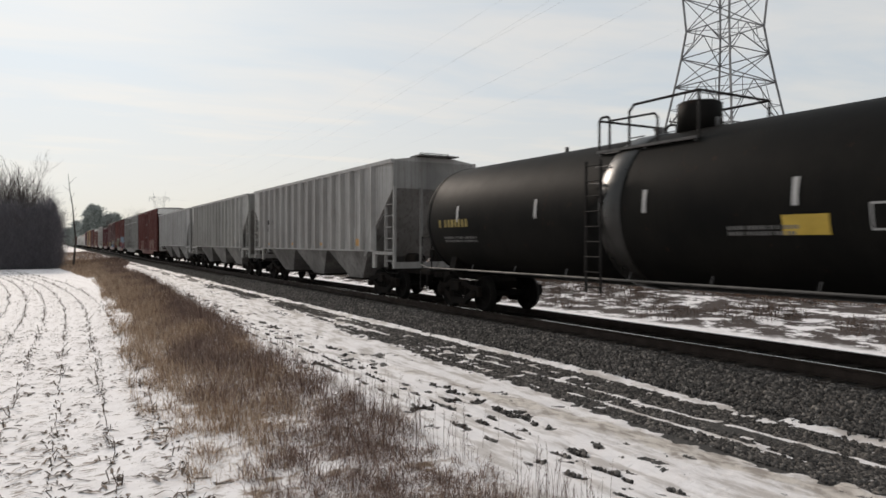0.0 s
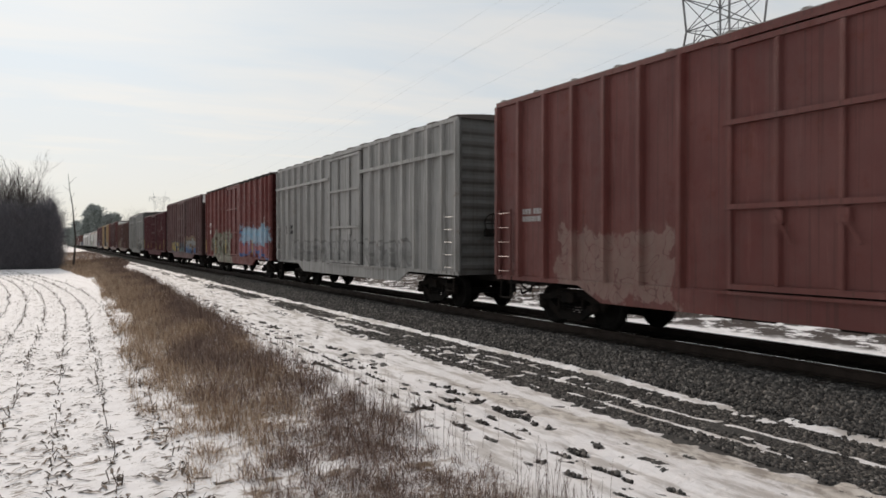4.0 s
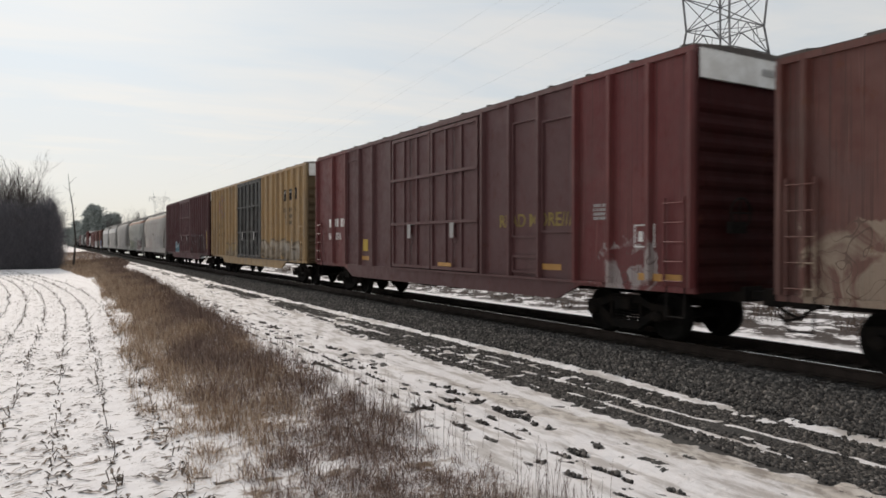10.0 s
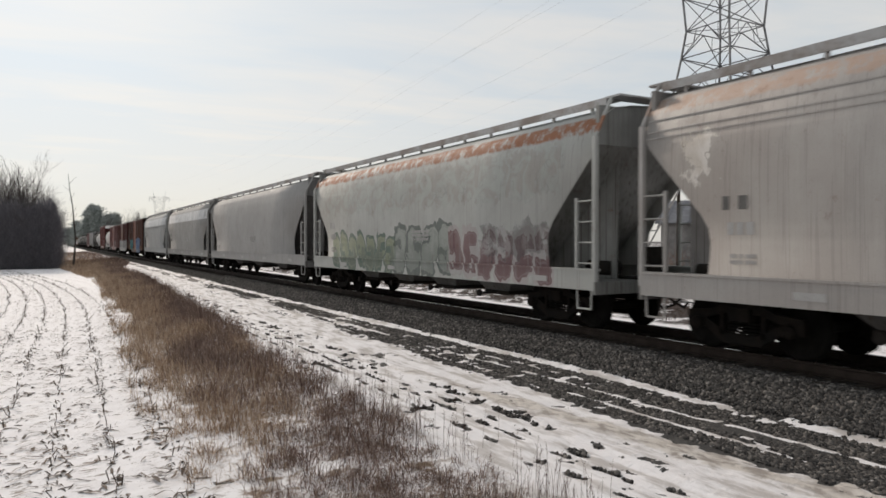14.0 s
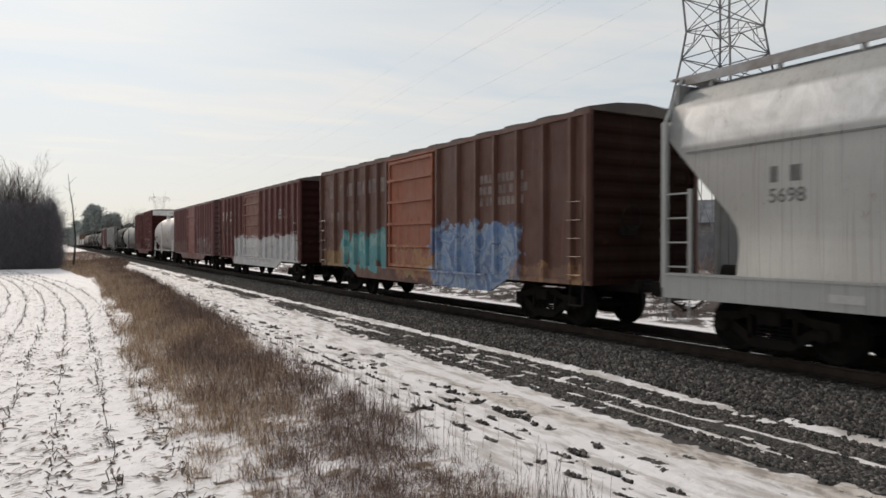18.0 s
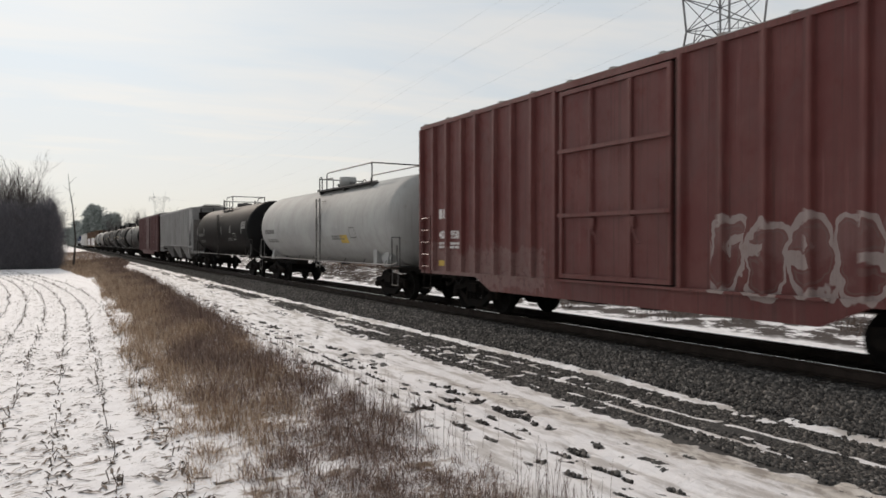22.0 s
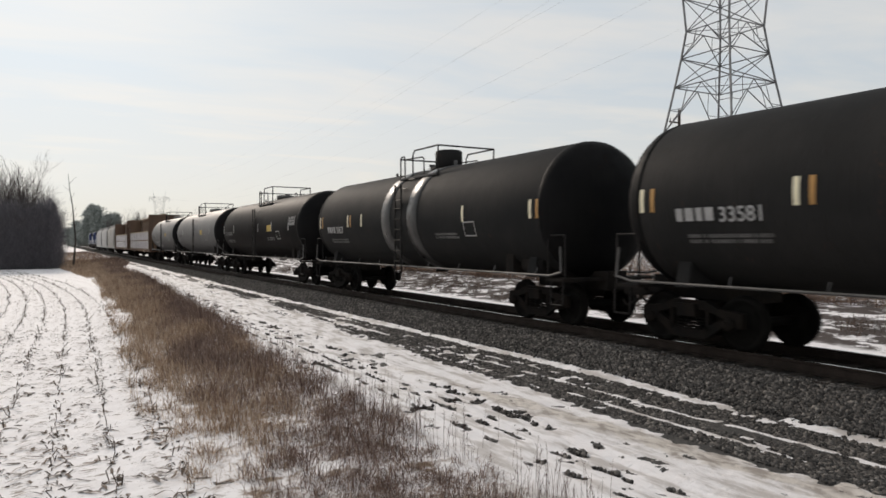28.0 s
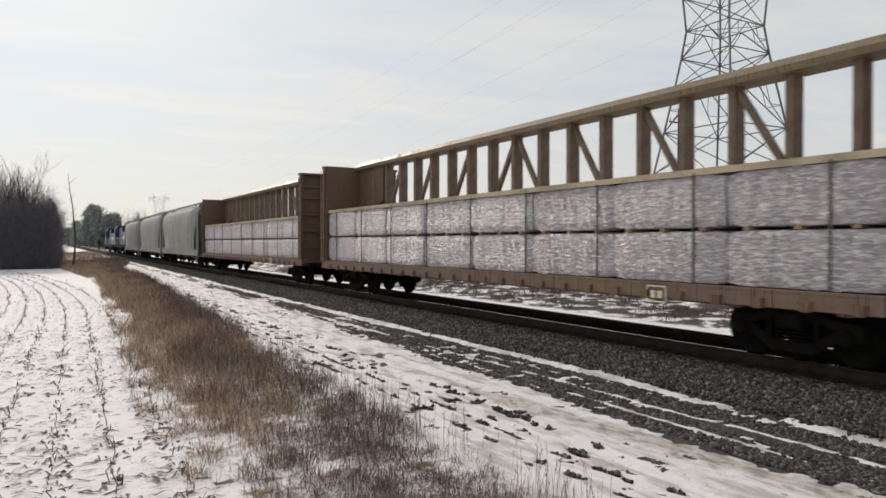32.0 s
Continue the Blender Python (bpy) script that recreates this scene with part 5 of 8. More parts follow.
            prism(bm, [(-1.57, H - 0.01), (-1.57, H + 0.05), (-0.8, H + rise * 0.75 + 0.045), (0, H + rise + 0.045), (0.8, H + rise * 0.75 + 0.045), (1.57, H + 0.05), (1.57, H - 0.01)], -w, w, "y")
            me = mesh_of("roof_seam", bm, ROOF_GREY if o.get("grey_roof") else ROOF_DARK)
        y = -L / 2 + 0.25 + (L - 0.5) * i / n
        shared("roof_seam", me, roof, pose(0, y, 0))
    # doors
    pairs = [(d0, d1)] if not o.get("double") else [(d0, (d0 + d1) / 2), ((d0 + d1) / 2, d1)]
    for s in (-1, 1):
        for k, (e0, e1) in enumerate(pairs):
            bm = bmesh.new()
            x = s * 1.535
            y0, y1 = yr(e1) + 0.03, yr(e0) - 0.03
            bx(bm, x - 0.03, x + 0.03, y0, y1, z0 + 0.03, top - 0.08)
            fr = 0.09
            out = sorted((s * 1.565, s * 1.625))
            door = part("door", bm, door_m, car, o.get("door_label", ""))
            bm = bmesh.new()
            ring(bm, out[0], out[1], y0, y1, z0 + 0.03, top - 0.08, fr)
            part("door_frame", bm, door_m, door)
            nb = o.get("door_bars", 2)
            for i in range(nb):
                bm = bmesh.new()
                z = z0 + (top - z0) * (i + 1) / (nb + 1)
                bx(bm, *sorted((s * 1.566, s * 1.655)), y0 - 0.02, y1 + 0.02, z - 0.04, z + 0.04)
                part("door_bar", bm, door_m, door)
            for f in ((0.34, 0.68) if o.get("plug", True) else ()):
                bm = bmesh.new()
                y = y0 + (y1 - y0) * f
                bx(bm, *sorted((s * 1.566, s * 1.615)), y - 0.05, y + 0.05, z0 + 0.13, top - 0.18)
                part("door_upright", bm, door_m, door)
            # dark strips draw the shaded gap down each side of the door
            for y in (y0 - 0.055, y1 + 0.02):
                bm = bmesh.new()
                bx(bm, *sorted((s * 1.522, s * 1.55)), y, y + 0.035, z0 + 0.01, top - 0.02)
                part("door_jamb", bm, UNDER, door, "black strip for the door's shaded gasket gap")
            if s < 0 and o.get("double"):
                plate(car, GREY_SIGN, -1.655, y0 + (y1 - y0) * 0.46, y0 + (y1 - y0) * 0.54, z0 + 0.9, z0 + 1.3, "lock_plate", "pale worn lock plate")
            if o.get("plug", True):
                for f in ((0.32, 0.68) if not o.get("double") else (0.5,)):
                    bm = bmesh.new()
                    y = y0 + (y1 - y0) * f
                    rod(bm, (s * 1.62, y, z0 + 0.1), (s * 1.62, y, top - 0.15), 0.022, 6)
                    bx(bm, *sorted((s * 1.575, s * 1.64)), y - 0.1, y + 0.1, z0 + 1.05, z0 + 1.25)
                    rod(bm, (s * 1.64, y, z0 + 1.15), (s * 1.66, y - 0.25, z0 + 0.75), 0.018, 5)
                    part("lock_rod", bm, door_m, door)
        bm = bmesh.new()
        t0, t1 = (d0 - 0.2, min(L - 0.3, d1 + (d1 - d0) * 0.9))
        bx(bm, *sorted((s * 1.57, s * 1.63)), yr(t1), yr(t0), z0 - 0.05, z0 + 0.0)
        part("door_track", bm, door_m, car)
        bm = bmesh.new()
        bx(bm, *sorted((s * 1.57, s * 1.63)), yr(d1 + 0.1), yr(d0 - 0.1), top - 0.05, top + 0.01)
        part("door_track", bm, door_m, car)
    # ladders and grab irons at the corners
    for y in (L / 2 - 0.62, -L / 2 + 0.18):
        ladder(car, body, -1.60, y, z0, z0 + (1.55 if H > 4.8 else 1.7), 0.44, 5)
    for y in (L / 2 - 0.6, -L / 2 + 0.2):
        bm = bmesh.new()
        pipe(bm, [(-1.55, y, z0), (-1.58, y, 0.55), (-1.58, y + 0.4, 0.55), (-1.55, y + 0.4, z0)], 0.016, 5)
        part("step", bm, UNDER, car)
    # underframe
    bm = bmesh.new()
    bx(bm, -0.25, 0.25, -L / 2, L / 2, 0.78, 1.05)
    for i in range(7):
        y = -L / 2 + 3.4 + (L - 6.8) * i / 6
        bx(bm, -1.4, 1.4, y - 0.06, y + 0.06, 0.88, 1.06)
    bx(bm, -1.48, 1.48, -L / 2 + 0.1, L / 2 - 0.1, 1.04, 1.08)
    part("underframe", bm, UNDER, car)
    bm = bmesh.new()
    rod(bm, (-0.75, 1.0, 0.72), (-0.75, 2.1, 0.72), 0.2, 12)
    part("air_reservoir", bm, UNDER, car)
    bm = bmesh.new()
    bx(bm, -1.0, -0.5, -0.6, -0.2, 0.55, 0.95)
    part("brake_valve", bm, UNDER, car)
    bm = bmesh.new()
    pipe(bm, [(-0.75, 2.1, 0.72), (-0.5, 3.2, 0.8), (-0.3, L / 2 - 1, 0.8)], 0.025, 5)
    part("brake_pipe", bm, UNDER, car)
    running_gear(car, L, o.get("inset", 2.1), o.get("reach", 0.65), q)
    # lettering and signs
    X = -1.524
    for (kind, *v) in o.get("marks", ()):
        if kind == "bars":
            m0, z, rows, h, w, mat = v
            signs(car, mat, X, yr(m0), z, rows, h, w, seed=int(m0 * 10))
        elif kind == "text":
            m0, z, size, text, mat = v
            words(car, text, mat, X, yr(m0), z, size)
        elif kind == "plate":
            m0, m1, z, zt, mat = v
            plate(car, mat, -1.632 if (d0 < m0 < d1) else X, yr(m1), yr(m0), z, zt)
        elif kind == "strip":
            m0, z, zt = v
            plate(car, YELLOW, -1.642, yr(m0) - 0.05, yr(m0) + 0.05, z, zt, "reflector", "yellow reflective strip")
        elif kind == "frame":
            m0, z, w, h = v
            frame_sign(car, WHITE, X, yr(m0), z, w, h)
    ribs = [yr(m) for m in stand]
    half = o.get("post_w", 0.13) / 2 + 0.005
    for text, m0, z, size, stretch, layers in o.get("spray", ()):
        for k, (fat, colour) in enumerate(layers):
            ink = SPRAY.setdefault(colour, plain("spray_paint", colour, 0.6, 0, 0.5, 1.6, tuple(x * 0.6 for x in colour)))
            wrapped(car, "graffiti", letters(text, yr(m0), z, size, fat, stretch, 0.003 * k), ink, ribs, half, RIB + 0.002, "sprayed swollen letters")
    for k, (points, w, closed, colour) in enumerate(o.get("line", ())):
        ink = SPRAY.setdefault(colour, plain("spray_paint", colour, 0.6, 0, 0.5, 1.6, tuple(x * 0.6 for x in colour)))
        wrapped(car, "painted_mark", ribbon([(yr(a), z) for a, z in points], w, closed, 0.0012 * k), ink, ribs, half, RIB + 0.002, "faded painted mark")
    CARS.append((car, q))


SPRAY = {}
NOODLE = [(13.05, 3.62), (12.62, 3.62), (12.47, 3.54), (12.42, 3.40), (12.42, 3.14), (12.47, 3.02), (12.62, 2.95), (13.0, 2.95), (13.13, 3.0), (13.18, 3.12), (13.18, 3.42), (13.24, 3.54), (13.36, 3.58), (13.48, 3.5), (13.66, 3.08), (13.78, 2.97), (13.9, 3.02), (13.94, 3.14), (13.94, 3.68)]
SHIELD = [(1.87, 4.33), (1.95, 4.48), (2.15, 4.48), (2.19, 4.38), (2.43, 4.44), (2.67, 4.38), (2.71, 4.48), (2.91, 4.48), (2.99, 4.33), (2.91, 4.15), (2.96, 3.79), (2.79, 3.47), (2.43, 3.32), (2.07, 3.47), (1.89, 3.79), (1.95, 4.15)]
RED, MAROON, RUST = (0.15, 0.030, 0.024), (0.085, 0.017, 0.020), (0.125, 0.032, 0.022)
BLUE, TEAL, GRN, PNK, YEL, GRY, WHT, BLK = (0.07, 0.19, 0.42), (0.06, 0.33, 0.36), (0.10, 0.24, 0.11), (0.45, 0.14, 0.15), (0.55, 0.43, 0.10), (0.32, 0.31, 0.28), (0.68, 0.69, 0.68), (0.02, 0.02, 0.022)
BOX = {
    "red_a": dict(label="red oxide high-cube boxcar with faded patches", col=RED, worn=(0.20, 0.055, 0.045), door=(6.5, 9.3), posts=(7, 8), band=1, grey_roof=1, door_bars=2,
                  zones=((9.8, 14.0, 1.1, 2.1, ((0.30, 0.15, 0.12), (0.38, 0.30, 0.24), (0.27, 0.11, 0.09)), None, 0.7), (2.2, 5.5, 1.1, 2.1, ((0.25, 0.09, 0.07), (0.34, 0.25, 0.20)), None, 0.5)),
                  marks=(("bars", 13.4, 2.6, 5, 0.05, 0.6, GREY_SIGN), ("bars", 13.3, 1.75, 4, 0.05, 0.6, WHITE), ("bars", 1.0, 2.6, 2, 0.12, 0.8, GREY_SIGN))),
    "grey_d": dict(label="weathered grey boxcar with a belt rail", col=(0.32, 0.315, 0.30), worn=(0.43, 0.415, 0.395), door=(6.8, 9.8), posts=(8, 8), belt=1, waffle=1, rust=0.5, streak=0.95, post_w=0.16,
                   zones=((2.0, 13.5, 1.1, 1.9, ((0.12, 0.12, 0.12), (0.30, 0.30, 0.29)), BLK, 0.5),), marks=(("bars", 1.2, 2.6, 2, 0.16, 1.0, BLACK),)),
    "red_b": dict(label="red boxcar with large coloured graffiti along its foot", at=(0.07, 0.8, 1.92, 3.1, 4.25, 5.3, 6.2, 9.5, 10.6, 11.7, 12.8, 13.9, 14.6, 15.28), col=(0.19, 0.036, 0.032), worn=(0.24, 0.065, 0.055), door=(6.3, 9.4), posts=(5, 5), grid=1, dark_chord=1, h=5.18, streak=0.3, rust=0.2,
                  zones=((2.0, 7.4, 0.9, 2.6, (GRN, (0.12, 0.09, 0.06), (0.34, 0.34, 0.27), (0.11, 0.20, 0.10), (0.45, 0.42, 0.35), (0.15, 0.10, 0.075)), None, 1.0), (9.3, 15.2, 1.1, 2.4, (PNK, (0.30, 0.05, 0.06), (0.25, 0.42, 0.58), PNK), BLUE, 0.92), (9.5, 15.2, 2.15, 2.75, ((0.18, 0.42, 0.62), (0.30, 0.55, 0.70)), None, 0.9)),
                  marks=(("strip", 0.35, 1.2, 2.0), ("strip", 3.3, 1.2, 2.0), ("strip", 6.1, 1.2, 2.0), ("strip", 12.2, 1.2, 2.0), ("plate", 1.0, 1.9, 2.85, 3.1, WHITE), ("plate", 1.0, 1.9, 2.4, 2.65, WHITE), ("plate", 2.6, 3.1, 2.4, 2.65, WHITE), ("bars", 13.6, 3.1, 4, 0.06, 0.5, WHITE))),
    "brown_a": dict(label="brown-red high-cube boxcar with pale lettering", col=(0.135, 0.052, 0.05), worn=(0.215, 0.115, 0.11), door=(5.95, 9.1), posts=(6, 8), band=1, grey_roof=1, streak=0.5,
                    line=((SHIELD, 0.022, True, (0.24, 0.15, 0.14)),),
                    zones=((2.6, 6.2, 1.05, 1.95, (YEL, (0.42, 0.33, 0.12), (0.60, 0.52, 0.3)), (0.07, 0.11, 0.16), 0.95), (6.7, 9.0, 1.05, 1.85, (TEAL, (0.06, 0.10, 0.14), (0.10, 0.24, 0.30)), (0.05, 0.06, 0.07), 0.75), (9.1, 13.6, 1.0, 2.1, (BLUE, (0.20, 0.42, 0.55), (0.10, 0.12, 0.14), (0.35, 0.5, 0.55)), (0.02, 0.03, 0.04), 0.95), (9.0, 13.8, 1.8, 2.35, (YEL, (0.42, 0.30, 0.2)), None, 0.6)),
                    marks=(("plate", 9.75, 10.01, 4.00, 4.36, FAINT), ("plate", 10.53, 10.79, 4.00, 4.36, FAINT), ("plate", 11.31, 11.57, 4.00, 4.36, FAINT), ("plate", 12.09, 12.35, 4.00, 4.36, FAINT), ("plate", 12.87, 13.13, 4.00, 4.36, FAINT), ("plate", 13.65, 13.91, 4.00, 4.36, FAINT), ("plate", 9.75, 10.01, 3.35, 3.71, FAINT), ("plate", 10.53, 10.79, 3.35, 3.71, FAINT), ("plate", 11.31, 11.57, 3.35, 3.71, FAINT), ("plate", 12.09, 12.35, 3.35, 3.71, FAINT), ("plate", 12.87, 13.13, 3.35, 3.71, FAINT), ("bars", 7.5, 3.2, 3, 0.06, 0.9, FAINT), ("bars", 1.2, 2.52, 1, 0.22, 0.3, WHITE), ("text", 1.2, 1.92, 0.25, "21", WHITE), ("text", 1.95, 1.92, 0.25, "62", WHITE), ("text", 2.7, 1.92, 0.25, "2", WHITE), ("bars", 1.2, 1.8, 2, 0.05, 0.3, FAINT), ("plate", 1.15, 1.75, 1.1, 1.25, YELLOW))),
    "maroon_a": dict(label="glossy maroon boxcar with yellow reflectors", col=(0.10, 0.016, 0.022), worn=(0.13, 0.028, 0.034), door=(6.3, 9.4), posts=(7, 7), h=4.63, waffle=1, door_bars=3, rust=0.12, streak=0.2, line=((NOODLE, 0.19, False, (0.55, 0.53, 0.53)),),
                     marks=(("text", 1.0, 2.55, 0.27, "413  202", WHITE), ("bars", 12.45, 2.72, 1, 0.15, 2.1, WHITE), ("strip", 0.3, 1.2, 2.2), ("strip", 3.6, 1.25, 1.7), ("strip", 6.0, 1.25, 1.8), ("strip", 9.8, 1.25, 1.8), ("strip", 12.6, 1.25, 1.8), ("strip", 15.1, 1.2, 2.2), ("plate", 1.0, 1.6, 1.6, 1.75, WHITE), ("plate", 3.4, 4.1, 1.55, 1.7, WHITE), ("frame", 13.9, 1.35, 0.6, 0.42), ("bars", 13.9, 2.2, 4, 0.06, 0.6, WHITE))),
    "grey_e": dict(label="dirty light-grey boxcar with dark sprayed marks", at=(0.08, 0.65, 1.35, 2.25, 3.1, 3.85, 4.65, 5.5, 6.2, 9.6, 10.3, 11.0, 11.75, 12.5, 13.25, 14.0, 14.6, 15.12), col=(0.36, 0.35, 0.33), worn=(0.47, 0.455, 0.43), door=(6.3, 9.5), posts=(7, 7), belt=1, waffle=1, rust=0.65, streak=0.95, post_w=0.17, inset=2.3,
                   zones=((9.6, 15.0, 1.1, 2.15, ((0.07, 0.065, 0.06), (0.40, 0.39, 0.36), (0.14, 0.10, 0.08), (0.45, 0.44, 0.41)), (0.05, 0.05, 0.05), 0.8), (9.3, 10.6, 1.1, 2.5, ((0.20, 0.10, 0.06), (0.30, 0.26, 0.22)), None, 0.7), (6.5, 9.2, 1.2, 1.6, (BLK, (0.3, 0.29, 0.27)), None, 0.5), (1.3, 3.2, 1.7, 2.4, ((0.35, 0.37, 0.40), (0.30, 0.295, 0.27)), None, 0.6)),
                   marks=(("bars", 1.3, 2.75, 1, 0.32, 1.2, WHITE), ("plate", 14.68, 15.06, 4.36, 4.9, BLACK), ("plate", 13.8, 14.8, 1.15, 1.35, ORANGE))),
    "rust_a": dict(label="rust-brown double-door boxcar with patched panels", at=(0.07, 0.45, 1.95, 2.8, 3.65, 4.5, 5.35, 6.1, 11.5, 12.35, 13.15, 14.05, 14.87, 15.67, 16.73), frames=((14.13, 14.8, 2.15, 3.65), (14.13, 14.8, 1.2, 1.75)), col=(0.135, 0.036, 0.026), worn=(0.21, 0.085, 0.065), door=(6.55, 10.2), posts=(6, 6), h=4.56, double=1, door_bars=4, grey_roof=0, waffle=1, rust=0.5, streak=0.5,
                   zones=((0.4, 6.6, 1.1, 2.15, ((0.30, 0.20, 0.12), (0.42, 0.33, 0.22), (0.20, 0.09, 0.06)), None, 0.75), (10.5, 13.2, 1.2, 1.95, ((0.42, 0.26, 0.24), (0.34, 0.17, 0.15)), None, 0.85)),
                   marks=(("bars", 11.0, 3.75, 1, 0.34, 3.0, FAINT), ("text", 11.15, 2.78, 0.38, "SE RVE S", FAINT), ("text", 10.95, 2.2, 0.38, "THE SOU TH", FAINT), ("plate", 14.5, 15.3, 1.35, 1.55, YELLOW), ("plate", 4.6, 5.1, 2.05, 2.3, YELLOW), ("plate", 12.4, 12.9, 1.3, 1.45, ORANGE))),
    "maroon_b": dict(label="red and maroon double-door boxcar with a white end band", at=(0.07, 1.8, 3.1, 4.3, 5.45, 6.85, 12.05, 13.2, 14.3, 15.5, 16.5, 17.5, 18.43), frames=((3.18, 4.22, 2.0, 4.75), (13.28, 14.22, 1.95, 4.62), (14.38, 15.42, 2.05, 4.5), (13.28, 14.22, 1.15, 1.55)), col=(0.165, 0.028, 0.028), worn=(0.20, 0.045, 0.042), door=(6.95, 11.9), posts=(5, 5), double=1, door_bars=2, band=1, rust=0.3,
                     zones=((3.08, 15.5, 0.5, 6.0, ((0.085, 0.026, 0.026), (0.11, 0.042, 0.042)), "sharp", 1.1), (16.2, 17.6, 1.1, 1.95, ((0.25, 0.2, 0.18), (0.42, 0.4, 0.38), (0.16, 0.03, 0.03)), None, 0.8)),
                     marks=(("bars", 1.25, 2.72, 1, 0.3, 1.7, WHITE), ("text", 1.2, 1.95, 0.36, "600  076", WHITE), ("text", 12.7, 2.2, 0.42, "READ MORE///", FADED_YELLOW), ("plate", 4.5, 4.9, 1.55, 1.95, YELLOW), ("plate", 4.4, 5.0, 1.25, 1.38, ORANGE), ("plate", 9.9, 10.6, 1.2, 1.3, ORANGE), ("plate", 14.2, 15.0, 1.25, 1.38, ORANGE), ("plate", 17.2, 18.2, 1.15, 1.28, ORANGE), ("frame", 17.6, 1.75, 0.5, 0.42), ("bars", 8.2, 4.3, 3, 0.09, 0.9, GREY_SIGN), ("bars", 10.3, 4.3, 3, 0.09, 0.9, GREY_SIGN), ("bars", 16.0, 2.6, 4, 0.06, 0.4, GREY_SIGN))),
    "yellow_a": dict(label="yellow double-door boxcar with black doors and graffiti", at=(0.07, 0.93, 1.75, 2.53, 3.26, 4.28, 5.08, 5.79, 6.8, 12.05, 12.91, 13.82, 14.57, 15.36, 16.18, 17.0, 17.87, 18.58), col=(0.52, 0.325, 0.13), worn=(0.46, 0.30, 0.14), door=(7.05, 11.85), posts=(7, 7), double=1, door_bars=2, door_col=(0.032, 0.032, 0.033), door_worn=(0.06, 0.056, 0.05), door_label="black steel plug door", band=1, grey_roof=1, rust=0.3, streak=0.55, line=((((1.95, 4.55), (3.35, 3.42)), 0.34, False, (0.17, 0.17, 0.27)), (((1.95, 3.42), (2.6, 3.95)), 0.34, False, (0.17, 0.17, 0.27)), (((2.75, 4.07), (3.35, 4.55)), 0.34, False, (0.17, 0.17, 0.27)),
                           (((1.95, 4.56), (3.35, 3.43)), 0.15, False, (0.36, 0.09, 0.07)), (((1.95, 3.43), (2.62, 3.97)), 0.15, False, (0.36, 0.09, 0.07)), (((2.72, 4.05), (3.35, 4.56)), 0.15, False, (0.36, 0.09, 0.07))),
                     zones=((12.0, 18.0, 1.05, 1.95, ((0.25, 0.24, 0.22), (0.48, 0.46, 0.42), (0.40, 0.27, 0.10)), (0.10, 0.10, 0.10), 0.75), (3.6, 6.9, 1.05, 1.8, ((0.28, 0.26, 0.22), (0.42, 0.3, 0.12)), (0.12, 0.12, 0.12), 0.6), (7.2, 11.6, 1.1, 2.0, ((0.03, 0.03, 0.03), (0.06, 0.06, 0.055)), (0.20, 0.19, 0.18), 0.45)),
                     marks=(("plate", 15.0, 17.3, 3.72, 4.22, BLACK), ("plate", 15.15, 15.75, 4.05, 4.15, WHITE), ("plate", 15.4, 15.5, 3.8, 4.05, WHITE), ("plate", 15.9, 16.5, 4.05, 4.15, WHITE), ("plate", 16.15, 16.25, 3.8, 4.05, WHITE), ("plate", 16.65, 17.15, 3.82, 4.15, WHITE), ("bars", 15.2, 3.4, 1, 0.2, 1.8, FADED), ("bars", 15.6, 3.1, 1, 0.16, 1.2, FADED), ("bars", 15.7, 2.8, 1, 0.16, 1.1, FADED), ("bars", 1.6, 2.98, 1, 0.30, 1.3, FADED), ("text", 1.2, 2.2, 0.38, "6", FADED), ("text", 1.68, 2.2, 0.38, "66", FADED), ("text", 2.5, 2.2, 0.38, "38", FADED), ("text", 3.3, 2.2, 0.38, "2", FADED), ("bars", 7.5, 4.4, 3, 0.1, 0.9, WHITE), ("bars", 9.9, 4.4, 3, 0.1, 0.9, WHITE))),
    "maroon_c": dict(label="purple-brown double-door boxcar with black and white graffiti", at=(0.07, 0.85, 1.5, 2.28, 3.1, 3.8, 4.52, 5.24, 6.06, 6.92, 12.06, 12.75, 13.48, 14.22, 15.0, 15.7, 16.5, 17.2, 17.92, 18.43), col=(0.112, 0.034, 0.039), worn=(0.155, 0.06, 0.065), door=(7.05, 11.85), posts=(7, 7), double=1, door_bars=2, band=1, grey_roof=1, rust=0.25,
                     spray=(("SYFER", 12.4, 0.97, 1.80, 0.86, ((0.20, (0.55, 0.55, 0.55)), (0.115, (0.03, 0.03, 0.032)))),),
                     zones=((4.6, 7.0, 1.1, 1.95, ((0.10, 0.33, 0.42), (0.28, 0.48, 0.55), (0.05, 0.10, 0.14)), (0.55, 0.65, 0.68), 0.85),),
                     marks=(("bars", 1.1, 2.55, 1, 0.26, 1.7, WHITE), ("text", 1.0, 2.0, 0.28, "11 81 59", WHITE), ("plate", 4.0, 4.8, 1.75, 2.05, YELLOW), ("plate", 1.0, 1.6, 1.35, 1.6, YELLOW), ("bars", 8.0, 4.3, 3, 0.1, 0.9, GREY_SIGN), ("bars", 10.4, 4.3, 3, 0.1, 0.9, GREY_SIGN), ("bars", 17.2, 2.75, 6, 0.06, 0.5, WHITE), ("frame", 18.0, 1.85, 0.55, 0.42), ("strip", 18.2, 1.4, 2.6), ("plate", 17.4, 18.0, 1.45, 1.65, ORANGE))),
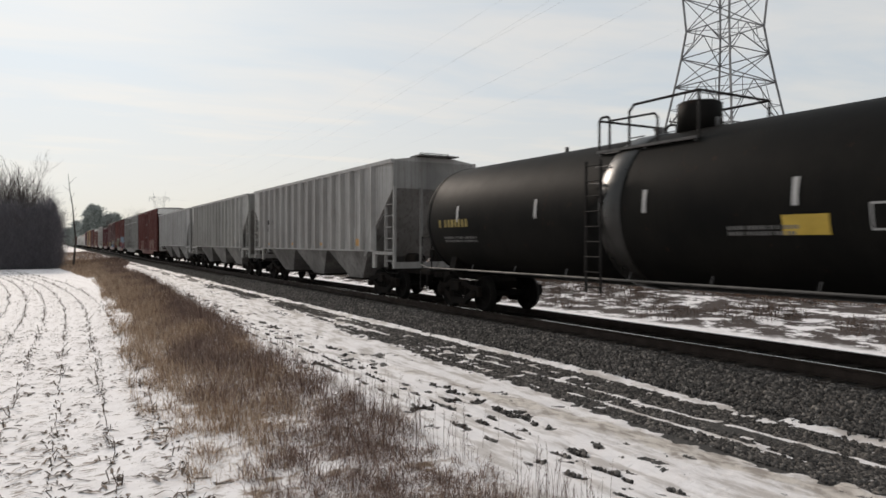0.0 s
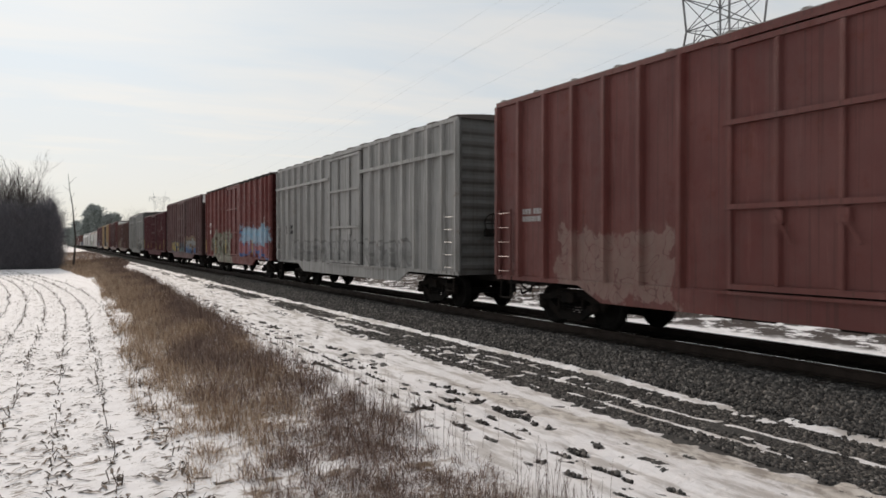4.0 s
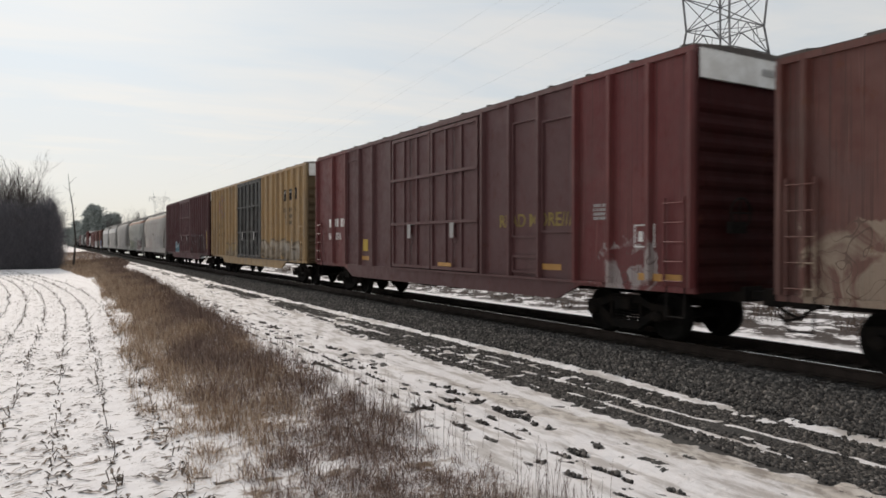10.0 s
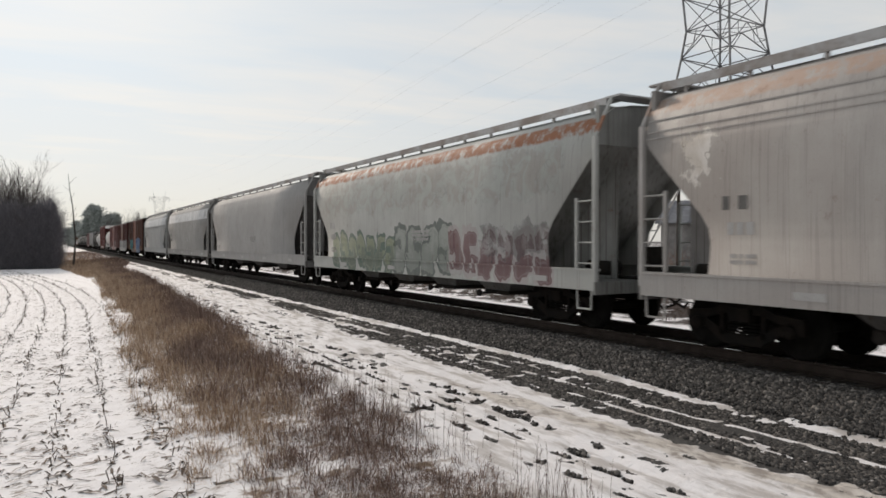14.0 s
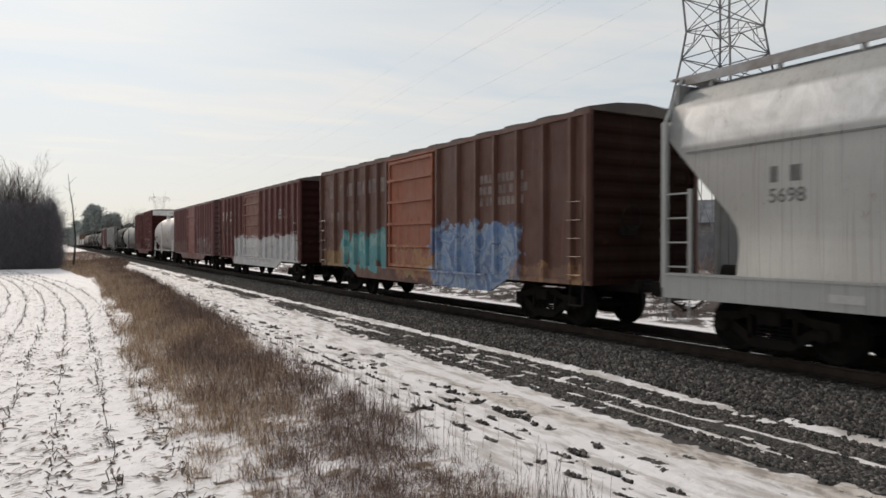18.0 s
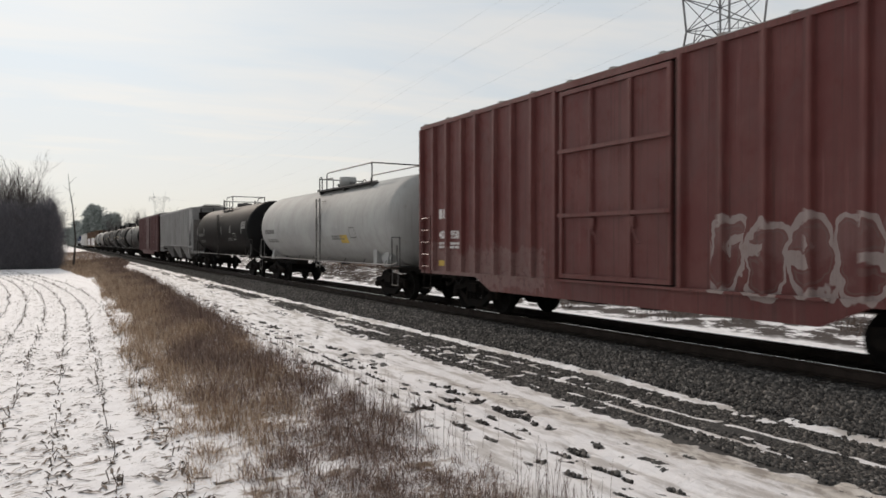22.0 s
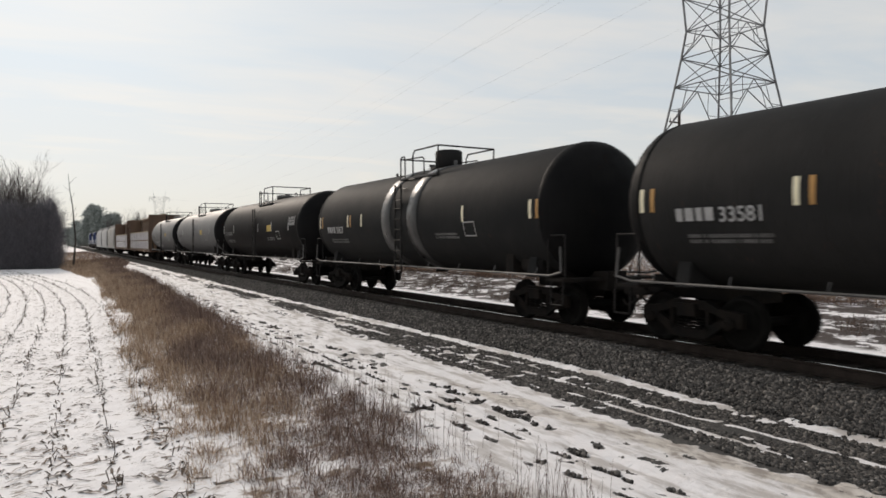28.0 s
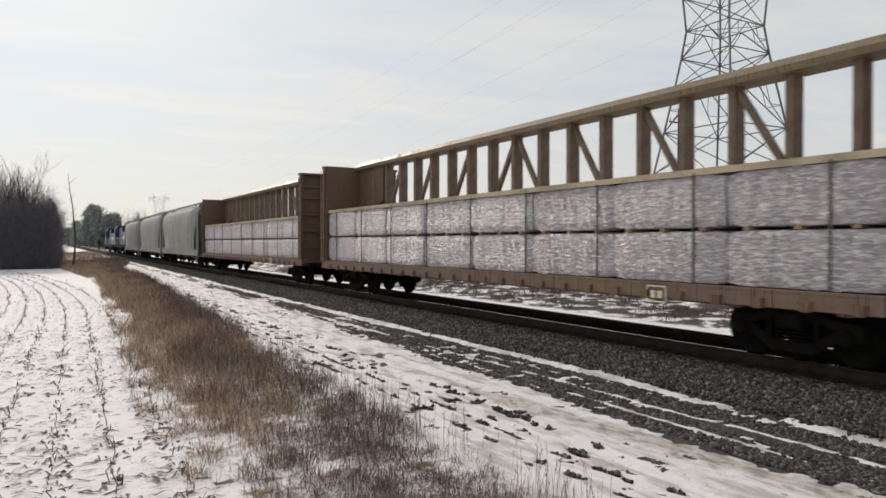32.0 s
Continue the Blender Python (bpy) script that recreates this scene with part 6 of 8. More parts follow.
    "rust_b": dict(label="old rust-brown boxcar with an orange door and graffiti", end_k=0.2, at=(0.07, 1.5, 2.5, 3.4, 4.43, 5.33, 6.08, 9.3, 10.37, 11.28, 12.1, 13.03, 14.0, 14.9, 15.38), col=(0.115, 0.042, 0.028), worn=(0.17, 0.075, 0.05), door=(6.2, 9.1), posts=(6, 6), h=4.52, plug=False, door_bars=4, door_col=(0.27, 0.070, 0.030), door_worn=(0.31, 0.10, 0.05), door_label="orange-red sliding door", waffle=1, rust=0.6,
                   zones=((1.9, 6.1, 0.95, 2.2, (TEAL, (0.20, 0.45, 0.45), (0.06, 0.22, 0.25), TEAL), (0.06, 0.3, 0.32), 0.92), (0.3, 2.4, 1.1, 1.6, (YEL, (0.3, 0.17, 0.06)), None, 0.85), (6.6, 9.6, 1.1, 1.65, (YEL, (0.4, 0.2, 0.06), (0.3, 0.09, 0.05)), None, 0.8), (8.9, 13.1, 0.75, 2.35, (BLUE, (0.12, 0.28, 0.55), (0.30, 0.42, 0.55), BLUE), None, 0.92), (12.6, 15.4, 0.95, 1.4, (YEL, (0.40, 0.18, 0.06), (0.2, 0.1, 0.06)), None, 0.7)),
                   marks=(("bars", 0.9, 3.95, 1, 0.46, 4.6, FAINT), ("bars", 1.0, 2.95, 1, 0.32, 2.6, FAINT), ("bars", 11.2, 3.5, 3, 0.2, 2.0, FAINT))),
    "rust_c": dict(label="red-brown boxcar with white paint over its lower half", end_k=0.2, at=(0.07, 1.47, 2.43, 3.37, 4.3, 5.27, 6.1, 9.35, 10.32, 11.31, 12.23, 13.1, 13.93, 14.85, 15.48), col=(0.135, 0.034, 0.028), worn=(0.18, 0.06, 0.05), door=(6.25, 9.2), posts=(6, 6), h=4.52, plug=False, door_bars=5, door_col=(0.19, 0.062, 0.04), door_worn=(0.23, 0.08, 0.055), door_label="faded red sliding door", waffle=1, rust=0.45,
                   line=((((1.55, 3.10), (1.68, 3.62), (2.12, 3.16), (2.25, 3.68)), 0.15, False, (0.60, 0.58, 0.56)), (((3.18, 3.58), (2.95, 3.64), (2.72, 3.60), (2.66, 3.48), (2.76, 3.40), (3.02, 3.34), (3.08, 3.24), (2.98, 3.14), (2.75, 3.11), (2.52, 3.16)), 0.13, False, (0.60, 0.58, 0.56))),
                   zones=((3.5, 15.4, 0.85, 2.2, (WHT, (0.55, 0.58, 0.58), (0.62, 0.64, 0.64), WHT), None, 0.93),),
                   marks=(("plate", 0.68, 1.43, 3.16, 3.22, WHITE), ("plate", 0.68, 1.43, 3.30, 3.36, WHITE), ("plate", 0.68, 1.43, 3.44, 3.50, WHITE), ("plate", 0.68, 1.43, 3.58, 3.64, WHITE), ("bars", 1.55, 2.72, 2, 0.18, 1.5, FAINT), ("bars", 12.0, 3.4, 3, 0.12, 1.2, GREY_SIGN))),
    "rust_d": dict(label="faded red boxcar with pale graffiti low down", at=(0.07, 0.77, 1.68, 2.65, 3.42, 4.3, 5.15, 6.1, 9.4, 10.43, 11.35, 12.12, 13.0, 13.8, 14.6, 15.43), end_k=0.7, col=(0.20, 0.070, 0.068), worn=(0.25, 0.115, 0.108), door=(6.25, 9.25), posts=(6, 6), h=4.53, plug=False, door_bars=4, door_col=(0.25, 0.085, 0.07), door_worn=(0.29, 0.12, 0.10), door_label="brighter red sliding door", waffle=1, rust=0.35,
                   zones=((9.6, 14.8, 1.1, 2.2, ((0.32, 0.34, 0.32), (0.24, 0.10, 0.09), (0.28, 0.36, 0.34), (0.38, 0.22, 0.2)), None, 0.62), (0.5, 5.8, 1.1, 1.9, ((0.22, 0.10, 0.09), (0.27, 0.20, 0.17)), None, 0.5), (6.4, 9.2, 1.2, 1.9, ((0.36, 0.14, 0.06), (0.24, 0.07, 0.05)), None, 0.6)),
                   marks=(("bars", 0.95, 2.35, 1, 0.17, 1.2, FAINT), ("bars", 0.95, 2.05, 1, 0.17, 1.2, FAINT), ("frame", 12.6, 1.8, 0.5, 0.42), ("plate", 0.2, 1.0, 1.12, 1.25, ORANGE), ("plate", 14.9, 15.4, 1.12, 1.3, ORANGE))),
    "red_c": dict(label="red high-cube boxcar with white scribbles and white end band", at=(0.07, 0.8, 1.53, 2.3, 2.97, 3.8, 4.52, 5.28, 6.1, 9.45, 10.27, 11.04, 11.75, 12.52, 13.29, 13.95, 14.7, 15.43), col=(0.155, 0.032, 0.028), worn=(0.195, 0.058, 0.05), door=(6.25, 9.3), posts=(7, 7), band=1, grey_roof=1, rust=0.25,
                  zones=((10.0, 14.2, 1.05, 2.25, ((0.14, 0.035, 0.03), (0.20, 0.10, 0.09), (0.17, 0.20, 0.17)), (0.50, 0.47, 0.44), 0.55), (13.6, 15.2, 3.0, 3.9, ((0.155, 0.032, 0.028), (0.17, 0.05, 0.04)), (0.45, 0.38, 0.36), 0.5), (0.5, 5.8, 1.1, 1.7, ((0.16, 0.04, 0.035), (0.26, 0.17, 0.15)), None, 0.5)),
                  marks=(("text", 1.0, 1.95, 0.30, "406  950", WHITE), ("bars", 1.0, 2.75, 1, 0.26, 0.3, WHITE), ("bars", 1.0, 1.85, 2, 0.07, 1.2, WHITE), ("plate", 1.0, 1.5, 1.2, 1.35, YELLOW), ("bars", 7.8, 3.2, 4, 0.07, 0.8, WHITE), ("bars", 13.6, 2.6, 6, 0.06, 0.7, WHITE), ("frame", 14.2, 1.55, 0.55, 0.38), ("plate", 13.7, 14.2, 1.12, 1.35, YELLOW), ("plate", 14.9, 15.15, 1.25, 1.4, WHITE))),
    "rust_e": dict(label="dull red-brown boxcar with wide side posts", at=(0.07, 0.93, 1.97, 3.03, 4.22, 5.42, 10.61, 11.74, 12.89, 14.01, 15.16, 15.6), col=(0.145, 0.056, 0.056), worn=(0.205, 0.10, 0.097), door=(6.3, 9.3), posts=(5, 5), h=4.57, plug=False, door_bars=4, waffle=1, rust=0.3, post_w=0.17,
                   zones=((6.4, 9.2, 1.2, 2.1, ((0.14, 0.06, 0.055), (0.26, 0.20, 0.19)), (0.08, 0.04, 0.04), 0.6),),
                   marks=(("bars", 1.6, 2.5, 2, 0.18, 0.5, WHITE), ("plate", 6.0, 6.2, 2.4, 2.55, WHITE), ("frame", 12.3, 1.7, 0.5, 0.42), ("bars", 14.0, 2.2, 3, 0.12, 0.8, WHITE), ("bars", 7.0, 3.9, 2, 0.1, 1.2, GREY_SIGN))),
}


# ---- hopper cars with ribbed sides ----
HOPPER = {
    "grey_a": dict(label="grey ribbed covered hopper car with three bays", col=(0.40, 0.39, 0.375), worn=(0.34, 0.325, 0.31), streak=0.5, marks=(("bars", 2.3, 2.92, 1, 0.22, 1.1), ("text", 2.3, 2.38, 0.26, "95  03"))),
    "grey_b": dict(label="pale grey ribbed covered hopper car, stained", col=(0.43, 0.42, 0.40), worn=(0.36, 0.35, 0.33), streak=0.55, marks=(("bars", 2.3, 2.92, 1, 0.22, 1.1), ("bars", 2.3, 2.55, 1, 0.22, 1.1))),
    "grey_c": dict(label="light grey ribbed covered hopper car with dark lettering", col=(0.47, 0.465, 0.455), worn=(0.41, 0.40, 0.39), streak=0.3, marks=(("bars", 2.3, 2.92, 1, 0.22, 1.1), ("text", 2.3, 2.38, 0.26, "95"), ("spread", 1.6, 4.05, 7), ("spread", 3.9, 3.6, 7))),
    "grey_f": dict(label="grey ribbed covered hopper car with rusty end cage", col=(0.42, 0.415, 0.405), worn=(0.37, 0.355, 0.345), streak=0.4, marks=(("bars", 2.3, 2.92, 1, 0.22, 1.1), ("text", 2.3, 2.38, 0.26, "93  21"))),
}


RUNG = {}


def hopper(style, a, b):
    L, q = b - a, (a + b) / 2
    o = HOPPER[style]
    car = thing("hopper_car", o["label"], "hopper car", "cars of the goods train")
    body = paint(style + "_hopper", car, o["col"], o["worn"], 0.3, o["streak"], (), L)
    # slope sheets, inner end posts: the ends' shade put into darker body colours
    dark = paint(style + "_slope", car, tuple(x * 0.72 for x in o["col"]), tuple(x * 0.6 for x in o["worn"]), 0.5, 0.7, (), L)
    # bays: grime and the shade of the slanted sheets share one dark paint
    shaded_grime = paint(style + "_bay", car, tuple(x * 0.62 for x in o["col"]), tuple(x * 0.30 for x in o["worn"]), 0.3, 0.5, (), L, 0.7, None, 0.3)
    W, zb, zt, h = 1.48, 1.60, 4.35, L / 2
    side = [(-h, zt), (-h, 3.55), (-h + 1.35, 2.35), (-h + 1.35, zb), (h - 1.35, zb), (h - 1.35, 2.35), (h, 3.55), (h, zt)]
    for s in (-1, 1):
        bm = bmesh.new()
        prism(bm, side, s * W - 0.02, s * W + 0.02)
        part("side_panel", bm, body, car)
        bm = bmesh.new()
        bx(bm, s * 1.51 - 0.06, s * 1.51 + 0.06, -h, h, zt, zt + 0.12)
        part("top_chord", bm, body, car)
        bm = bmesh.new()
        bx(bm, s * 1.50 - 0.05, s * 1.50 + 0.05, -h + 1.35, h - 1.35, zb - 0.06, zb)
        part("side_sill", bm, body, car)
    full = post_mesh(zt - zb, body, 0.15, 0.15)
    n = 15
    for s in (-1, 1):
        for i in range(n + 1):
            y = -h + 1.42 + (L - 2.84) * i / n
            shared("side_post", full, car, pose(s * 1.498, y, zb, 0, 0, 180 if s > 0 else 0))
    # roof with hatch trough and running boards
    bm = bmesh.new()
    prism(bm, [(-1.5, zt + 0.1), (-0.7, zt + 0.22), (0.7, zt + 0.22), (1.5, zt + 0.1), (1.5, zt + 0.06), (-1.5, zt + 0.06)], -h, h, "y")
    roof = part("roof", bm, body, car)
    bm = bmesh.new()
    bx(bm, -0.35, 0.35, -h + 0.9, h - 0.9, zt + 0.22, zt + 0.34)
    part("hatch", bm, body, roof)
    for s in (-1, 1):
        bm = bmesh.new()
        bx(bm, -0.7, 0.7, s * h - 0.35, s * h + 0.35, zt + 0.24, zt + 0.28)
        pipe(bm, [(-0.55, s * h, zt + 0.26), (-0.55, s * h, zt + 0.36), (0.5, s * h, zt + 0.36), (0.5, s * h, zt + 0.26)], 0.015, 5)
        part("roof_walk", bm, RAILING, car)
    # slope sheets at the ends, end posts and ladders
    for s in (-1, 1):
        bm = bmesh.new()
        pts = [(s * h, zt + 0.08), (s * h, 3.55), (s * (h - 2.3), 1.35), (s * (h - 2.45), 1.4), (s * (h - 0.08), 3.68), (s * (h - 0.08), zt + 0.08)]
        prism(bm, pts, -1.44, 1.44)
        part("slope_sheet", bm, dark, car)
        for x in (-1.45, -0.5, 0.5, 1.45):
            bm = bmesh.new()
            bx(bm, x - 0.045, x + 0.045, s * h - 0.045, s * h + 0.045, 1.05, 3.6)
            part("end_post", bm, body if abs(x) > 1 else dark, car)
        for x in (-1.45, 1.45):
            bm = bmesh.new()
            bx(bm, x - 0.045, x + 0.045, s * (h - 0.62) - 0.03, s * (h - 0.62) + 0.03, 1.05, 3.1)
            steps = part("ladder", bm, body, car)
            if RUNG.get(style) is None:
                bm = bmesh.new()
                rod(bm, (0, 0, 0), (0, 0.62, 0), 0.016, 5)
                RUNG[style] = mesh_of("rung", bm, body)
            for i in range(6):
                shared("rung", RUNG[style], steps, pose(x * 1.02, s * h - (0.62 if s > 0 else 0.0), 1.25 + i * 0.36))
        bm = bmesh.new()
        bx(bm, -1.5, 1.5, s * h - 0.06, s * h + 0.06, 1.02, 1.22)
        for x in (-1.46, 1.46):
            bx(bm, x - 0.05, x + 0.05, min(s * h, s * (h - 1.5)), max(s * h, s * (h - 1.5)), 1.45, 1.55)
            prism(bm, [(s * (h - 1.35), 1.6), (s * (h - 1.6), 1.6), (s * (h - 1.6), 1.0), (s * (h - 1.4), 1.0)], x - 0.04, x + 0.04)
        part("end_sill", bm, body, car)
        bm = bmesh.new()
        rod(bm, (-0.2, s * (h - 0.6), 1.3), (-0.2, s * (h - 1.4), 1.3), 0.18, 12)
        part("air_reservoir", bm, UNDER, car)
        bm = bmesh.new()
        bx(bm, 0.2, 0.7, s * (h - 0.5) - 0.2, s * (h - 0.5) + 0.2, 1.05, 1.6)
        part("brake_valve", bm, UNDER, car)
        if style == "grey_f" and s < 0:
            bm = bmesh.new()
            bx(bm, -1.0, 1.0, -h - 0.3, -h + 0.05, 3.6, 4.1)
            for k in (-0.9, 0.0, 0.9):
                bx(bm, k - 0.04, k + 0.04, -h - 0.34, -h - 0.28, 3.2, 4.4)
            part("rusty_cage", bm, IRON, car, "rusty end cage")
    # three pairs of hopper bays
    span = (L - 4.4) / 3
    for i in range(3):
        y0 = -h + 2.2 + i * span
        c = y0 + span * 0.5
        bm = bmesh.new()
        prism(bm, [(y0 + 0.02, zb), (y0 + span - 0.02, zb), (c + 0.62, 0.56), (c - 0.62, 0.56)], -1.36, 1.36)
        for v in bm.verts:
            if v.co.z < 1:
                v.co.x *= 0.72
        part("hopper_bay", bm, shaded_grime, car, "grimy bay sheet, black with road dirt")
        bm = bmesh.new()
        bx(bm, -1.02, 1.02, c - 0.66, c + 0.66, 0.48, 0.56)
        rod(bm, (-1.25, c + 0.3, 0.52), (1.25, c + 0.3, 0.52), 0.04, 6)
        part("outlet_gate", bm, UNDER, car)
    bm = bmesh.new()
    bx(bm, -0.2, 0.2, -h, h, 0.8, 1.05)
    part("centre_sill", bm, UNDER, car)
    running_gear(car, L, 1.75, 0.62, q)
    for (kind, *v) in o["marks"]:
        if kind == "bars":
            signs(car, BLACK, -1.505, h - v[0], v[1], v[2], v[3], v[4], seed=4)
        elif kind == "text":
            words(car, v[2 + 1], BLACK, -1.505, h - v[0], v[1], v[2])
        else:
            step = (L - 2.84) / n
            for i in range(v[2]):
                signs(car, GREY_INK, -1.505, h - 1.42 - (i + int(v[0])) * step - 0.36, v[1], 1, 0.30, 0.1, seed=i)
    rng = random.Random(style)
    for i in (1, 5, 9, 13):
        plate(car, ORANGE, -1.505, h - 1.42 - i * (L - 2.84) / n - 0.75, h - 1.42 - i * (L - 2.84) / n - 0.25, 1.72, 1.72 + 0.12 + (0.12 if i == 13 else 0), "reflector", "orange reflective patch")
    plate(car, GREY_SIGN, -1.505, -h + 3.0, -h + 3.5, 1.85, 2.35)
    CARS.append((car, q))


# ---- smooth-sided covered hoppers ----
COVERED = {
    "white_a": dict(label="dirty white covered hopper with faded graffiti", col=(0.46, 0.44, 0.418), worn=(0.41, 0.38, 0.358), ridged=1, stripe=(4.22, 4.45, (0.36, 0.27, 0.22)),
                    zones=((4.6, 7.2, 1.1, 2.4, ((0.42, 0.20, 0.20), (0.46, 0.36, 0.34), (0.44, 0.28, 0.27)), None, 0.35), (0.9, 1.7, 3.28, 3.65, ((0.42, 0.34, 0.22),), None, 0.7), (9.2, 14.6, 0.9, 2.5, ((0.42, 0.40, 0.39), (0.20, 0.21, 0.23), (0.40, 0.39, 0.38), (0.44, 0.43, 0.42)), (0.16, 0.155, 0.16), 0.38))),
    "white_b": dict(label="pale green covered hopper with bright graffiti and rusty roof edge", col=(0.52, 0.525, 0.50), worn=(0.45, 0.45, 0.425), stripe=(4.12, 4.4, (0.29, 0.14, 0.085)),
                    zones=((2.0, 7.4, 0.9, 2.15, ((0.08, 0.12, 0.07), (0.20, 0.24, 0.12), (0.08, 0.14, 0.09), (0.36, 0.38, 0.3)), (0.05, 0.10, 0.07), 0.95), (7.2, 11.0, 0.9, 2.36, ((0.20, 0.23, 0.20), (0.30, 0.33, 0.29), (0.12, 0.16, 0.13)), (0.07, 0.09, 0.08), 0.95), (10.6, 15.2, 0.9, 2.2, ((0.14, 0.03, 0.04), (0.18, 0.06, 0.07), (0.16, 0.02, 0.04), (0.34, 0.26, 0.26)), (0.40, 0.36, 0.35), 0.95), (12.2, 15.2, 1.9, 2.3, (BLK, (0.1, 0.1, 0.1), (0.4, 0.41, 0.39)), None, 0.6), (1.0, 15.5, 3.2, 4.0, ((0.47, 0.49, 0.46), (0.36, 0.40, 0.36), (0.30, 0.25, 0.20)), None, 0.45))),
    "white_c": dict(label="light grey covered hopper with clean smooth sides", col=(0.39, 0.381, 0.372), worn=(0.345, 0.337, 0.325)),
    # this car and the next: a darker hard-edged band along the upper side
    "white_d": dict(label="beige-grey covered hopper with streaked sides", col=(0.345, 0.338, 0.322), worn=(0.30, 0.29, 0.275), tip=3.08, zones=((0.3, 17.4, 3.83, 4.2, ((0.255, 0.25, 0.242),), "sharp", 0.9), (1.5, 4.5, 1.3, 2.0, ((0.44, 0.36, 0.34), (0.42, 0.41, 0.39)), None, 0.5),)),
    "white_e": dict(label="pale grey covered hopper with a side seam", col=(0.42, 0.425, 0.415), worn=(0.38, 0.38, 0.37), seam=1, zones=((0.3, 16.3, 3.83, 4.2, ((0.30, 0.303, 0.297),), "sharp", 0.9),)),
    "white_f": dict(label="stained cream covered hopper behind lumber cars", col=(0.46, 0.45, 0.42), worn=(0.38, 0.36, 0.33), streak=0.6),
    "white_g": dict(label="light grey covered hopper near the rear", col=(0.46, 0.46, 0.45), worn=(0.41, 0.40, 0.39)),
    "white_h": dict(label="white covered hopper ahead of the locomotives", col=(0.50, 0.50, 0.49), worn=(0.44, 0.43, 0.42)),
}


def covered(style, a, b):
    L, q = b - a, (a + b) / 2
    o = COVERED[style]
    car = thing("covered_hopper", o["label"], "hopper car", "cars of the goods train")
    body = paint(style + "_covered", car, o["col"], o["worn"], 0.25, o.get("streak", 0.16), o.get("zones", ()), L, 0.68, o.get("stripe"), 0.03)
    # end sheets, caps and platforms: body colours cut to paint in their shade
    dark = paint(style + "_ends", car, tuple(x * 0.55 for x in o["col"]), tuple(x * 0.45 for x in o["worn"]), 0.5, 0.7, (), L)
    h = L / 2
    # the rounded side sheet, cut back in a curve at each end
    sect = [(-1.50, 1.06), (-1.52, 1.6), (-1.535, 2.3), (-1.54, 2.9), (-1.525, 3.4), (-1.48, 3.85), (-1.39, 4.2), (-1.22, 4.44), (-0.95, 4.59), (-0.45, 4.67), (0, 4.70)]
    tip = o.get("tip", 3.65)
    bow = ((1.3, 1.44), (1.75, 1.52), (2.05, 1.48), (2.3, 1.32), (tip, 0.04))

    def cut(z):
        for (z0, m0), (z1, m1) in zip(bow, bow[1:]):
            if z < z1:
                return m0 + (m1 - m0) * max(0.0, (z - z0) / (z1 - z0))
        return 0.04
    for s in (-1, 1):
        bm = bmesh.new()
        cols = []
        stations = [0.0, 0.25, 0.5, 0.75, 1.0]
        fine = []
        for (x0, z0), (x1, z1) in zip(sect, sect[1:]):
            for k in range(3):
                fine.append((x0 + (x1 - x0) * k / 3, z0 + (z1 - z0) * k / 3))
        fine.append(sect[-1])
        outer = [[bm.verts.new((-s * x, -h + cut(z) + (L - 2 * cut(z)) * f, z)) for (x, z) in fine] for f in stations]
        inner = [[bm.verts.new((-s * x * 0.985, -h + cut(z) + (L - 2 * cut(z)) * f, z - 0.01)) for (x, z) in fine] for f in stations]
        for grid in (outer, inner):
            for c0, c1 in zip(grid, grid[1:]):
                for i in range(len(fine) - 1):
                    bm.faces.new((c0[i], c1[i], c1[i + 1], c0[i + 1])).smooth = True
        for k in (0, -1):
            for i in range(len(fine) - 1):
                bm.faces.new((outer[k][i], inner[k][i], inner[k][i + 1], outer[k][i + 1]))
        part("side_sheet", bm, body, car)
        bm = bmesh.new()
        bx(bm, *sorted((s * 1.47, s * 1.56)), -h, h, 0.88, 1.27)
        bx(bm, *sorted((s * 1.38, s * 1.58)), -h, h, 1.27, 1.31)
        part("side_sill", bm, body, car)
        for z, x in ((3.70, 1.498), (3.82, 1.483), (4.03, 1.436)) if o.get("ridged") else ():
            bm = bmesh.new()
            bx(bm, *sorted((s * (x - 0.02), s * (x + 0.012))), -h + 0.06, h - 0.06, z - 0.012, z + 0.012)
            part("side_ridge", bm, body, car)
        if o.get("seam") and s < 0:
            bm = bmesh.new()
            bx(bm, -1.56, -1.50, -h + 0.85, h - 0.5, 3.34, 3.37)
            part("seam", bm, dark, car)
    for s in (-1, 1):
        bm = bmesh.new()
        prism(bm, [(s * (h - 0.06), 4.6), (s * (h - 0.06), 3.9), (s * (h - 2.6), 1.3), (s * (h - 2.75), 1.36), (s * (h - 0.16), 4.0), (s * (h - 0.16), 4.6)], -1.36, 1.36)
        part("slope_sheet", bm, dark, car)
        bm = bmesh.new()
        prism(bm, [(s * (h - 0.3), 3.55), (s * (h - 2.55), 1.3), (s * (h - 2.5), 1.07), (s * (h - 0.35), 1.07)], -0.62, -0.58)
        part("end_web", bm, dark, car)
        bm = bmesh.new()
        prism(bm, [(-1.46, 3.8), (-1.37, 4.2), (-1.2, 4.43), (-0.93, 4.57), (0, 4.68), (0.93, 4.57), (1.2, 4.43), (1.37, 4.2), (1.46, 3.8)], s * (h - 0.06) - 0.02, s * (h - 0.06) + 0.02, "y")
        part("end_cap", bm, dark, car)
        for x in (-1.52, 1.52):
            bm = bmesh.new()
            bx(bm, x - 0.045, x + 0.045, s * h - 0.05, s * h + 0.05, 1.05, 3.95)
            pipe(bm, [(x, s * h, 3.95), (x * 0.72, s * h, 4.75)], 0.04, 5)
            part("end_post", bm, body, car)
            bm = bmesh.new()
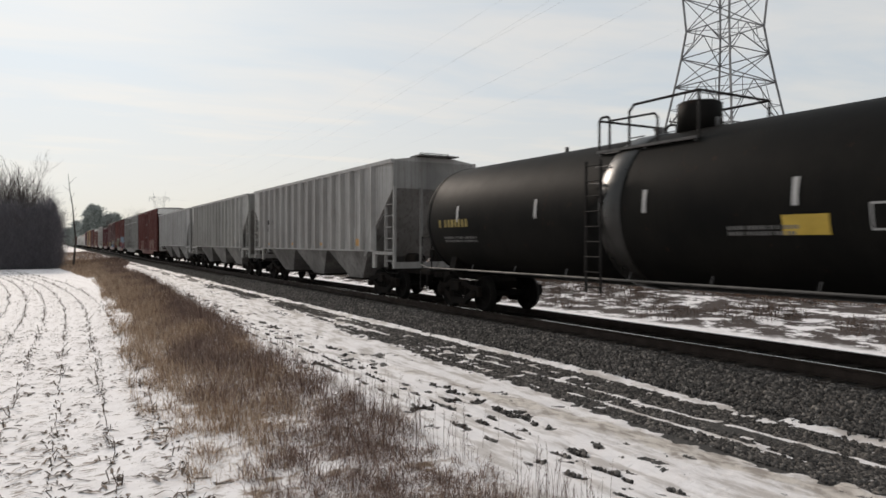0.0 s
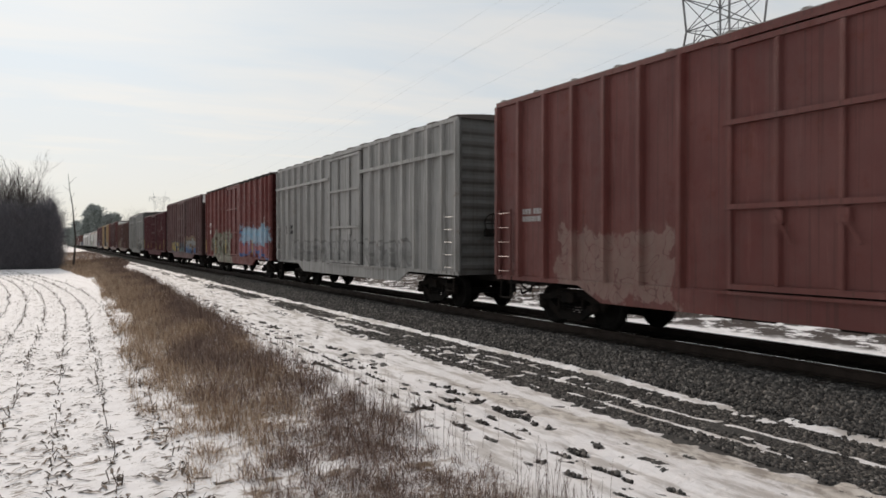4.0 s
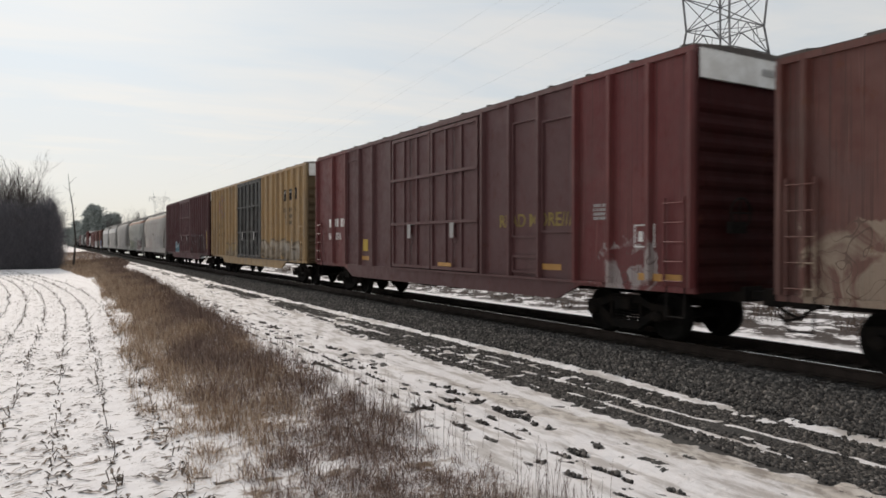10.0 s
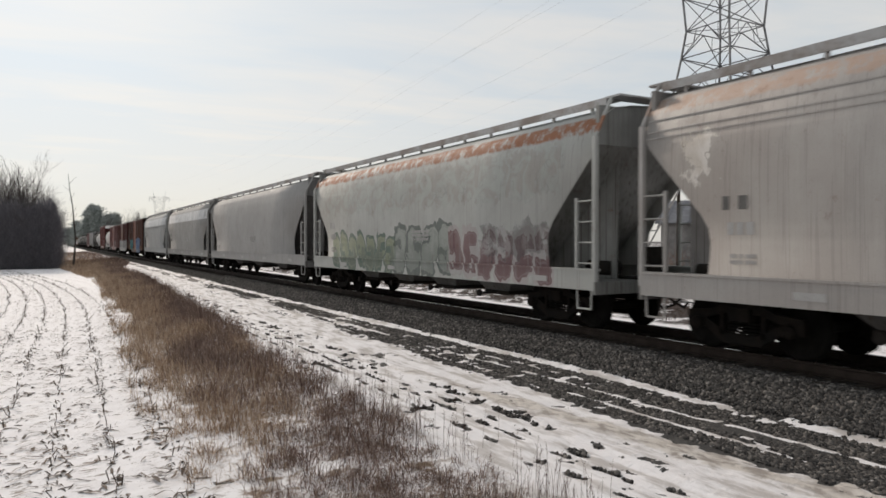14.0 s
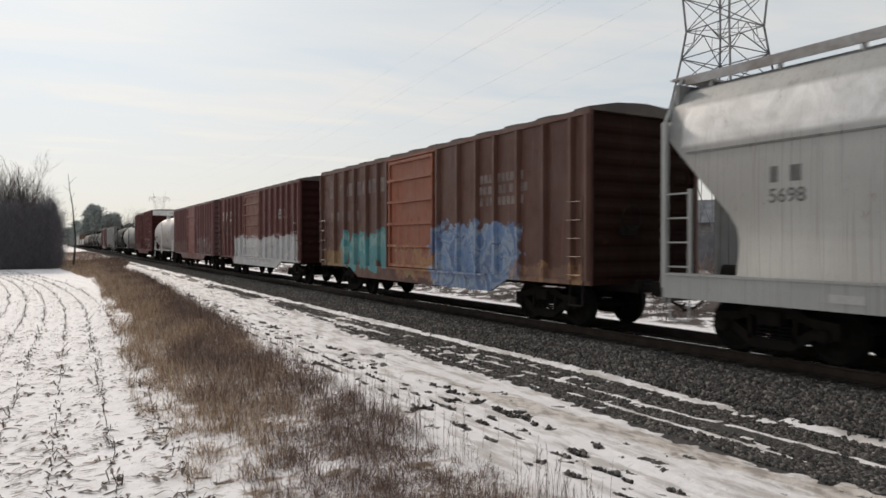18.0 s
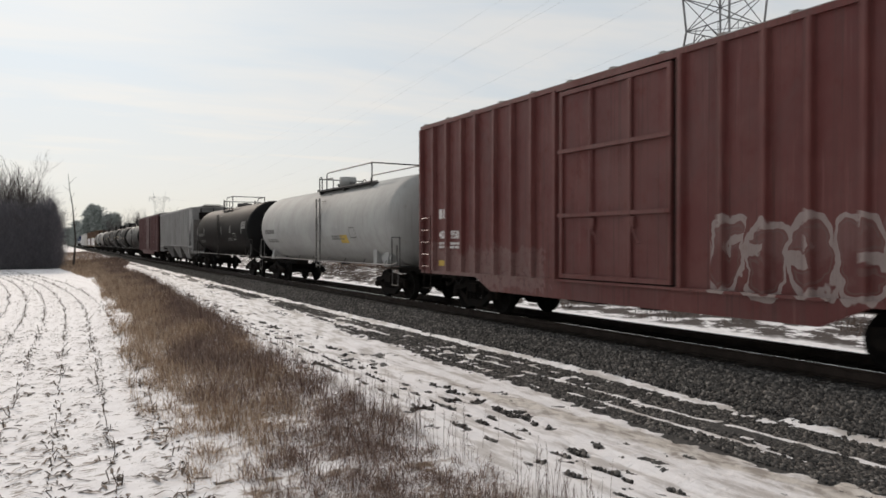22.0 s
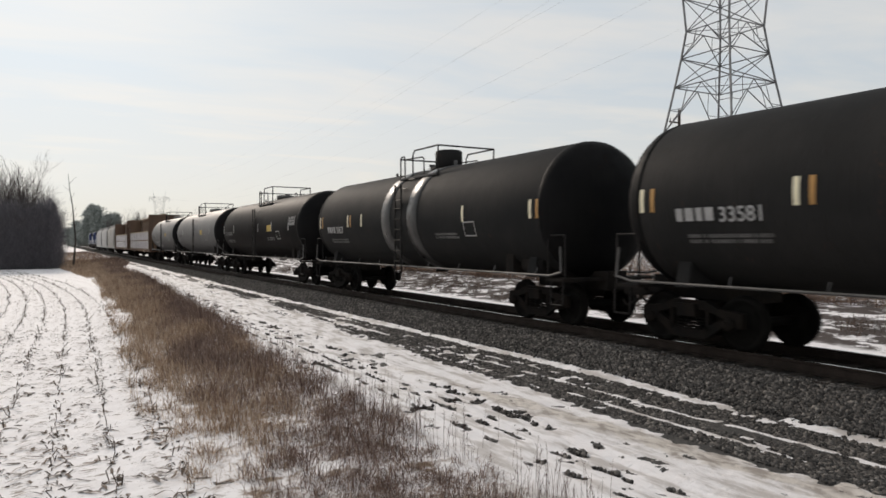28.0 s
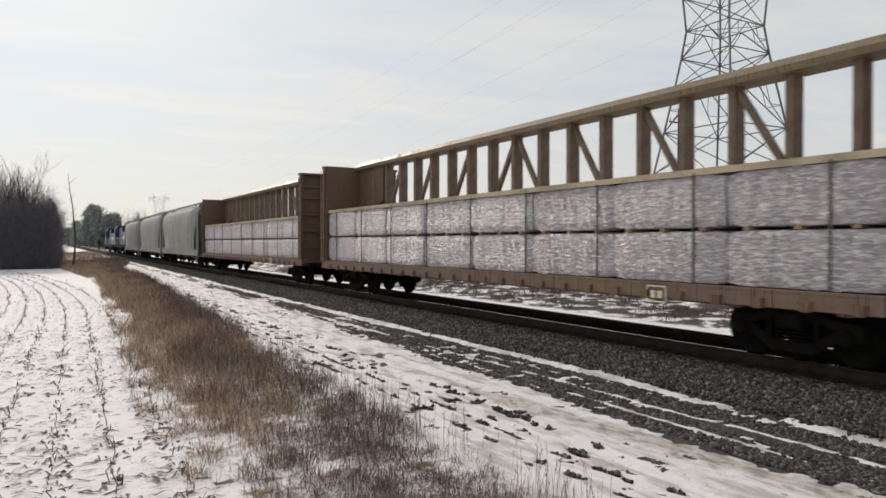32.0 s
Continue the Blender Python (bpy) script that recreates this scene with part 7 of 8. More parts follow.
            bx(bm, x - 0.03, x + 0.03, s * (h - 0.55) - 0.03, s * (h - 0.55) + 0.03, 1.3, 2.75)
            steps = part("ladder", bm, body, car)
            if RUNG.get(style) is None:
                bm = bmesh.new()
                rod(bm, (0, 0, 0), (0, 0.55, 0), 0.017, 5)
                RUNG[style] = mesh_of("rung", bm, body)
            for i in range(4):
                shared("rung", RUNG[style], steps, pose(x, s * h - (0.55 if s > 0 else 0.0), 1.42 + i * 0.42))
            bm = bmesh.new()
            pipe(bm, [(x, s * (h - 0.1), 0.95), (x, s * (h - 0.12), 0.5), (x, s * (h - 0.52), 0.5), (x, s * (h - 0.54), 0.95)], 0.02, 5)
            part("sill_step", bm, body, car)
        bm = bmesh.new()
        bx(bm, -1.55, 1.55, s * h - 0.05, s * h + 0.05, 0.80, 1.06)
        bx(bm, -1.5, 1.5, min(s * h, s * (h - 1.7)), max(s * h, s * (h - 1.7)), 1.0, 1.06)
        part("end_platform", bm, dark, car)
        bm = bmesh.new()
        rod(bm, (-0.5, s * (h - 0.5), 1.3), (-0.5, s * (h - 1.2), 1.3), 0.2, 12)
        part("air_reservoir", bm, UNDER, car)
        bm = bmesh.new()
        bx(bm, 0.2, 0.7, s * (h - 0.4) - 0.15, s * (h - 0.4) + 0.15, 1.06, 1.75)
        part("brake_valve", bm, UNDER, car)
    # hatch trough and running boards on stanchions
    bm = bmesh.new()
    bx(bm, -0.28, 0.28, -h + 1.0, h - 1.0, 4.66, 4.75)
    part("hatch", bm, body, car)
    for s in (-1, 1):
        bm = bmesh.new()
        bx(bm, s * 0.9 - 0.2, s * 0.9 + 0.2, -h + 0.1, h - 0.1, 4.74, 4.78)
        bx(bm, *sorted((s * 1.10, s * 1.13)), -h + 0.1, h - 0.1, 4.62, 4.78)
        walkway = part("running_board", bm, ROOF_GREY, car, "open steel running board")
        me = None
        for i in range(13):
            if me is None:
                bm = bmesh.new()
                bx(bm, -0.03, 0.03, -0.03, 0.03, 4.4, 4.77)
                me = mesh_of("stanchion", bm, body)
            shared("stanchion", me, walkway, pose(s * 1.05, -h + 0.6 + (L - 1.2) * i / 12, 0))
    bm = bmesh.new()
    bx(bm, -1.1, 1.1, -h - 0.25, -h + 0.2, 4.76, 4.80)
    part("end_walk", bm, ROOF_GREY, car)
    bm = bmesh.new()
    bx(bm, -1.1, 1.1, h - 0.2, h + 0.25, 4.76, 4.80)
    part("end_walk", bm, ROOF_GREY, car)
    # bays: streaked, and cut to 0.3 so the shade under the car is painted
    shaded_grime = paint(style + "_bays", car, tuple(x * 0.3 for x in o["col"]), tuple(x * 0.22 for x in o["worn"]), 0.4, 0.6, (), L, 0.8)
    nb = 4 if L < 17.5 else 3
    span = (L - 6.0) / nb
    for i in range(nb):
        c = -h + 3.0 + span * (i + 0.5)
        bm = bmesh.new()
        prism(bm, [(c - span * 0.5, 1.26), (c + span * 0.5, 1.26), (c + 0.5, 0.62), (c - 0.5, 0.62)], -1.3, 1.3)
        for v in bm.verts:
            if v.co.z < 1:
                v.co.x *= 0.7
        part("hopper_bay", bm, shaded_grime, car)
        bm = bmesh.new()
        bx(bm, -0.95, 0.95, c - 0.55, c + 0.55, 0.52, 0.62)
        rod(bm, (-1.3, c + 0.25, 0.55), (1.3, c + 0.25, 0.55), 0.035, 6)
        rod(bm, (-1.34, c + 0.25, 0.55), (-1.28, c + 0.25, 0.55), 0.09, 10)
        part("outlet_gate", bm, UNDER, car)
    bm = bmesh.new()
    bx(bm, -0.25, 0.25, -h, h, 0.8, 1.1)
    part("centre_sill", bm, UNDER, car)
    running_gear(car, L, 1.75, 0.60, q)
    if style == "white_e":
        signs(car, INK, -1.537, h - 2.05, 2.98, 1, 0.24, 0.5, seed=1)
        words(car, "5698", INK, -1.537, h - 2.02, 2.44, 0.30)
    else:
        signs(car, INK if style in ("white_a", "white_d") else GREY_SIGN, -1.542, h - 1.75, 2.58, 1, 0.22, 0.5, seed=1)
        if style == "white_d":
            words(car, "45425", INK, -1.542, h - 1.71, 1.95, 0.29)
        else:
            signs(car, GREY_SIGN, -1.54, h - 1.85, 2.16, 1, 0.2, 0.5, seed=3)
        signs(car, GREY_SIGN, -1.535, h - 1.9, 1.66, 2, 0.07, 0.45, seed=5)
    signs(car, GREY_SIGN, -1.535, h - L * 0.52, 2.2, 3, 0.08, 1.0, seed=2)
    if style == "white_a":
        plate(car, BLACK, -1.54, h - 8.2, h - 7.7, 2.6, 2.75)
    if style == "white_e":
        plate(car, BLACK, -1.54, -h + 1.65, -h + 2.0, 1.56, 1.78)
    for f in (0.18, 0.42, 0.66, 0.88):
        plate(car, GREY_SIGN, -1.565, h - L * f - 0.5, h - L * f, 1.0, 1.12, "reflector")
    CARS.append((car, q))


# ---- tank cars ----
TANK = {
    "black_a": dict(label="black tank car with yellow placard and ladder", round=(1.55, 2.46), deck=(-1.2, 1.33), rise=0.65, band_at=(0.45,), low_placard=1, tapes=(2.28, 5.63, 8.86, 11.79, 14.9), col=(0.0083, 0.0081, 0.0078), worn=(0.0149, 0.0138, 0.0121), dome="drum", gloss=0.42, marks=1, banded=1),
    "white_t": dict(label="short glossy white tank car with a tall dome", round=(1.54, 2.68), col=(0.55, 0.51, 0.50), worn=(0.47, 0.43, 0.415), dome="tall", gloss=0.36, rail=WHITE),
    "white_u": dict(label="off-white tank car with broad top platform", col=(0.46, 0.46, 0.445), worn=(0.39, 0.385, 0.37), dome="wide", gloss=0.62),
    "black_b": dict(label="dark brown-black tank car with a white panel", col=(0.0095, 0.0085, 0.0080), worn=(0.016, 0.0135, 0.0125), dome="flat", gloss=0.45, panel=1, number=0),
    "black_c": dict(label="dark grey tank car with a shiny tank band", col=(0.028, 0.028, 0.028), worn=(0.038, 0.0365, 0.0355), dome="drum", gloss=0.46, banded=1),
    "black_d": dict(label="dark grey tank car with white number and bands", round=(1.57, 2.58), col=(0.0245, 0.0243, 0.024), worn=(0.034, 0.0325, 0.0315), dome="drum", gloss=0.48, banded=1, text="33581", tape=1, tapes=(0.85, 3.84, 8.5, 10.9, 13.6)),
    "black_e": dict(label="dark grey tank car with polished bands and tape", round=(1.58, 2.59), col=(0.0245, 0.0245, 0.0248), worn=(0.0335, 0.0325, 0.0315), dome="drum", gloss=0.52, banded=1, text="3357", tape=1, tapes=(0.85, 3.65, 4.87, 11.5, 14.4)),
    "black_f": dict(label="black tank car with a white stencilled panel", col=(0.0083, 0.0072, 0.0072), worn=(0.0138, 0.0116, 0.0110), dome="flat", gloss=0.42, panel=1, placard=1),
    "grey_t": dict(label="grey tank car, black below, with yellow placard", col=(0.14, 0.136, 0.132), worn=(0.185, 0.177, 0.17), dome="low", gloss=0.42, dark_below=1, placard=1),
    "grey_u": dict(label="light grey tank car, black below, with scribbles", col=(0.18, 0.175, 0.17), worn=(0.23, 0.22, 0.21), dome="low", gloss=0.42, dark_below=1, placard=1),
}


def tank(style, a, b):
    L, q = b - a, (a + b) / 2
    o = TANK[style]
    car = thing("tank_car", o["label"], "tank car", "cars of the goods train")
    # some shells darken gradually towards the bottom
    stripe = (0.0, 2.25, (0.016, 0.016, 0.017)) if o.get("dark_below") else None
    body = paint(style + "_tank", car, o["col"], o["worn"], 0.15, 0.16, (), L, o["gloss"] + 0.14, stripe, 0.0006)
    rail_m = o.get("rail", RAILING)
    R, zc, h = o.get("round", (1.55, 2.58)) + (L / 2,)
    bm = bmesh.new()
    left = [(-h + 0.72 * (1 - math.cos(math.pi / 2 * k / 8)), max(0.0002, R * math.sin(math.pi / 2 * k / 8) ** 0.8)) for k in range(9)]
    full = left + [(y, R) for y in (-h * 0.6, -h * 0.2, h * 0.2, h * 0.6)] + [(-y, r) for y, r in left[::-1]]
    lathe(bm, full, 40, "y")
    for v in bm.verts:
        v.co.z += zc
    shell = part("tank", bm, body, car)
    if style[:5] != "white":
        soot = paint(style + "_head", car, (0.008, 0.0082, 0.009), (0.013, 0.0125, 0.0125), 0.1, 0.2, (), L, 0.6)
        for s in (-1, 1):
            bm = bmesh.new()
            lathe(bm, [(s * (y - 0.006) if y < -h + 0.71 else s * y, r + 0.006) for y, r in left] + [(s * (-h + 0.78), R + 0.006), (s * (-h + 0.78), R - 0.01)], 40, "y")
            for v in bm.verts:
                v.co.z += zc
            part("tank_head", bm, soot, shell, "black tank end")
    if o.get("banded"):
        rubbed = paint(style + "_band", car, tuple(x * 1.2 for x in o["worn"]), o["worn"], 0.1, 0.2, (), L, 0.34)
        rubbed.node_tree.nodes["Principled BSDF"].inputs["Specular IOR Level"].default_value = 0.5
        for y in o.get("band_at", (-0.9, 0.9)):
            bm = bmesh.new()
            lathe(bm, [(y - 0.3, R + 0.004), (y - 0.27, R + 0.03), (y + 0.27, R + 0.03), (y + 0.3, R + 0.004)], 40, "y")
            for v in bm.verts:
                v.co.z += zc
            part("tank_band", bm, rubbed, car, "rubbed, shinier steel band")
    # top platform, dome and safety railing
    zt = zc + R
    bm = bmesh.new()
    y0, y1 = {"wide": (-4.9, 0.45), "tall": (-1.5, 0.8)}.get(o["dome"], o.get("deck", (-1.45, 1.0)))
    w, zp = 0.98, zt - (0.33 if o["dome"] != "wide" else 0.18)
    for s in (-1, 1):
        bx(bm, *sorted((s * 0.72, s * 1.06)), y0, y1, zp, zp + 0.05)
    for y in (y0 + 0.05, (y0 + y1) / 2, y1 - 0.05):
        bx(bm, -1.0, 1.0, y - 0.03, y + 0.03, zp - 0.12, zp)
    deck = part("platform", bm, rail_m, car)
    bars = []
    zl, zh = zt + 0.41, zt + 0.53
    for x in (-w, w):
        bars.append(([(x, y1, zp), (x, y1, zl - 0.06), (x, y1 - 0.06, zl), (x, y1 - 0.24, zl), (x, y1 - 0.3, zl - 0.06), (x, y1 - 0.3, zp)], 0.026))
        bars.append(([(x, y1 - 0.85, zp), (x, y1 - 0.85, zh - 0.12), (x, y1 - 0.97, zh), (x, y0, zh), (x, y0, zp)], 0.026))
        bars.append(([(x, y1 - 0.3, zl - 0.1), (x, y1 - 1.5, zl - 0.13), (x, y1 - 1.58, zl - 0.22), (x, y1 - 1.58, zp)], 0.022))
    for y, z in ((y1, zl - 0.06), (y0, zh)):
        bars.append(([(-w, y, z), (w, y, z)], 0.026))
    for line, thick in bars:
        bm = bmesh.new()
        pipe(bm, list(line), thick, 6)
        part("safety_rail", bm, rail_m if style[:5] == "white" else DARK_RAIL, deck)
    bm = bmesh.new()
    if o["dome"] == "tall":
        lathe(bm, [(zt - 0.05, 0.62), (zt + 0.55, 0.62), (zt + 0.58, 0.55), (zt + 0.6, 0.0002)], 24, "z")
    elif o["dome"] == "drum":
        lathe(bm, [(zt - 0.05, 0.42), (zt + 0.5, 0.42), (zt + 0.54, 0.36), (zt + 0.55, 0.0002)], 24, "z")
    elif o["dome"] == "wide":
        lathe(bm, [(zt + 0.05, 0.35), (zt + 0.42, 0.35), (zt + 0.45, 0.0002)], 20, "z")
    else:
        lathe(bm, [(zt - 0.03, 0.45), (zt + 0.16, 0.45), (zt + 0.18, 0.3), (zt + 0.2, 0.0002)], 20, "z")
    for v in bm.verts:
        v.co.y -= 0.4 if o["dome"] != "wide" else 0.25
    dome = part("manway", bm, body if o["dome"] != "flat" else RAILING, car)
    for y in (0.62, -0.75):
        bm = bmesh.new()
        rod(bm, (0, y, zt - 0.03), (0, y, zt + 0.2), 0.09, 8)
        rod(bm, (-0.12, y, zt + 0.16), (0.12, y, zt + 0.16), 0.05, 6)
        part("valve", bm, RAILING, dome)
    bm = bmesh.new()
    rod(bm, (0, h * 0.42, zt - 0.03), (0, h * 0.42, zt + 0.14), 0.05, 6)
    part("vent", bm, RAILING, car)
    # side ladder, sill, grab rails, saddles
    climb = o.get("rise", -0.2 if o["dome"] != "wide" else -1.2)
    ladder(car, rail_m if style[:5] == "white" else DARK_RAIL, -1.57, climb, 0.85, zt - 0.55, 0.42, 9)
    bm = bmesh.new()
    for k in range(5):
        ang = radians(20 + k * 14)
        p = [(-math.cos(ang) * (R + 0.05), climb + e, zc + math.sin(ang) * (R + 0.05)) for e in (0, 0.42)]
        rod(bm, p[0], p[1], 0.014, 5)
    part("tank_rungs", bm, rail_m, car)
    for s in (-1, 1):
        bm = bmesh.new()
        zr2 = 1.12
        pipe(bm, [(s * 1.45, -h + 0.15, 1.75), (s * 1.47, -h + 0.1, 1.2), (s * 1.47, -h + 0.5, zr2), (s * 1.47, h - 0.5, zr2), (s * 1.47, h - 0.1, 1.2), (s * 1.45, h - 0.15, 1.75)], 0.026, 6)
        n = 8
        for i in range(n + 1):
            y = -h + 1.0 + (L - 2.0) * i / n
            rod(bm, (s * 1.47, y, zr2), (s * 1.40, y, zr2 + 0.16), 0.014, 5)
        part("side_handrail", bm, rail_m, car)
    for s in (-1, 1):
        bm = bmesh.new()
        ys = s * (h - 1.48)
        prism(bm, [(-1.25, 1.05), (1.25, 1.05), (1.15, 1.5), (0.95, 1.62), (0.5, 1.35), (-0.5, 1.35), (-0.95, 1.62), (-1.15, 1.5)], ys - 0.14, ys + 0.14, "y")
        part("saddle", bm, body if not o.get("dark_below") else UNDER, car)
        bm = bmesh.new()
        bx(bm, -0.28, 0.28, min(ys - s * 0.9, s * (h + 0.05)), max(ys - s * 0.9, s * (h + 0.05)), 0.78, 1.2)
        bx(bm, -1.45, 1.45, s * (h - 0.35) - 0.3, s * (h - 0.35) + 0.3, 1.0, 1.06)
        part("stub_sill", bm, UNDER, car)
        bm = bmesh.new()
        pipe(bm, [(-1.4, s * (h - 0.05), 1.06), (-1.4, s * (h - 0.05), 2.0), (-1.4, s * (h - 0.62), 2.0), (-1.4, s * (h - 0.62), 1.06)], 0.022, 6)
        pipe(bm, [(-1.45, s * (h - 0.05), 1.0), (-1.47, s * (h - 0.05), 0.5), (-1.47, s * (h - 0.45), 0.5), (-1.45, s * (h - 0.45), 1.0)], 0.018, 5)
        part("end_railing", bm, rail_m if style[:5] == "white" else DARK_RAIL, car)
    bm = bmesh.new()
    rod(bm, (-0.95, -h + 1.15, 1.32), (-0.95, -h + 1.95, 1.32), 0.2, 12)
    part("air_reservoir", bm, body if style[:5] == "white" else UNDER, car)
    bm = bmesh.new()
    bx(bm, -1.2, -0.7, -h + 2.2, -h + 2.5, 1.1, 1.6)
    part("brake_valve", bm, body if style[:5] == "white" else UNDER, car)
    bm = bmesh.new()
    rod(bm, (0, 0, zc - R + 0.05), (0, 0, 1.0), 0.16, 10)
    rod(bm, (0, 0, 1.0), (0, 0, 0.92), 0.2, 10)
    part("bottom_outlet", bm, UNDER, car)
    running_gear(car, L, 1.48, 0.78, q)
    # plates bent to the shell: thin pieces laid on the tank's side
    def skin(name, material, y0, y1, z0, z1, label=""):
        bm = bmesh.new()
        k = 5
        rows = []
        for i in range(k + 1):
            z = z0 + (z1 - z0) * i / k
            x = -math.sqrt(max(0.01, (R + 0.006) ** 2 - (z - zc) ** 2))
            rows.append([bm.verts.new((x, y, z)) for y in (y0, y1)] + [bm.verts.new((x + 0.02, y, z)) for y in (y0, y1)])
        for r0, r1 in zip(rows, rows[1:]):
            bm.faces.new((r0[0], r0[1], r1[1], r1[0])); bm.faces.new((r0[2], r1[2], r1[3], r0[3]))
        part(name, bm, material, car, label)
    light = style[:5] == "white"
    ink = INK if light else GREY_SIGN
    tape = CREAM if o.get("tape") else GREY_SIGN
    for k, m0 in enumerate(o.get("tapes", (0.85, 3.3, 8.5, 10.9, 13.6))):
        if m0 > L - 1:
            continue
        skin("reflector", tape if not light else GREY_SIGN, h - m0 - 0.05, h - m0 + 0.05, 2.38, 2.80, "cream reflective strip" if o.get("tape") else "")
        if o.get("tape") and k in (0, 1, 4):
            skin("reflector", ORANGE, h - m0 - 0.29, h - m0 - 0.20, 2.38, 2.80, "orange reflective strip")
    rng = random.Random(style)
    def lettering(m0, z, rows, hh, w, mat):
        for r in range(rows):
            p = 0.0
            while p < w:
                ww = hh * rng.uniform(0.5, 0.8)
                skin("stencil", mat, h - m0 - p - ww, h - m0 - p, z - hh - r * hh * 1.5, z - r * hh * 1.5)
                p += ww + hh * (0.25 if rng.random() < 0.8 else 0.8)
    if o.get("text"):
        lettering(1.62, 2.42, 1, 0.22, 0.7, GREY_SIGN)
        num = words(car, o["text"], GREY_SIGN, -R, h - 2.48, 2.18, 0.34)
        for v in num.data.vertices:
            v.co.z += -R + math.sqrt((R + 0.006) ** 2 - (2.18 + v.co.y - zc) ** 2)
        lettering(1.8, 1.98, 2, 0.06, 1.6, DIM)
    else:
        lettering(1.3, 2.45, 1, 0.2, 1.5, FADED_YELLOW if style == "black_a" else (DIM if not light else INK))
    lettering(1.5, 2.0, 2, 0.06, 1.6, ink if light else DIM) if not o.get("text") else None
    lettering(h + 2.2, 2.1, 2, 0.06, 1.2, ink if light else DIM)
    if o.get("panel"):
        skin("panel", GREY_INK, -h + 1.05, -h + 2.0, 2.6, 3.0, "greyed stencilled panel")
        lettering(L - 2.05, 3.0, 3, 0.07, 0.9, BLACK)
    if o.get("placard") or style in ("black_a", "white_t", "white_u"):
        yy = -h * (0.35 if style != "black_a" else 0.42)
        zl = 1.95 if o.get("low_placard") else 2.38
        if o["dome"] == "wide":
            yy, zl = -3.4, 1.82
        skin("placard", YELLOW, yy - 0.36, yy + 0.36, zl, zl + 0.3, "yellow warning placard")
    if style not in ("black_c",):
        yy = -h + 3.4
        for (c0, c1, w0, w1) in ((yy, yy + 0.55, 2.0, 2.03), (yy, yy + 0.55, 2.35, 2.38), (yy, yy + 0.03, 2.03, 2.35), (yy + 0.52, yy + 0.55, 2.03, 2.35)):
            skin("inspection_stencil", ink if light else GREY_SIGN, c0, c1, w0, w1)
    if style == "white_t":
        skin("panel", GREY_SIGN, -h + 0.9, -h + 2.0, 2.5, 2.95, "grey stencilled panel")
    if style == "grey_u":
        lettering(2.2, 1.95, 2, 0.2, 3.6, GREY_SIGN)
    CARS.append((car, q))


# ---- centre-beam lumber cars ----
WRAP = None


def wrap_material():
    m, t, b = fresh("lumber_wrap")
    v = node(t, "TexCoord").outputs["Object"]
    info = node(t, "ObjectInfo").outputs["Random"]
    crease = noise_of(t, v, 6.0, 5, 0.65, (1, 0.9, 2.6), 1.0)
    ripple = noise_of(t, v, 11.0, 3, 0.6, (1, 0.55, 2.2), 0.9)
    c = blend(t, ramped(t, crease, 0.42, 0.66), (0.30, 0.27, 0.285), (0.47, 0.43, 0.445))
    c = blend(t, ramped(t, ripple, 0.50, 0.58, 0, 0.85), c, (0.72, 0.70, 0.71))
    c = blend(t, ramped(t, noise_of(t, v, 3.0, 4, 0.7, (1, 0.6, 3.0)), 0.56, 0.66, 0, 0.55), c, (0.25, 0.215, 0.225))
    c = blend(t, calc(t, "MULTIPLY", info, 0.25), c, (0.48, 0.42, 0.42))
    t.links.new(c, b.inputs["Base Color"])
    b.inputs["Roughness"].default_value = 0.32
    bumped(t, b, calc(t, "ADD", crease, ripple), 0.9, 0.05)
    return m


def pack_mesh(w, l, h, material, seed):
    """A wrapped lumber bundle: a soft-edged block with a creased, slightly bulging skin."""
    rng = random.Random(seed)
    bm = bmesh.new()
    bmesh.ops.create_cube(bm, size=1)
    bmesh.ops.subdivide_edges(bm, edges=bm.edges[:], cuts=5, use_grid_fill=True)
    bmesh.ops.subdivide_edges(bm, edges=[e for e in bm.edges if abs(e.verts[0].co.y - e.verts[1].co.y) > 0.01], cuts=3)
    for v in bm.verts:
        p = v.co.copy()
        k = [max(0, abs(c) - 0.40) / 0.10 for c in p]
        soft = 0.018 * (k[0] * k[1] + k[1] * k[2] + k[0] * k[2])
        v.co = Vector((p.x * w, p.y * l, p.z * h)) * 1.0
        v.co.x -= math.copysign(soft, p.x)
        v.co.z -= math.copysign(soft, p.z)
        v.co += Vector((rng.uniform(-1, 1), rng.uniform(-1, 1), rng.uniform(-1, 1))) * 0.010
    me = mesh_of("lumber_pack", bm, material)
    return me


def centerbeam(style, a, b):
    global WRAP
    L, q = b - a, (a + b) / 2
    car = thing("lumber_car", "brown centre-beam flatcar loaded with wrapped white lumber packs" if style == "tan_a" else "brown centre-beam flatcar with a lower stack of wrapped lumber", "flatcar", "cars of the goods train")
    body = paint(style + "_beam", car, (0.31, 0.24, 0.15) if style == "tan_a" else (0.21, 0.13, 0.08), (0.26, 0.19, 0.12), 0.35, 0.4, (), L)
    sill_m = paint(style + "_sill", car, (0.27, 0.18, 0.11), (0.24, 0.16, 0.13), 0.9, 0.7, (), L, 0.7)
    rusty = paint(style + "_bulkhead", car, (0.24, 0.155, 0.09) if style == "tan_a" else (0.15, 0.08, 0.052), (0.19, 0.11, 0.07), 0.6, 0.5, (), L)
    post_m = plain("beam_post", (0.20, 0.15, 0.11), 0.7, 0, 0.35, 1.5, (0.14, 0.09, 0.065))
    if WRAP is None:
        WRAP = wrap_material()
    h = L / 2
    for s in (-1, 1):
        bm = bmesh.new()
        bx(bm, *sorted((s * 1.46, s * 1.54)), -h, h, 0.86, 1.10)
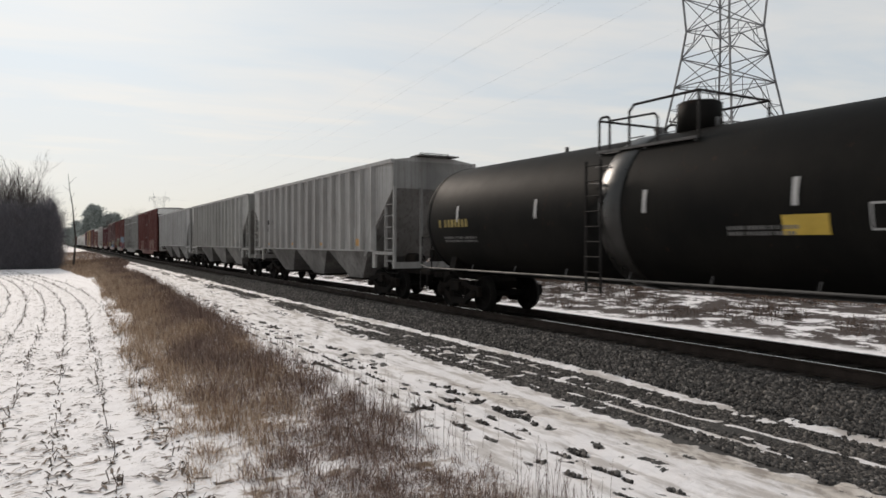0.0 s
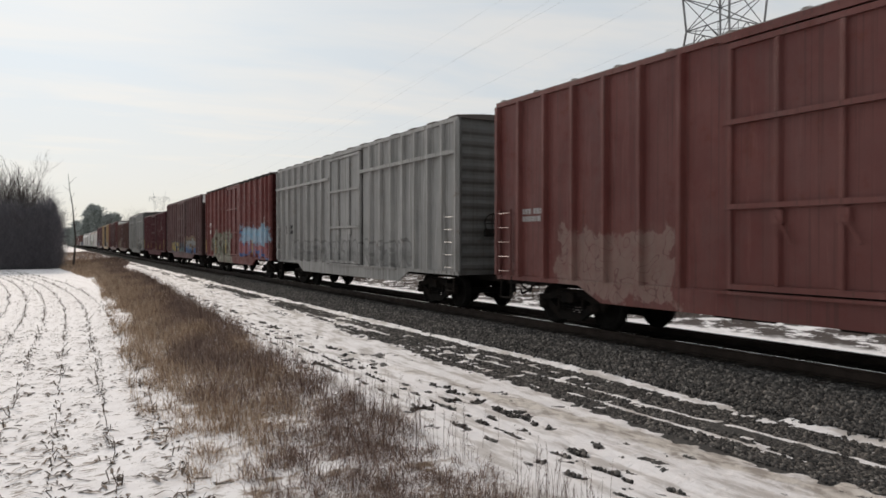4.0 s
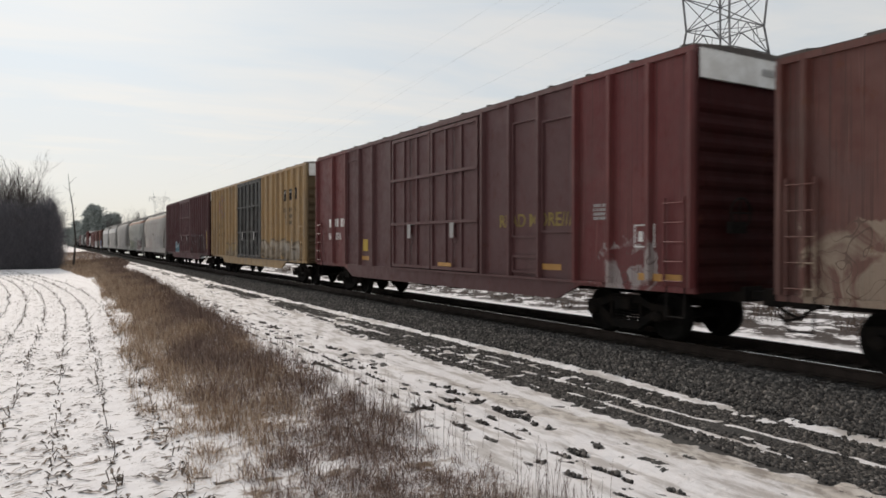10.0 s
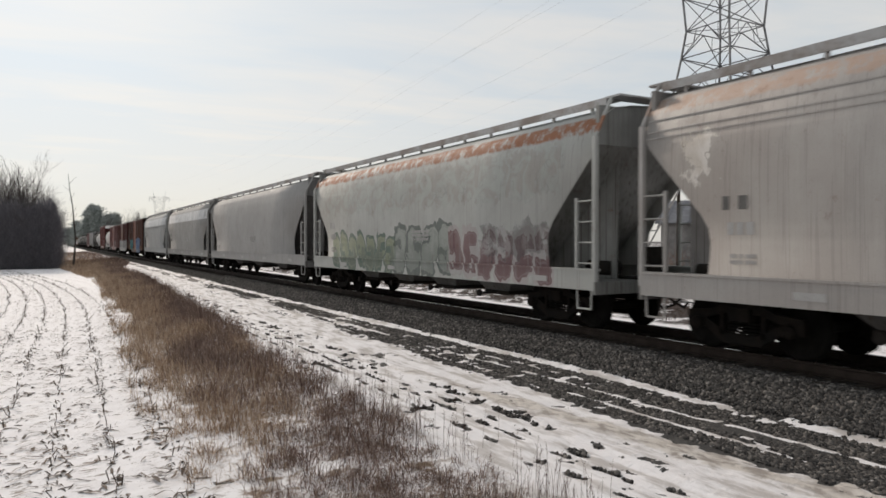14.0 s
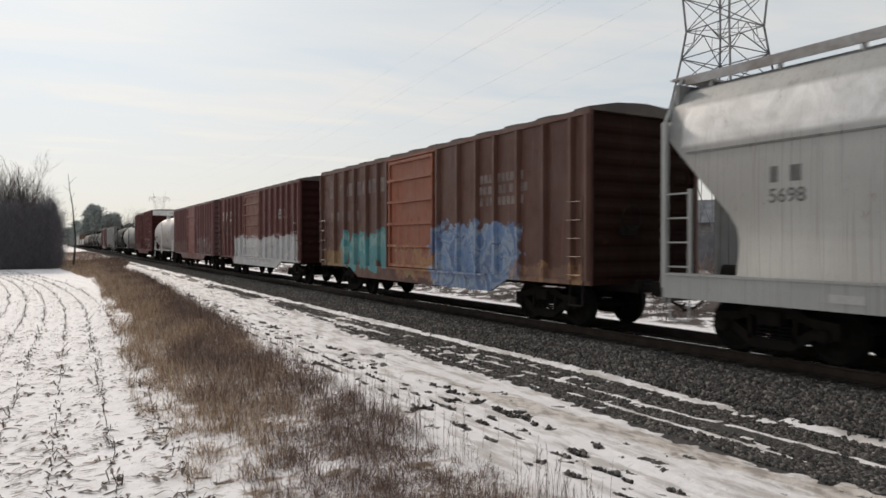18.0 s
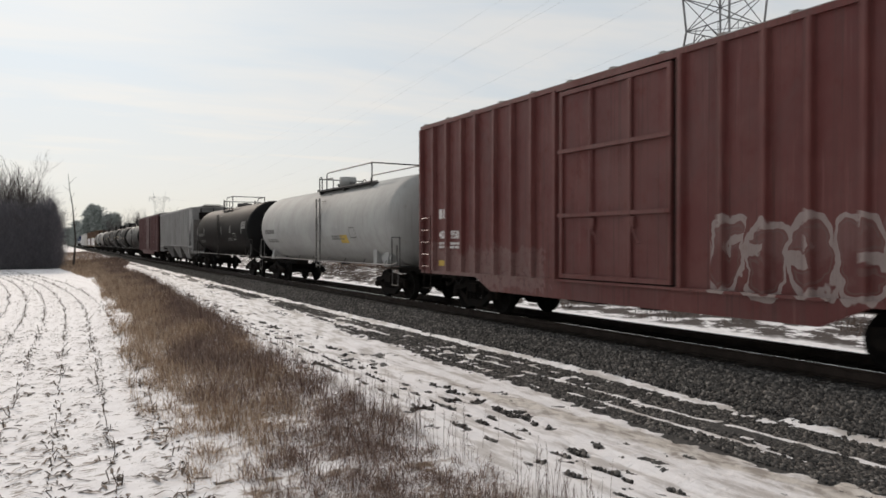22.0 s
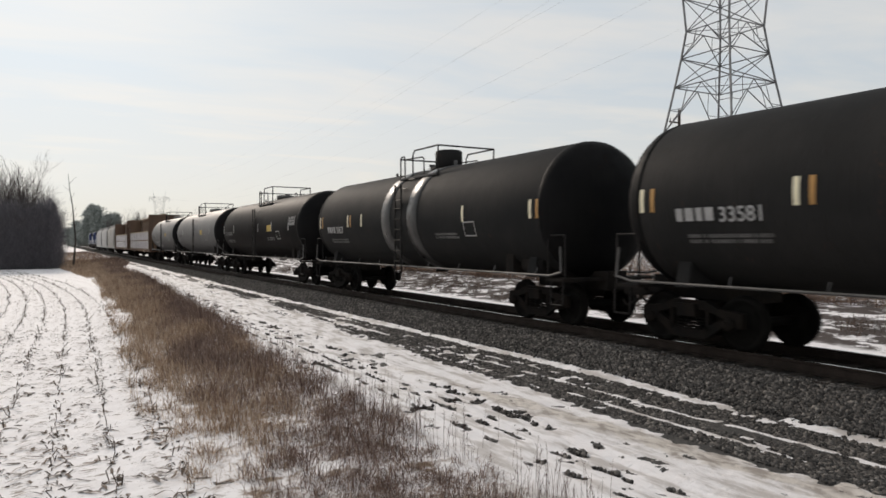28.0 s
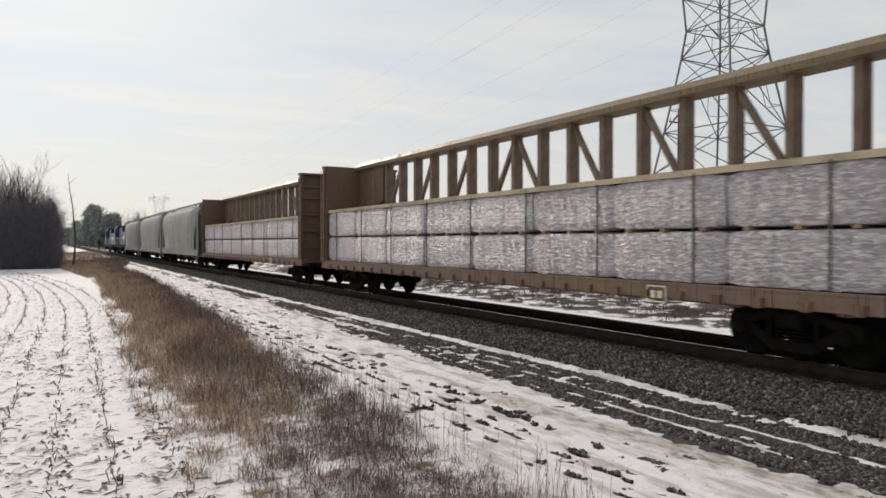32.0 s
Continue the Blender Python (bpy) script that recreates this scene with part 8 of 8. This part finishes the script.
        bx(bm, *sorted((s * 1.20, s * 1.54)), -h, h, 1.08, 1.14)
        sill = part("side_sill", bm, sill_m, car)
        me = None
        for i in range(27):
            if me is None:
                bm = bmesh.new()
                prism(bm, [(-0.10, 1.0), (0.10, 1.0), (0.07, 0.84), (-0.07, 0.84)], -0.04, 0.04)
                me = mesh_of("stake_pocket", bm, rusty)
            shared("stake_pocket", me, sill, pose(s * 1.56, -h + 0.9 + (L - 1.8) * i / 26, 0))
    bm = bmesh.new()
    bx(bm, -1.46, 1.46, -h, h, 0.98, 1.06)
    bx(bm, -0.3, 0.3, -h, h, 0.70, 0.98)
    for i in range(12):
        y = -h + 1.2 + (L - 2.4) * i / 11
        bx(bm, -1.4, 1.4, y - 0.08, y + 0.08, 0.8, 0.99)
    part("deck", bm, rusty, car)
    for s in (-1, 1):
        bm = bmesh.new()
        y = s * (h - 0.3)
        bx(bm, -1.5, 1.5, y - 0.05, y + 0.05, 1.06, 4.72)
        bulk = part("bulkhead", bm, rusty, car, "rusty brown steel bulkhead")
        for x in (-1.47, -0.5, 0.5, 1.47):
            bm = bmesh.new()
            bx(bm, x - 0.06, x + 0.06, *sorted((y + s * 0.05, y + s * 0.26)), 1.0, 4.72)
            part("upright", bm, rusty, bulk)
        for z in (1.6, 2.3, 3.0, 3.7, 4.2):
            bm = bmesh.new()
            bx(bm, -1.41, 1.41, *sorted((y + s * 0.05, y + s * 0.14)), z, z + 0.1)
            part("crossbar", bm, rusty, bulk)
        bm = bmesh.new()
        bx(bm, -1.56, 1.56, *sorted((y - s * 0.05, y + s * 0.28)), 4.72, 4.80)
        part("cap", bm, rusty, bulk)
        ladder(bulk, rusty, -1.56, y + s * 0.05 - (0.0 if s > 0 else 0.3), 1.1, 4.6, 0.3, 9)
        if s < 0:
            continue
        bm = bmesh.new()
        prism(bm, [(y - s * 0.05, 4.70), (y - s * 0.05, 2.9), (y - s * 2.3, 3.4), (y - s * 2.3, 4.70)], -0.12, 0.12)
        part("gusset", bm, rusty, car)
    # the centre beam: top chord, posts, diagonals
    bm = bmesh.new()
    prism(bm, [(-0.30, 4.68), (0.30, 4.68), (0.34, 4.79), (0.22, 4.93), (-0.22, 4.93), (-0.34, 4.79)], -h + 0.3, h - 0.3, "y")
    part("top_chord", bm, body, car)
    n = 18
    ys = [-h + 0.6 + (L - 1.2) * i / n for i in range(n + 1)]
    me = None
    for i, y in enumerate(ys[1:-1]):
        if me is None:
            bm = bmesh.new()
            bx(bm, -0.14, 0.14, -0.075, 0.075, 1.05, 4.69)
            me = mesh_of("beam_post", bm, post_m)
        shared("beam_post", me, car, pose(0, y, 0))
    for i in range(1, n - 1):
        if i % 2 == (0 if i < n / 2 else 1) or i in (n // 2 - 1, n // 2):
            bm = bmesh.new()
            y0, y1 = (ys[i], ys[i + 1]) if i < n / 2 else (ys[i + 1], ys[i])
            prism(bm, [(y0 - 0.07, 2.9), (y0 + 0.07, 2.9), (y1 + 0.07, 4.70), (y1 - 0.07, 4.70)], -0.05, 0.05)
            part("diagonal", bm, post_m, car)
    # wrapped lumber, two tiers a side
    low = style == "tan_b"
    tiers = ((1.14, 0.90), (2.08, 0.90)) if not low else ((1.14, 0.86), (2.04, 0.86))
    packs = [pack_mesh(1.26, (L - 1.0) / 8 - 0.03, t[1], WRAP, 7 + k) for k, t in enumerate(tiers)]
    cnt = 8
    for s in (-1, 1):
        for i in range(cnt):
            for k, (z, hh) in enumerate(tiers):
                y = -h + 0.5 + (L - 1.0) * (i + 0.5) / cnt
                shared("lumber_pack", packs[k], car, pose(s * 0.82 + random.uniform(-0.012, 0.012), y + random.uniform(-0.02, 0.02), z + hh / 2, 0, 0, random.uniform(-0.4, 0.4) + (180 if (i + k) % 2 else 0)))
        for k in range(9):
            y = -h + 0.75 + 0.6 + (L - 2.7) * k / (9 - 1)
            if k == 0:
                bm = bmesh.new()
                zt = tiers[1][0] + tiers[1][1] + 0.02
                bx(bm, -0.012, 0.0, -0.02, 0.02, 1.12, zt); bx(bm, 0, 1.25, -0.02, 0.02, zt, zt + 0.02)
                strap = mesh_of("strap", bm, RAILING)
            shared("strap", strap, car, pose(s * 1.47, y, 0, 0, 0, 0 if s < 0 else 180))
    for s in (-1, 1):
        bm = bmesh.new()
        bx(bm, *sorted((s * 0.2, s * 1.47)), -h + 0.5, h - 0.5, tiers[1][0] + tiers[1][1] + 0.045, tiers[1][0] + tiers[1][1] + 0.10)
        bx(bm, *sorted((s * 1.43, s * 1.47)), -h + 0.5, h - 0.5, tiers[1][0] + tiers[1][1] - 0.01, tiers[1][0] + tiers[1][1] + 0.045)
        part("cover_board", bm, plain("cover_board", (0.50, 0.41, 0.28), 0.8, 0, 0.3, 1.5), car, "tan boards over the lumber")
    me = None
    for i in range(24):
        y = -h + 1.0 + (L - 2.0) * i / 23
        if me is None:
            bm = bmesh.new()
            bx(bm, -0.62, 0.62, -0.05, 0.05, 0, 0.06)
            me = mesh_of("dunnage", bm, plain("dunnage_wood", (0.36, 0.24, 0.12), 0.8, 0, 0.3, 3.0))
        shared("dunnage", me, car, pose(-0.84, y, tiers[1][0] + tiers[1][1] + 0.025))
        shared("dunnage", me, car, pose(-0.84, y, tiers[0][0] + tiers[0][1] - 0.005))
    frame_sign(car, CREAM, -1.59, -h + 4.2, 0.78, 0.45, 0.3)
    running_gear(car, L, 2.2, 1.25, q)
    CARS.append((car, q))


# ---- pushing locomotives at the rear ----


def loco(style, a, b):
    L, q = b - a, (a + b) / 2
    car = thing("locomotive", "blue and white diesel locomotive pushing the train", "locomotive", "locomotives of the goods train")
    blue = paint(style + "_paint", car, (0.03, 0.05, 0.16), (0.04, 0.06, 0.16), 0.1, 0.2, (), L, 0.35)
    h = L / 2
    bm = bmesh.new()
    bx(bm, -1.5, 1.5, -h, h, 1.1, 1.5)
    for s in (-1, 1):
        prism(bm, [(s * h, 1.5), (s * (h + 0.15), 0.5), (s * (h - 0.1), 0.4), (s * (h - 0.4), 1.1)], -1.45, 1.45)
    part("frame", bm, UNDER, car)
    bm = bmesh.new()
    prism(bm, [(-0.95, 1.5), (0.95, 1.5), (0.95, 3.9), (0.8, 4.2), (-0.8, 4.2), (-0.95, 3.9)], -h + 1.2, h - 5.6, "y")
    hood = part("hood", bm, blue, car)
    bm = bmesh.new()
    bx(bm, -1.45, 1.45, -h + 2.0, -h + 4.6, 3.5, 4.3)
    part("radiator", bm, UNDER, hood)
    bm = bmesh.new()
    prism(bm, [(-1.52, 1.5), (1.52, 1.5), (1.52, 4.0), (1.1, 4.55), (-1.1, 4.55), (-1.52, 4.0)], h - 5.6, h - 3.0, "y")
    cab = part("cab", bm, blue, car)
    for x in (-1.535, 1.535):
        bm = bmesh.new()
        bx(bm, x - 0.01, x + 0.01, h - 5.0, h - 3.7, 3.2, 3.9)
        part("window", bm, BLACK, cab)
    bm = bmesh.new()
    bx(bm, -1.2, 1.2, h - 3.0, h - 2.99, 3.3, 3.95)
    part("windscreen", bm, BLACK, cab)
    bm = bmesh.new()
    prism(bm, [(-0.9, 1.5), (0.9, 1.5), (0.85, 3.1), (0.6, 3.3), (-0.6, 3.3), (-0.85, 3.1)], h - 3.0, h - 1.3, "y")
    part("nose", bm, blue, car)
    for x in (-1.45, 1.45):
        bm = bmesh.new()
        pipe(bm, [(x, -h + 0.3, 1.5), (x, -h + 0.3, 2.5), (x, h - 5.6, 2.5)], 0.025, 5)
        for i in range(9):
            y = -h + 0.3 + (L - 6) * i / 8
            rod(bm, (x, y, 1.5), (x, y, 2.5), 0.02, 5)
        part("handrail", bm, WHITE, car)
    bm = bmesh.new()
    prism(bm, [(-1.3, 1.1), (1.3, 1.1), (1.1, 0.4), (-1.1, 0.4)], -3.2, 3.2, "y")
    part("fuel_tank", bm, UNDER, car)
    bm = bmesh.new()
    bx(bm, -0.96, 0.96, -h + 5, -h + 9, 2.2, 2.9)
    bx(bm, -1.0, 1.0, -h + 4.99, -h + 9.01, 2.25, 2.85)
    part("white_panel", bm, WHITE, hood)
    for s in (-1, 1):
        for k in (-1.85, 0.0, 1.85):
            w = shared("wheelset", AXLE, car, pose(0, s * (h - 4.2) + k, 0.457))
        bm = bmesh.new()
        for x in (-1.1, 0.98):
            prism(bm, [(s * (h - 4.2) - 2.4, 0.4), (s * (h - 4.2) - 2.4, 0.75), (s * (h - 4.2) + 2.4, 0.75), (s * (h - 4.2) + 2.4, 0.4)], x, x + 0.12)
        bx(bm, -1.0, 1.0, s * (h - 4.2) - 0.4, s * (h - 4.2) + 0.4, 0.6, 1.1)
        part("truck", bm, IRON, car)
        shared("coupler", COUPLER, car, pose(0, s * (h + 0.3), 0, 0, 0, 0 if s < 0 else 180))
    CARS.append((car, q))


KINDS = dict(box=boxcar, hopper=hopper, covered=covered, tank=tank, centerbeam=centerbeam, loco=loco)
for kind, style, front, rear in CONSIST:
    KINDS[kind](style, front, rear)

# ---- movement ----


def car_rows(q):
    """The rows of a car whose middle lies q metres along the line at the start."""
    rows = []
    for k in range(33):
        x, y, a = along(q - SPEED * k, TRACK)
        rows.append((float(k), pose(x, y, 0, 0, 0, -math.degrees(a))))
    return rows


def wheel_rows(k, q):
    """The wheels are seen to roll while they pass within some fifty metres; a row each thirtieth of a second."""
    f0, f1 = max(0, int((q - 48) / SPEED * FPS)), min(32 * FPS, int((q - 2) / SPEED * FPS))
    if f1 <= f0:
        return None
    turn = math.degrees(SPEED / FPS / 0.457)
    rows = [(f / FPS, pose(0, k, 0.457, turn * (f - f0))) for f in range(f0, f1 + 1)]
    if f0 > 0:
        rows.insert(0, (0.0, pose(0, k, 0.457)))
    if f1 < 32 * FPS:
        rows.append((32.0, rows[-1][1]))
    return rows


def motions():
    for car, q in CARS:
        walk(car, car_rows(q))
    for wheelset, k, q in AXLES:
        rows = wheel_rows(k, q)
        if rows:
            walk(wheelset, rows)


motions()
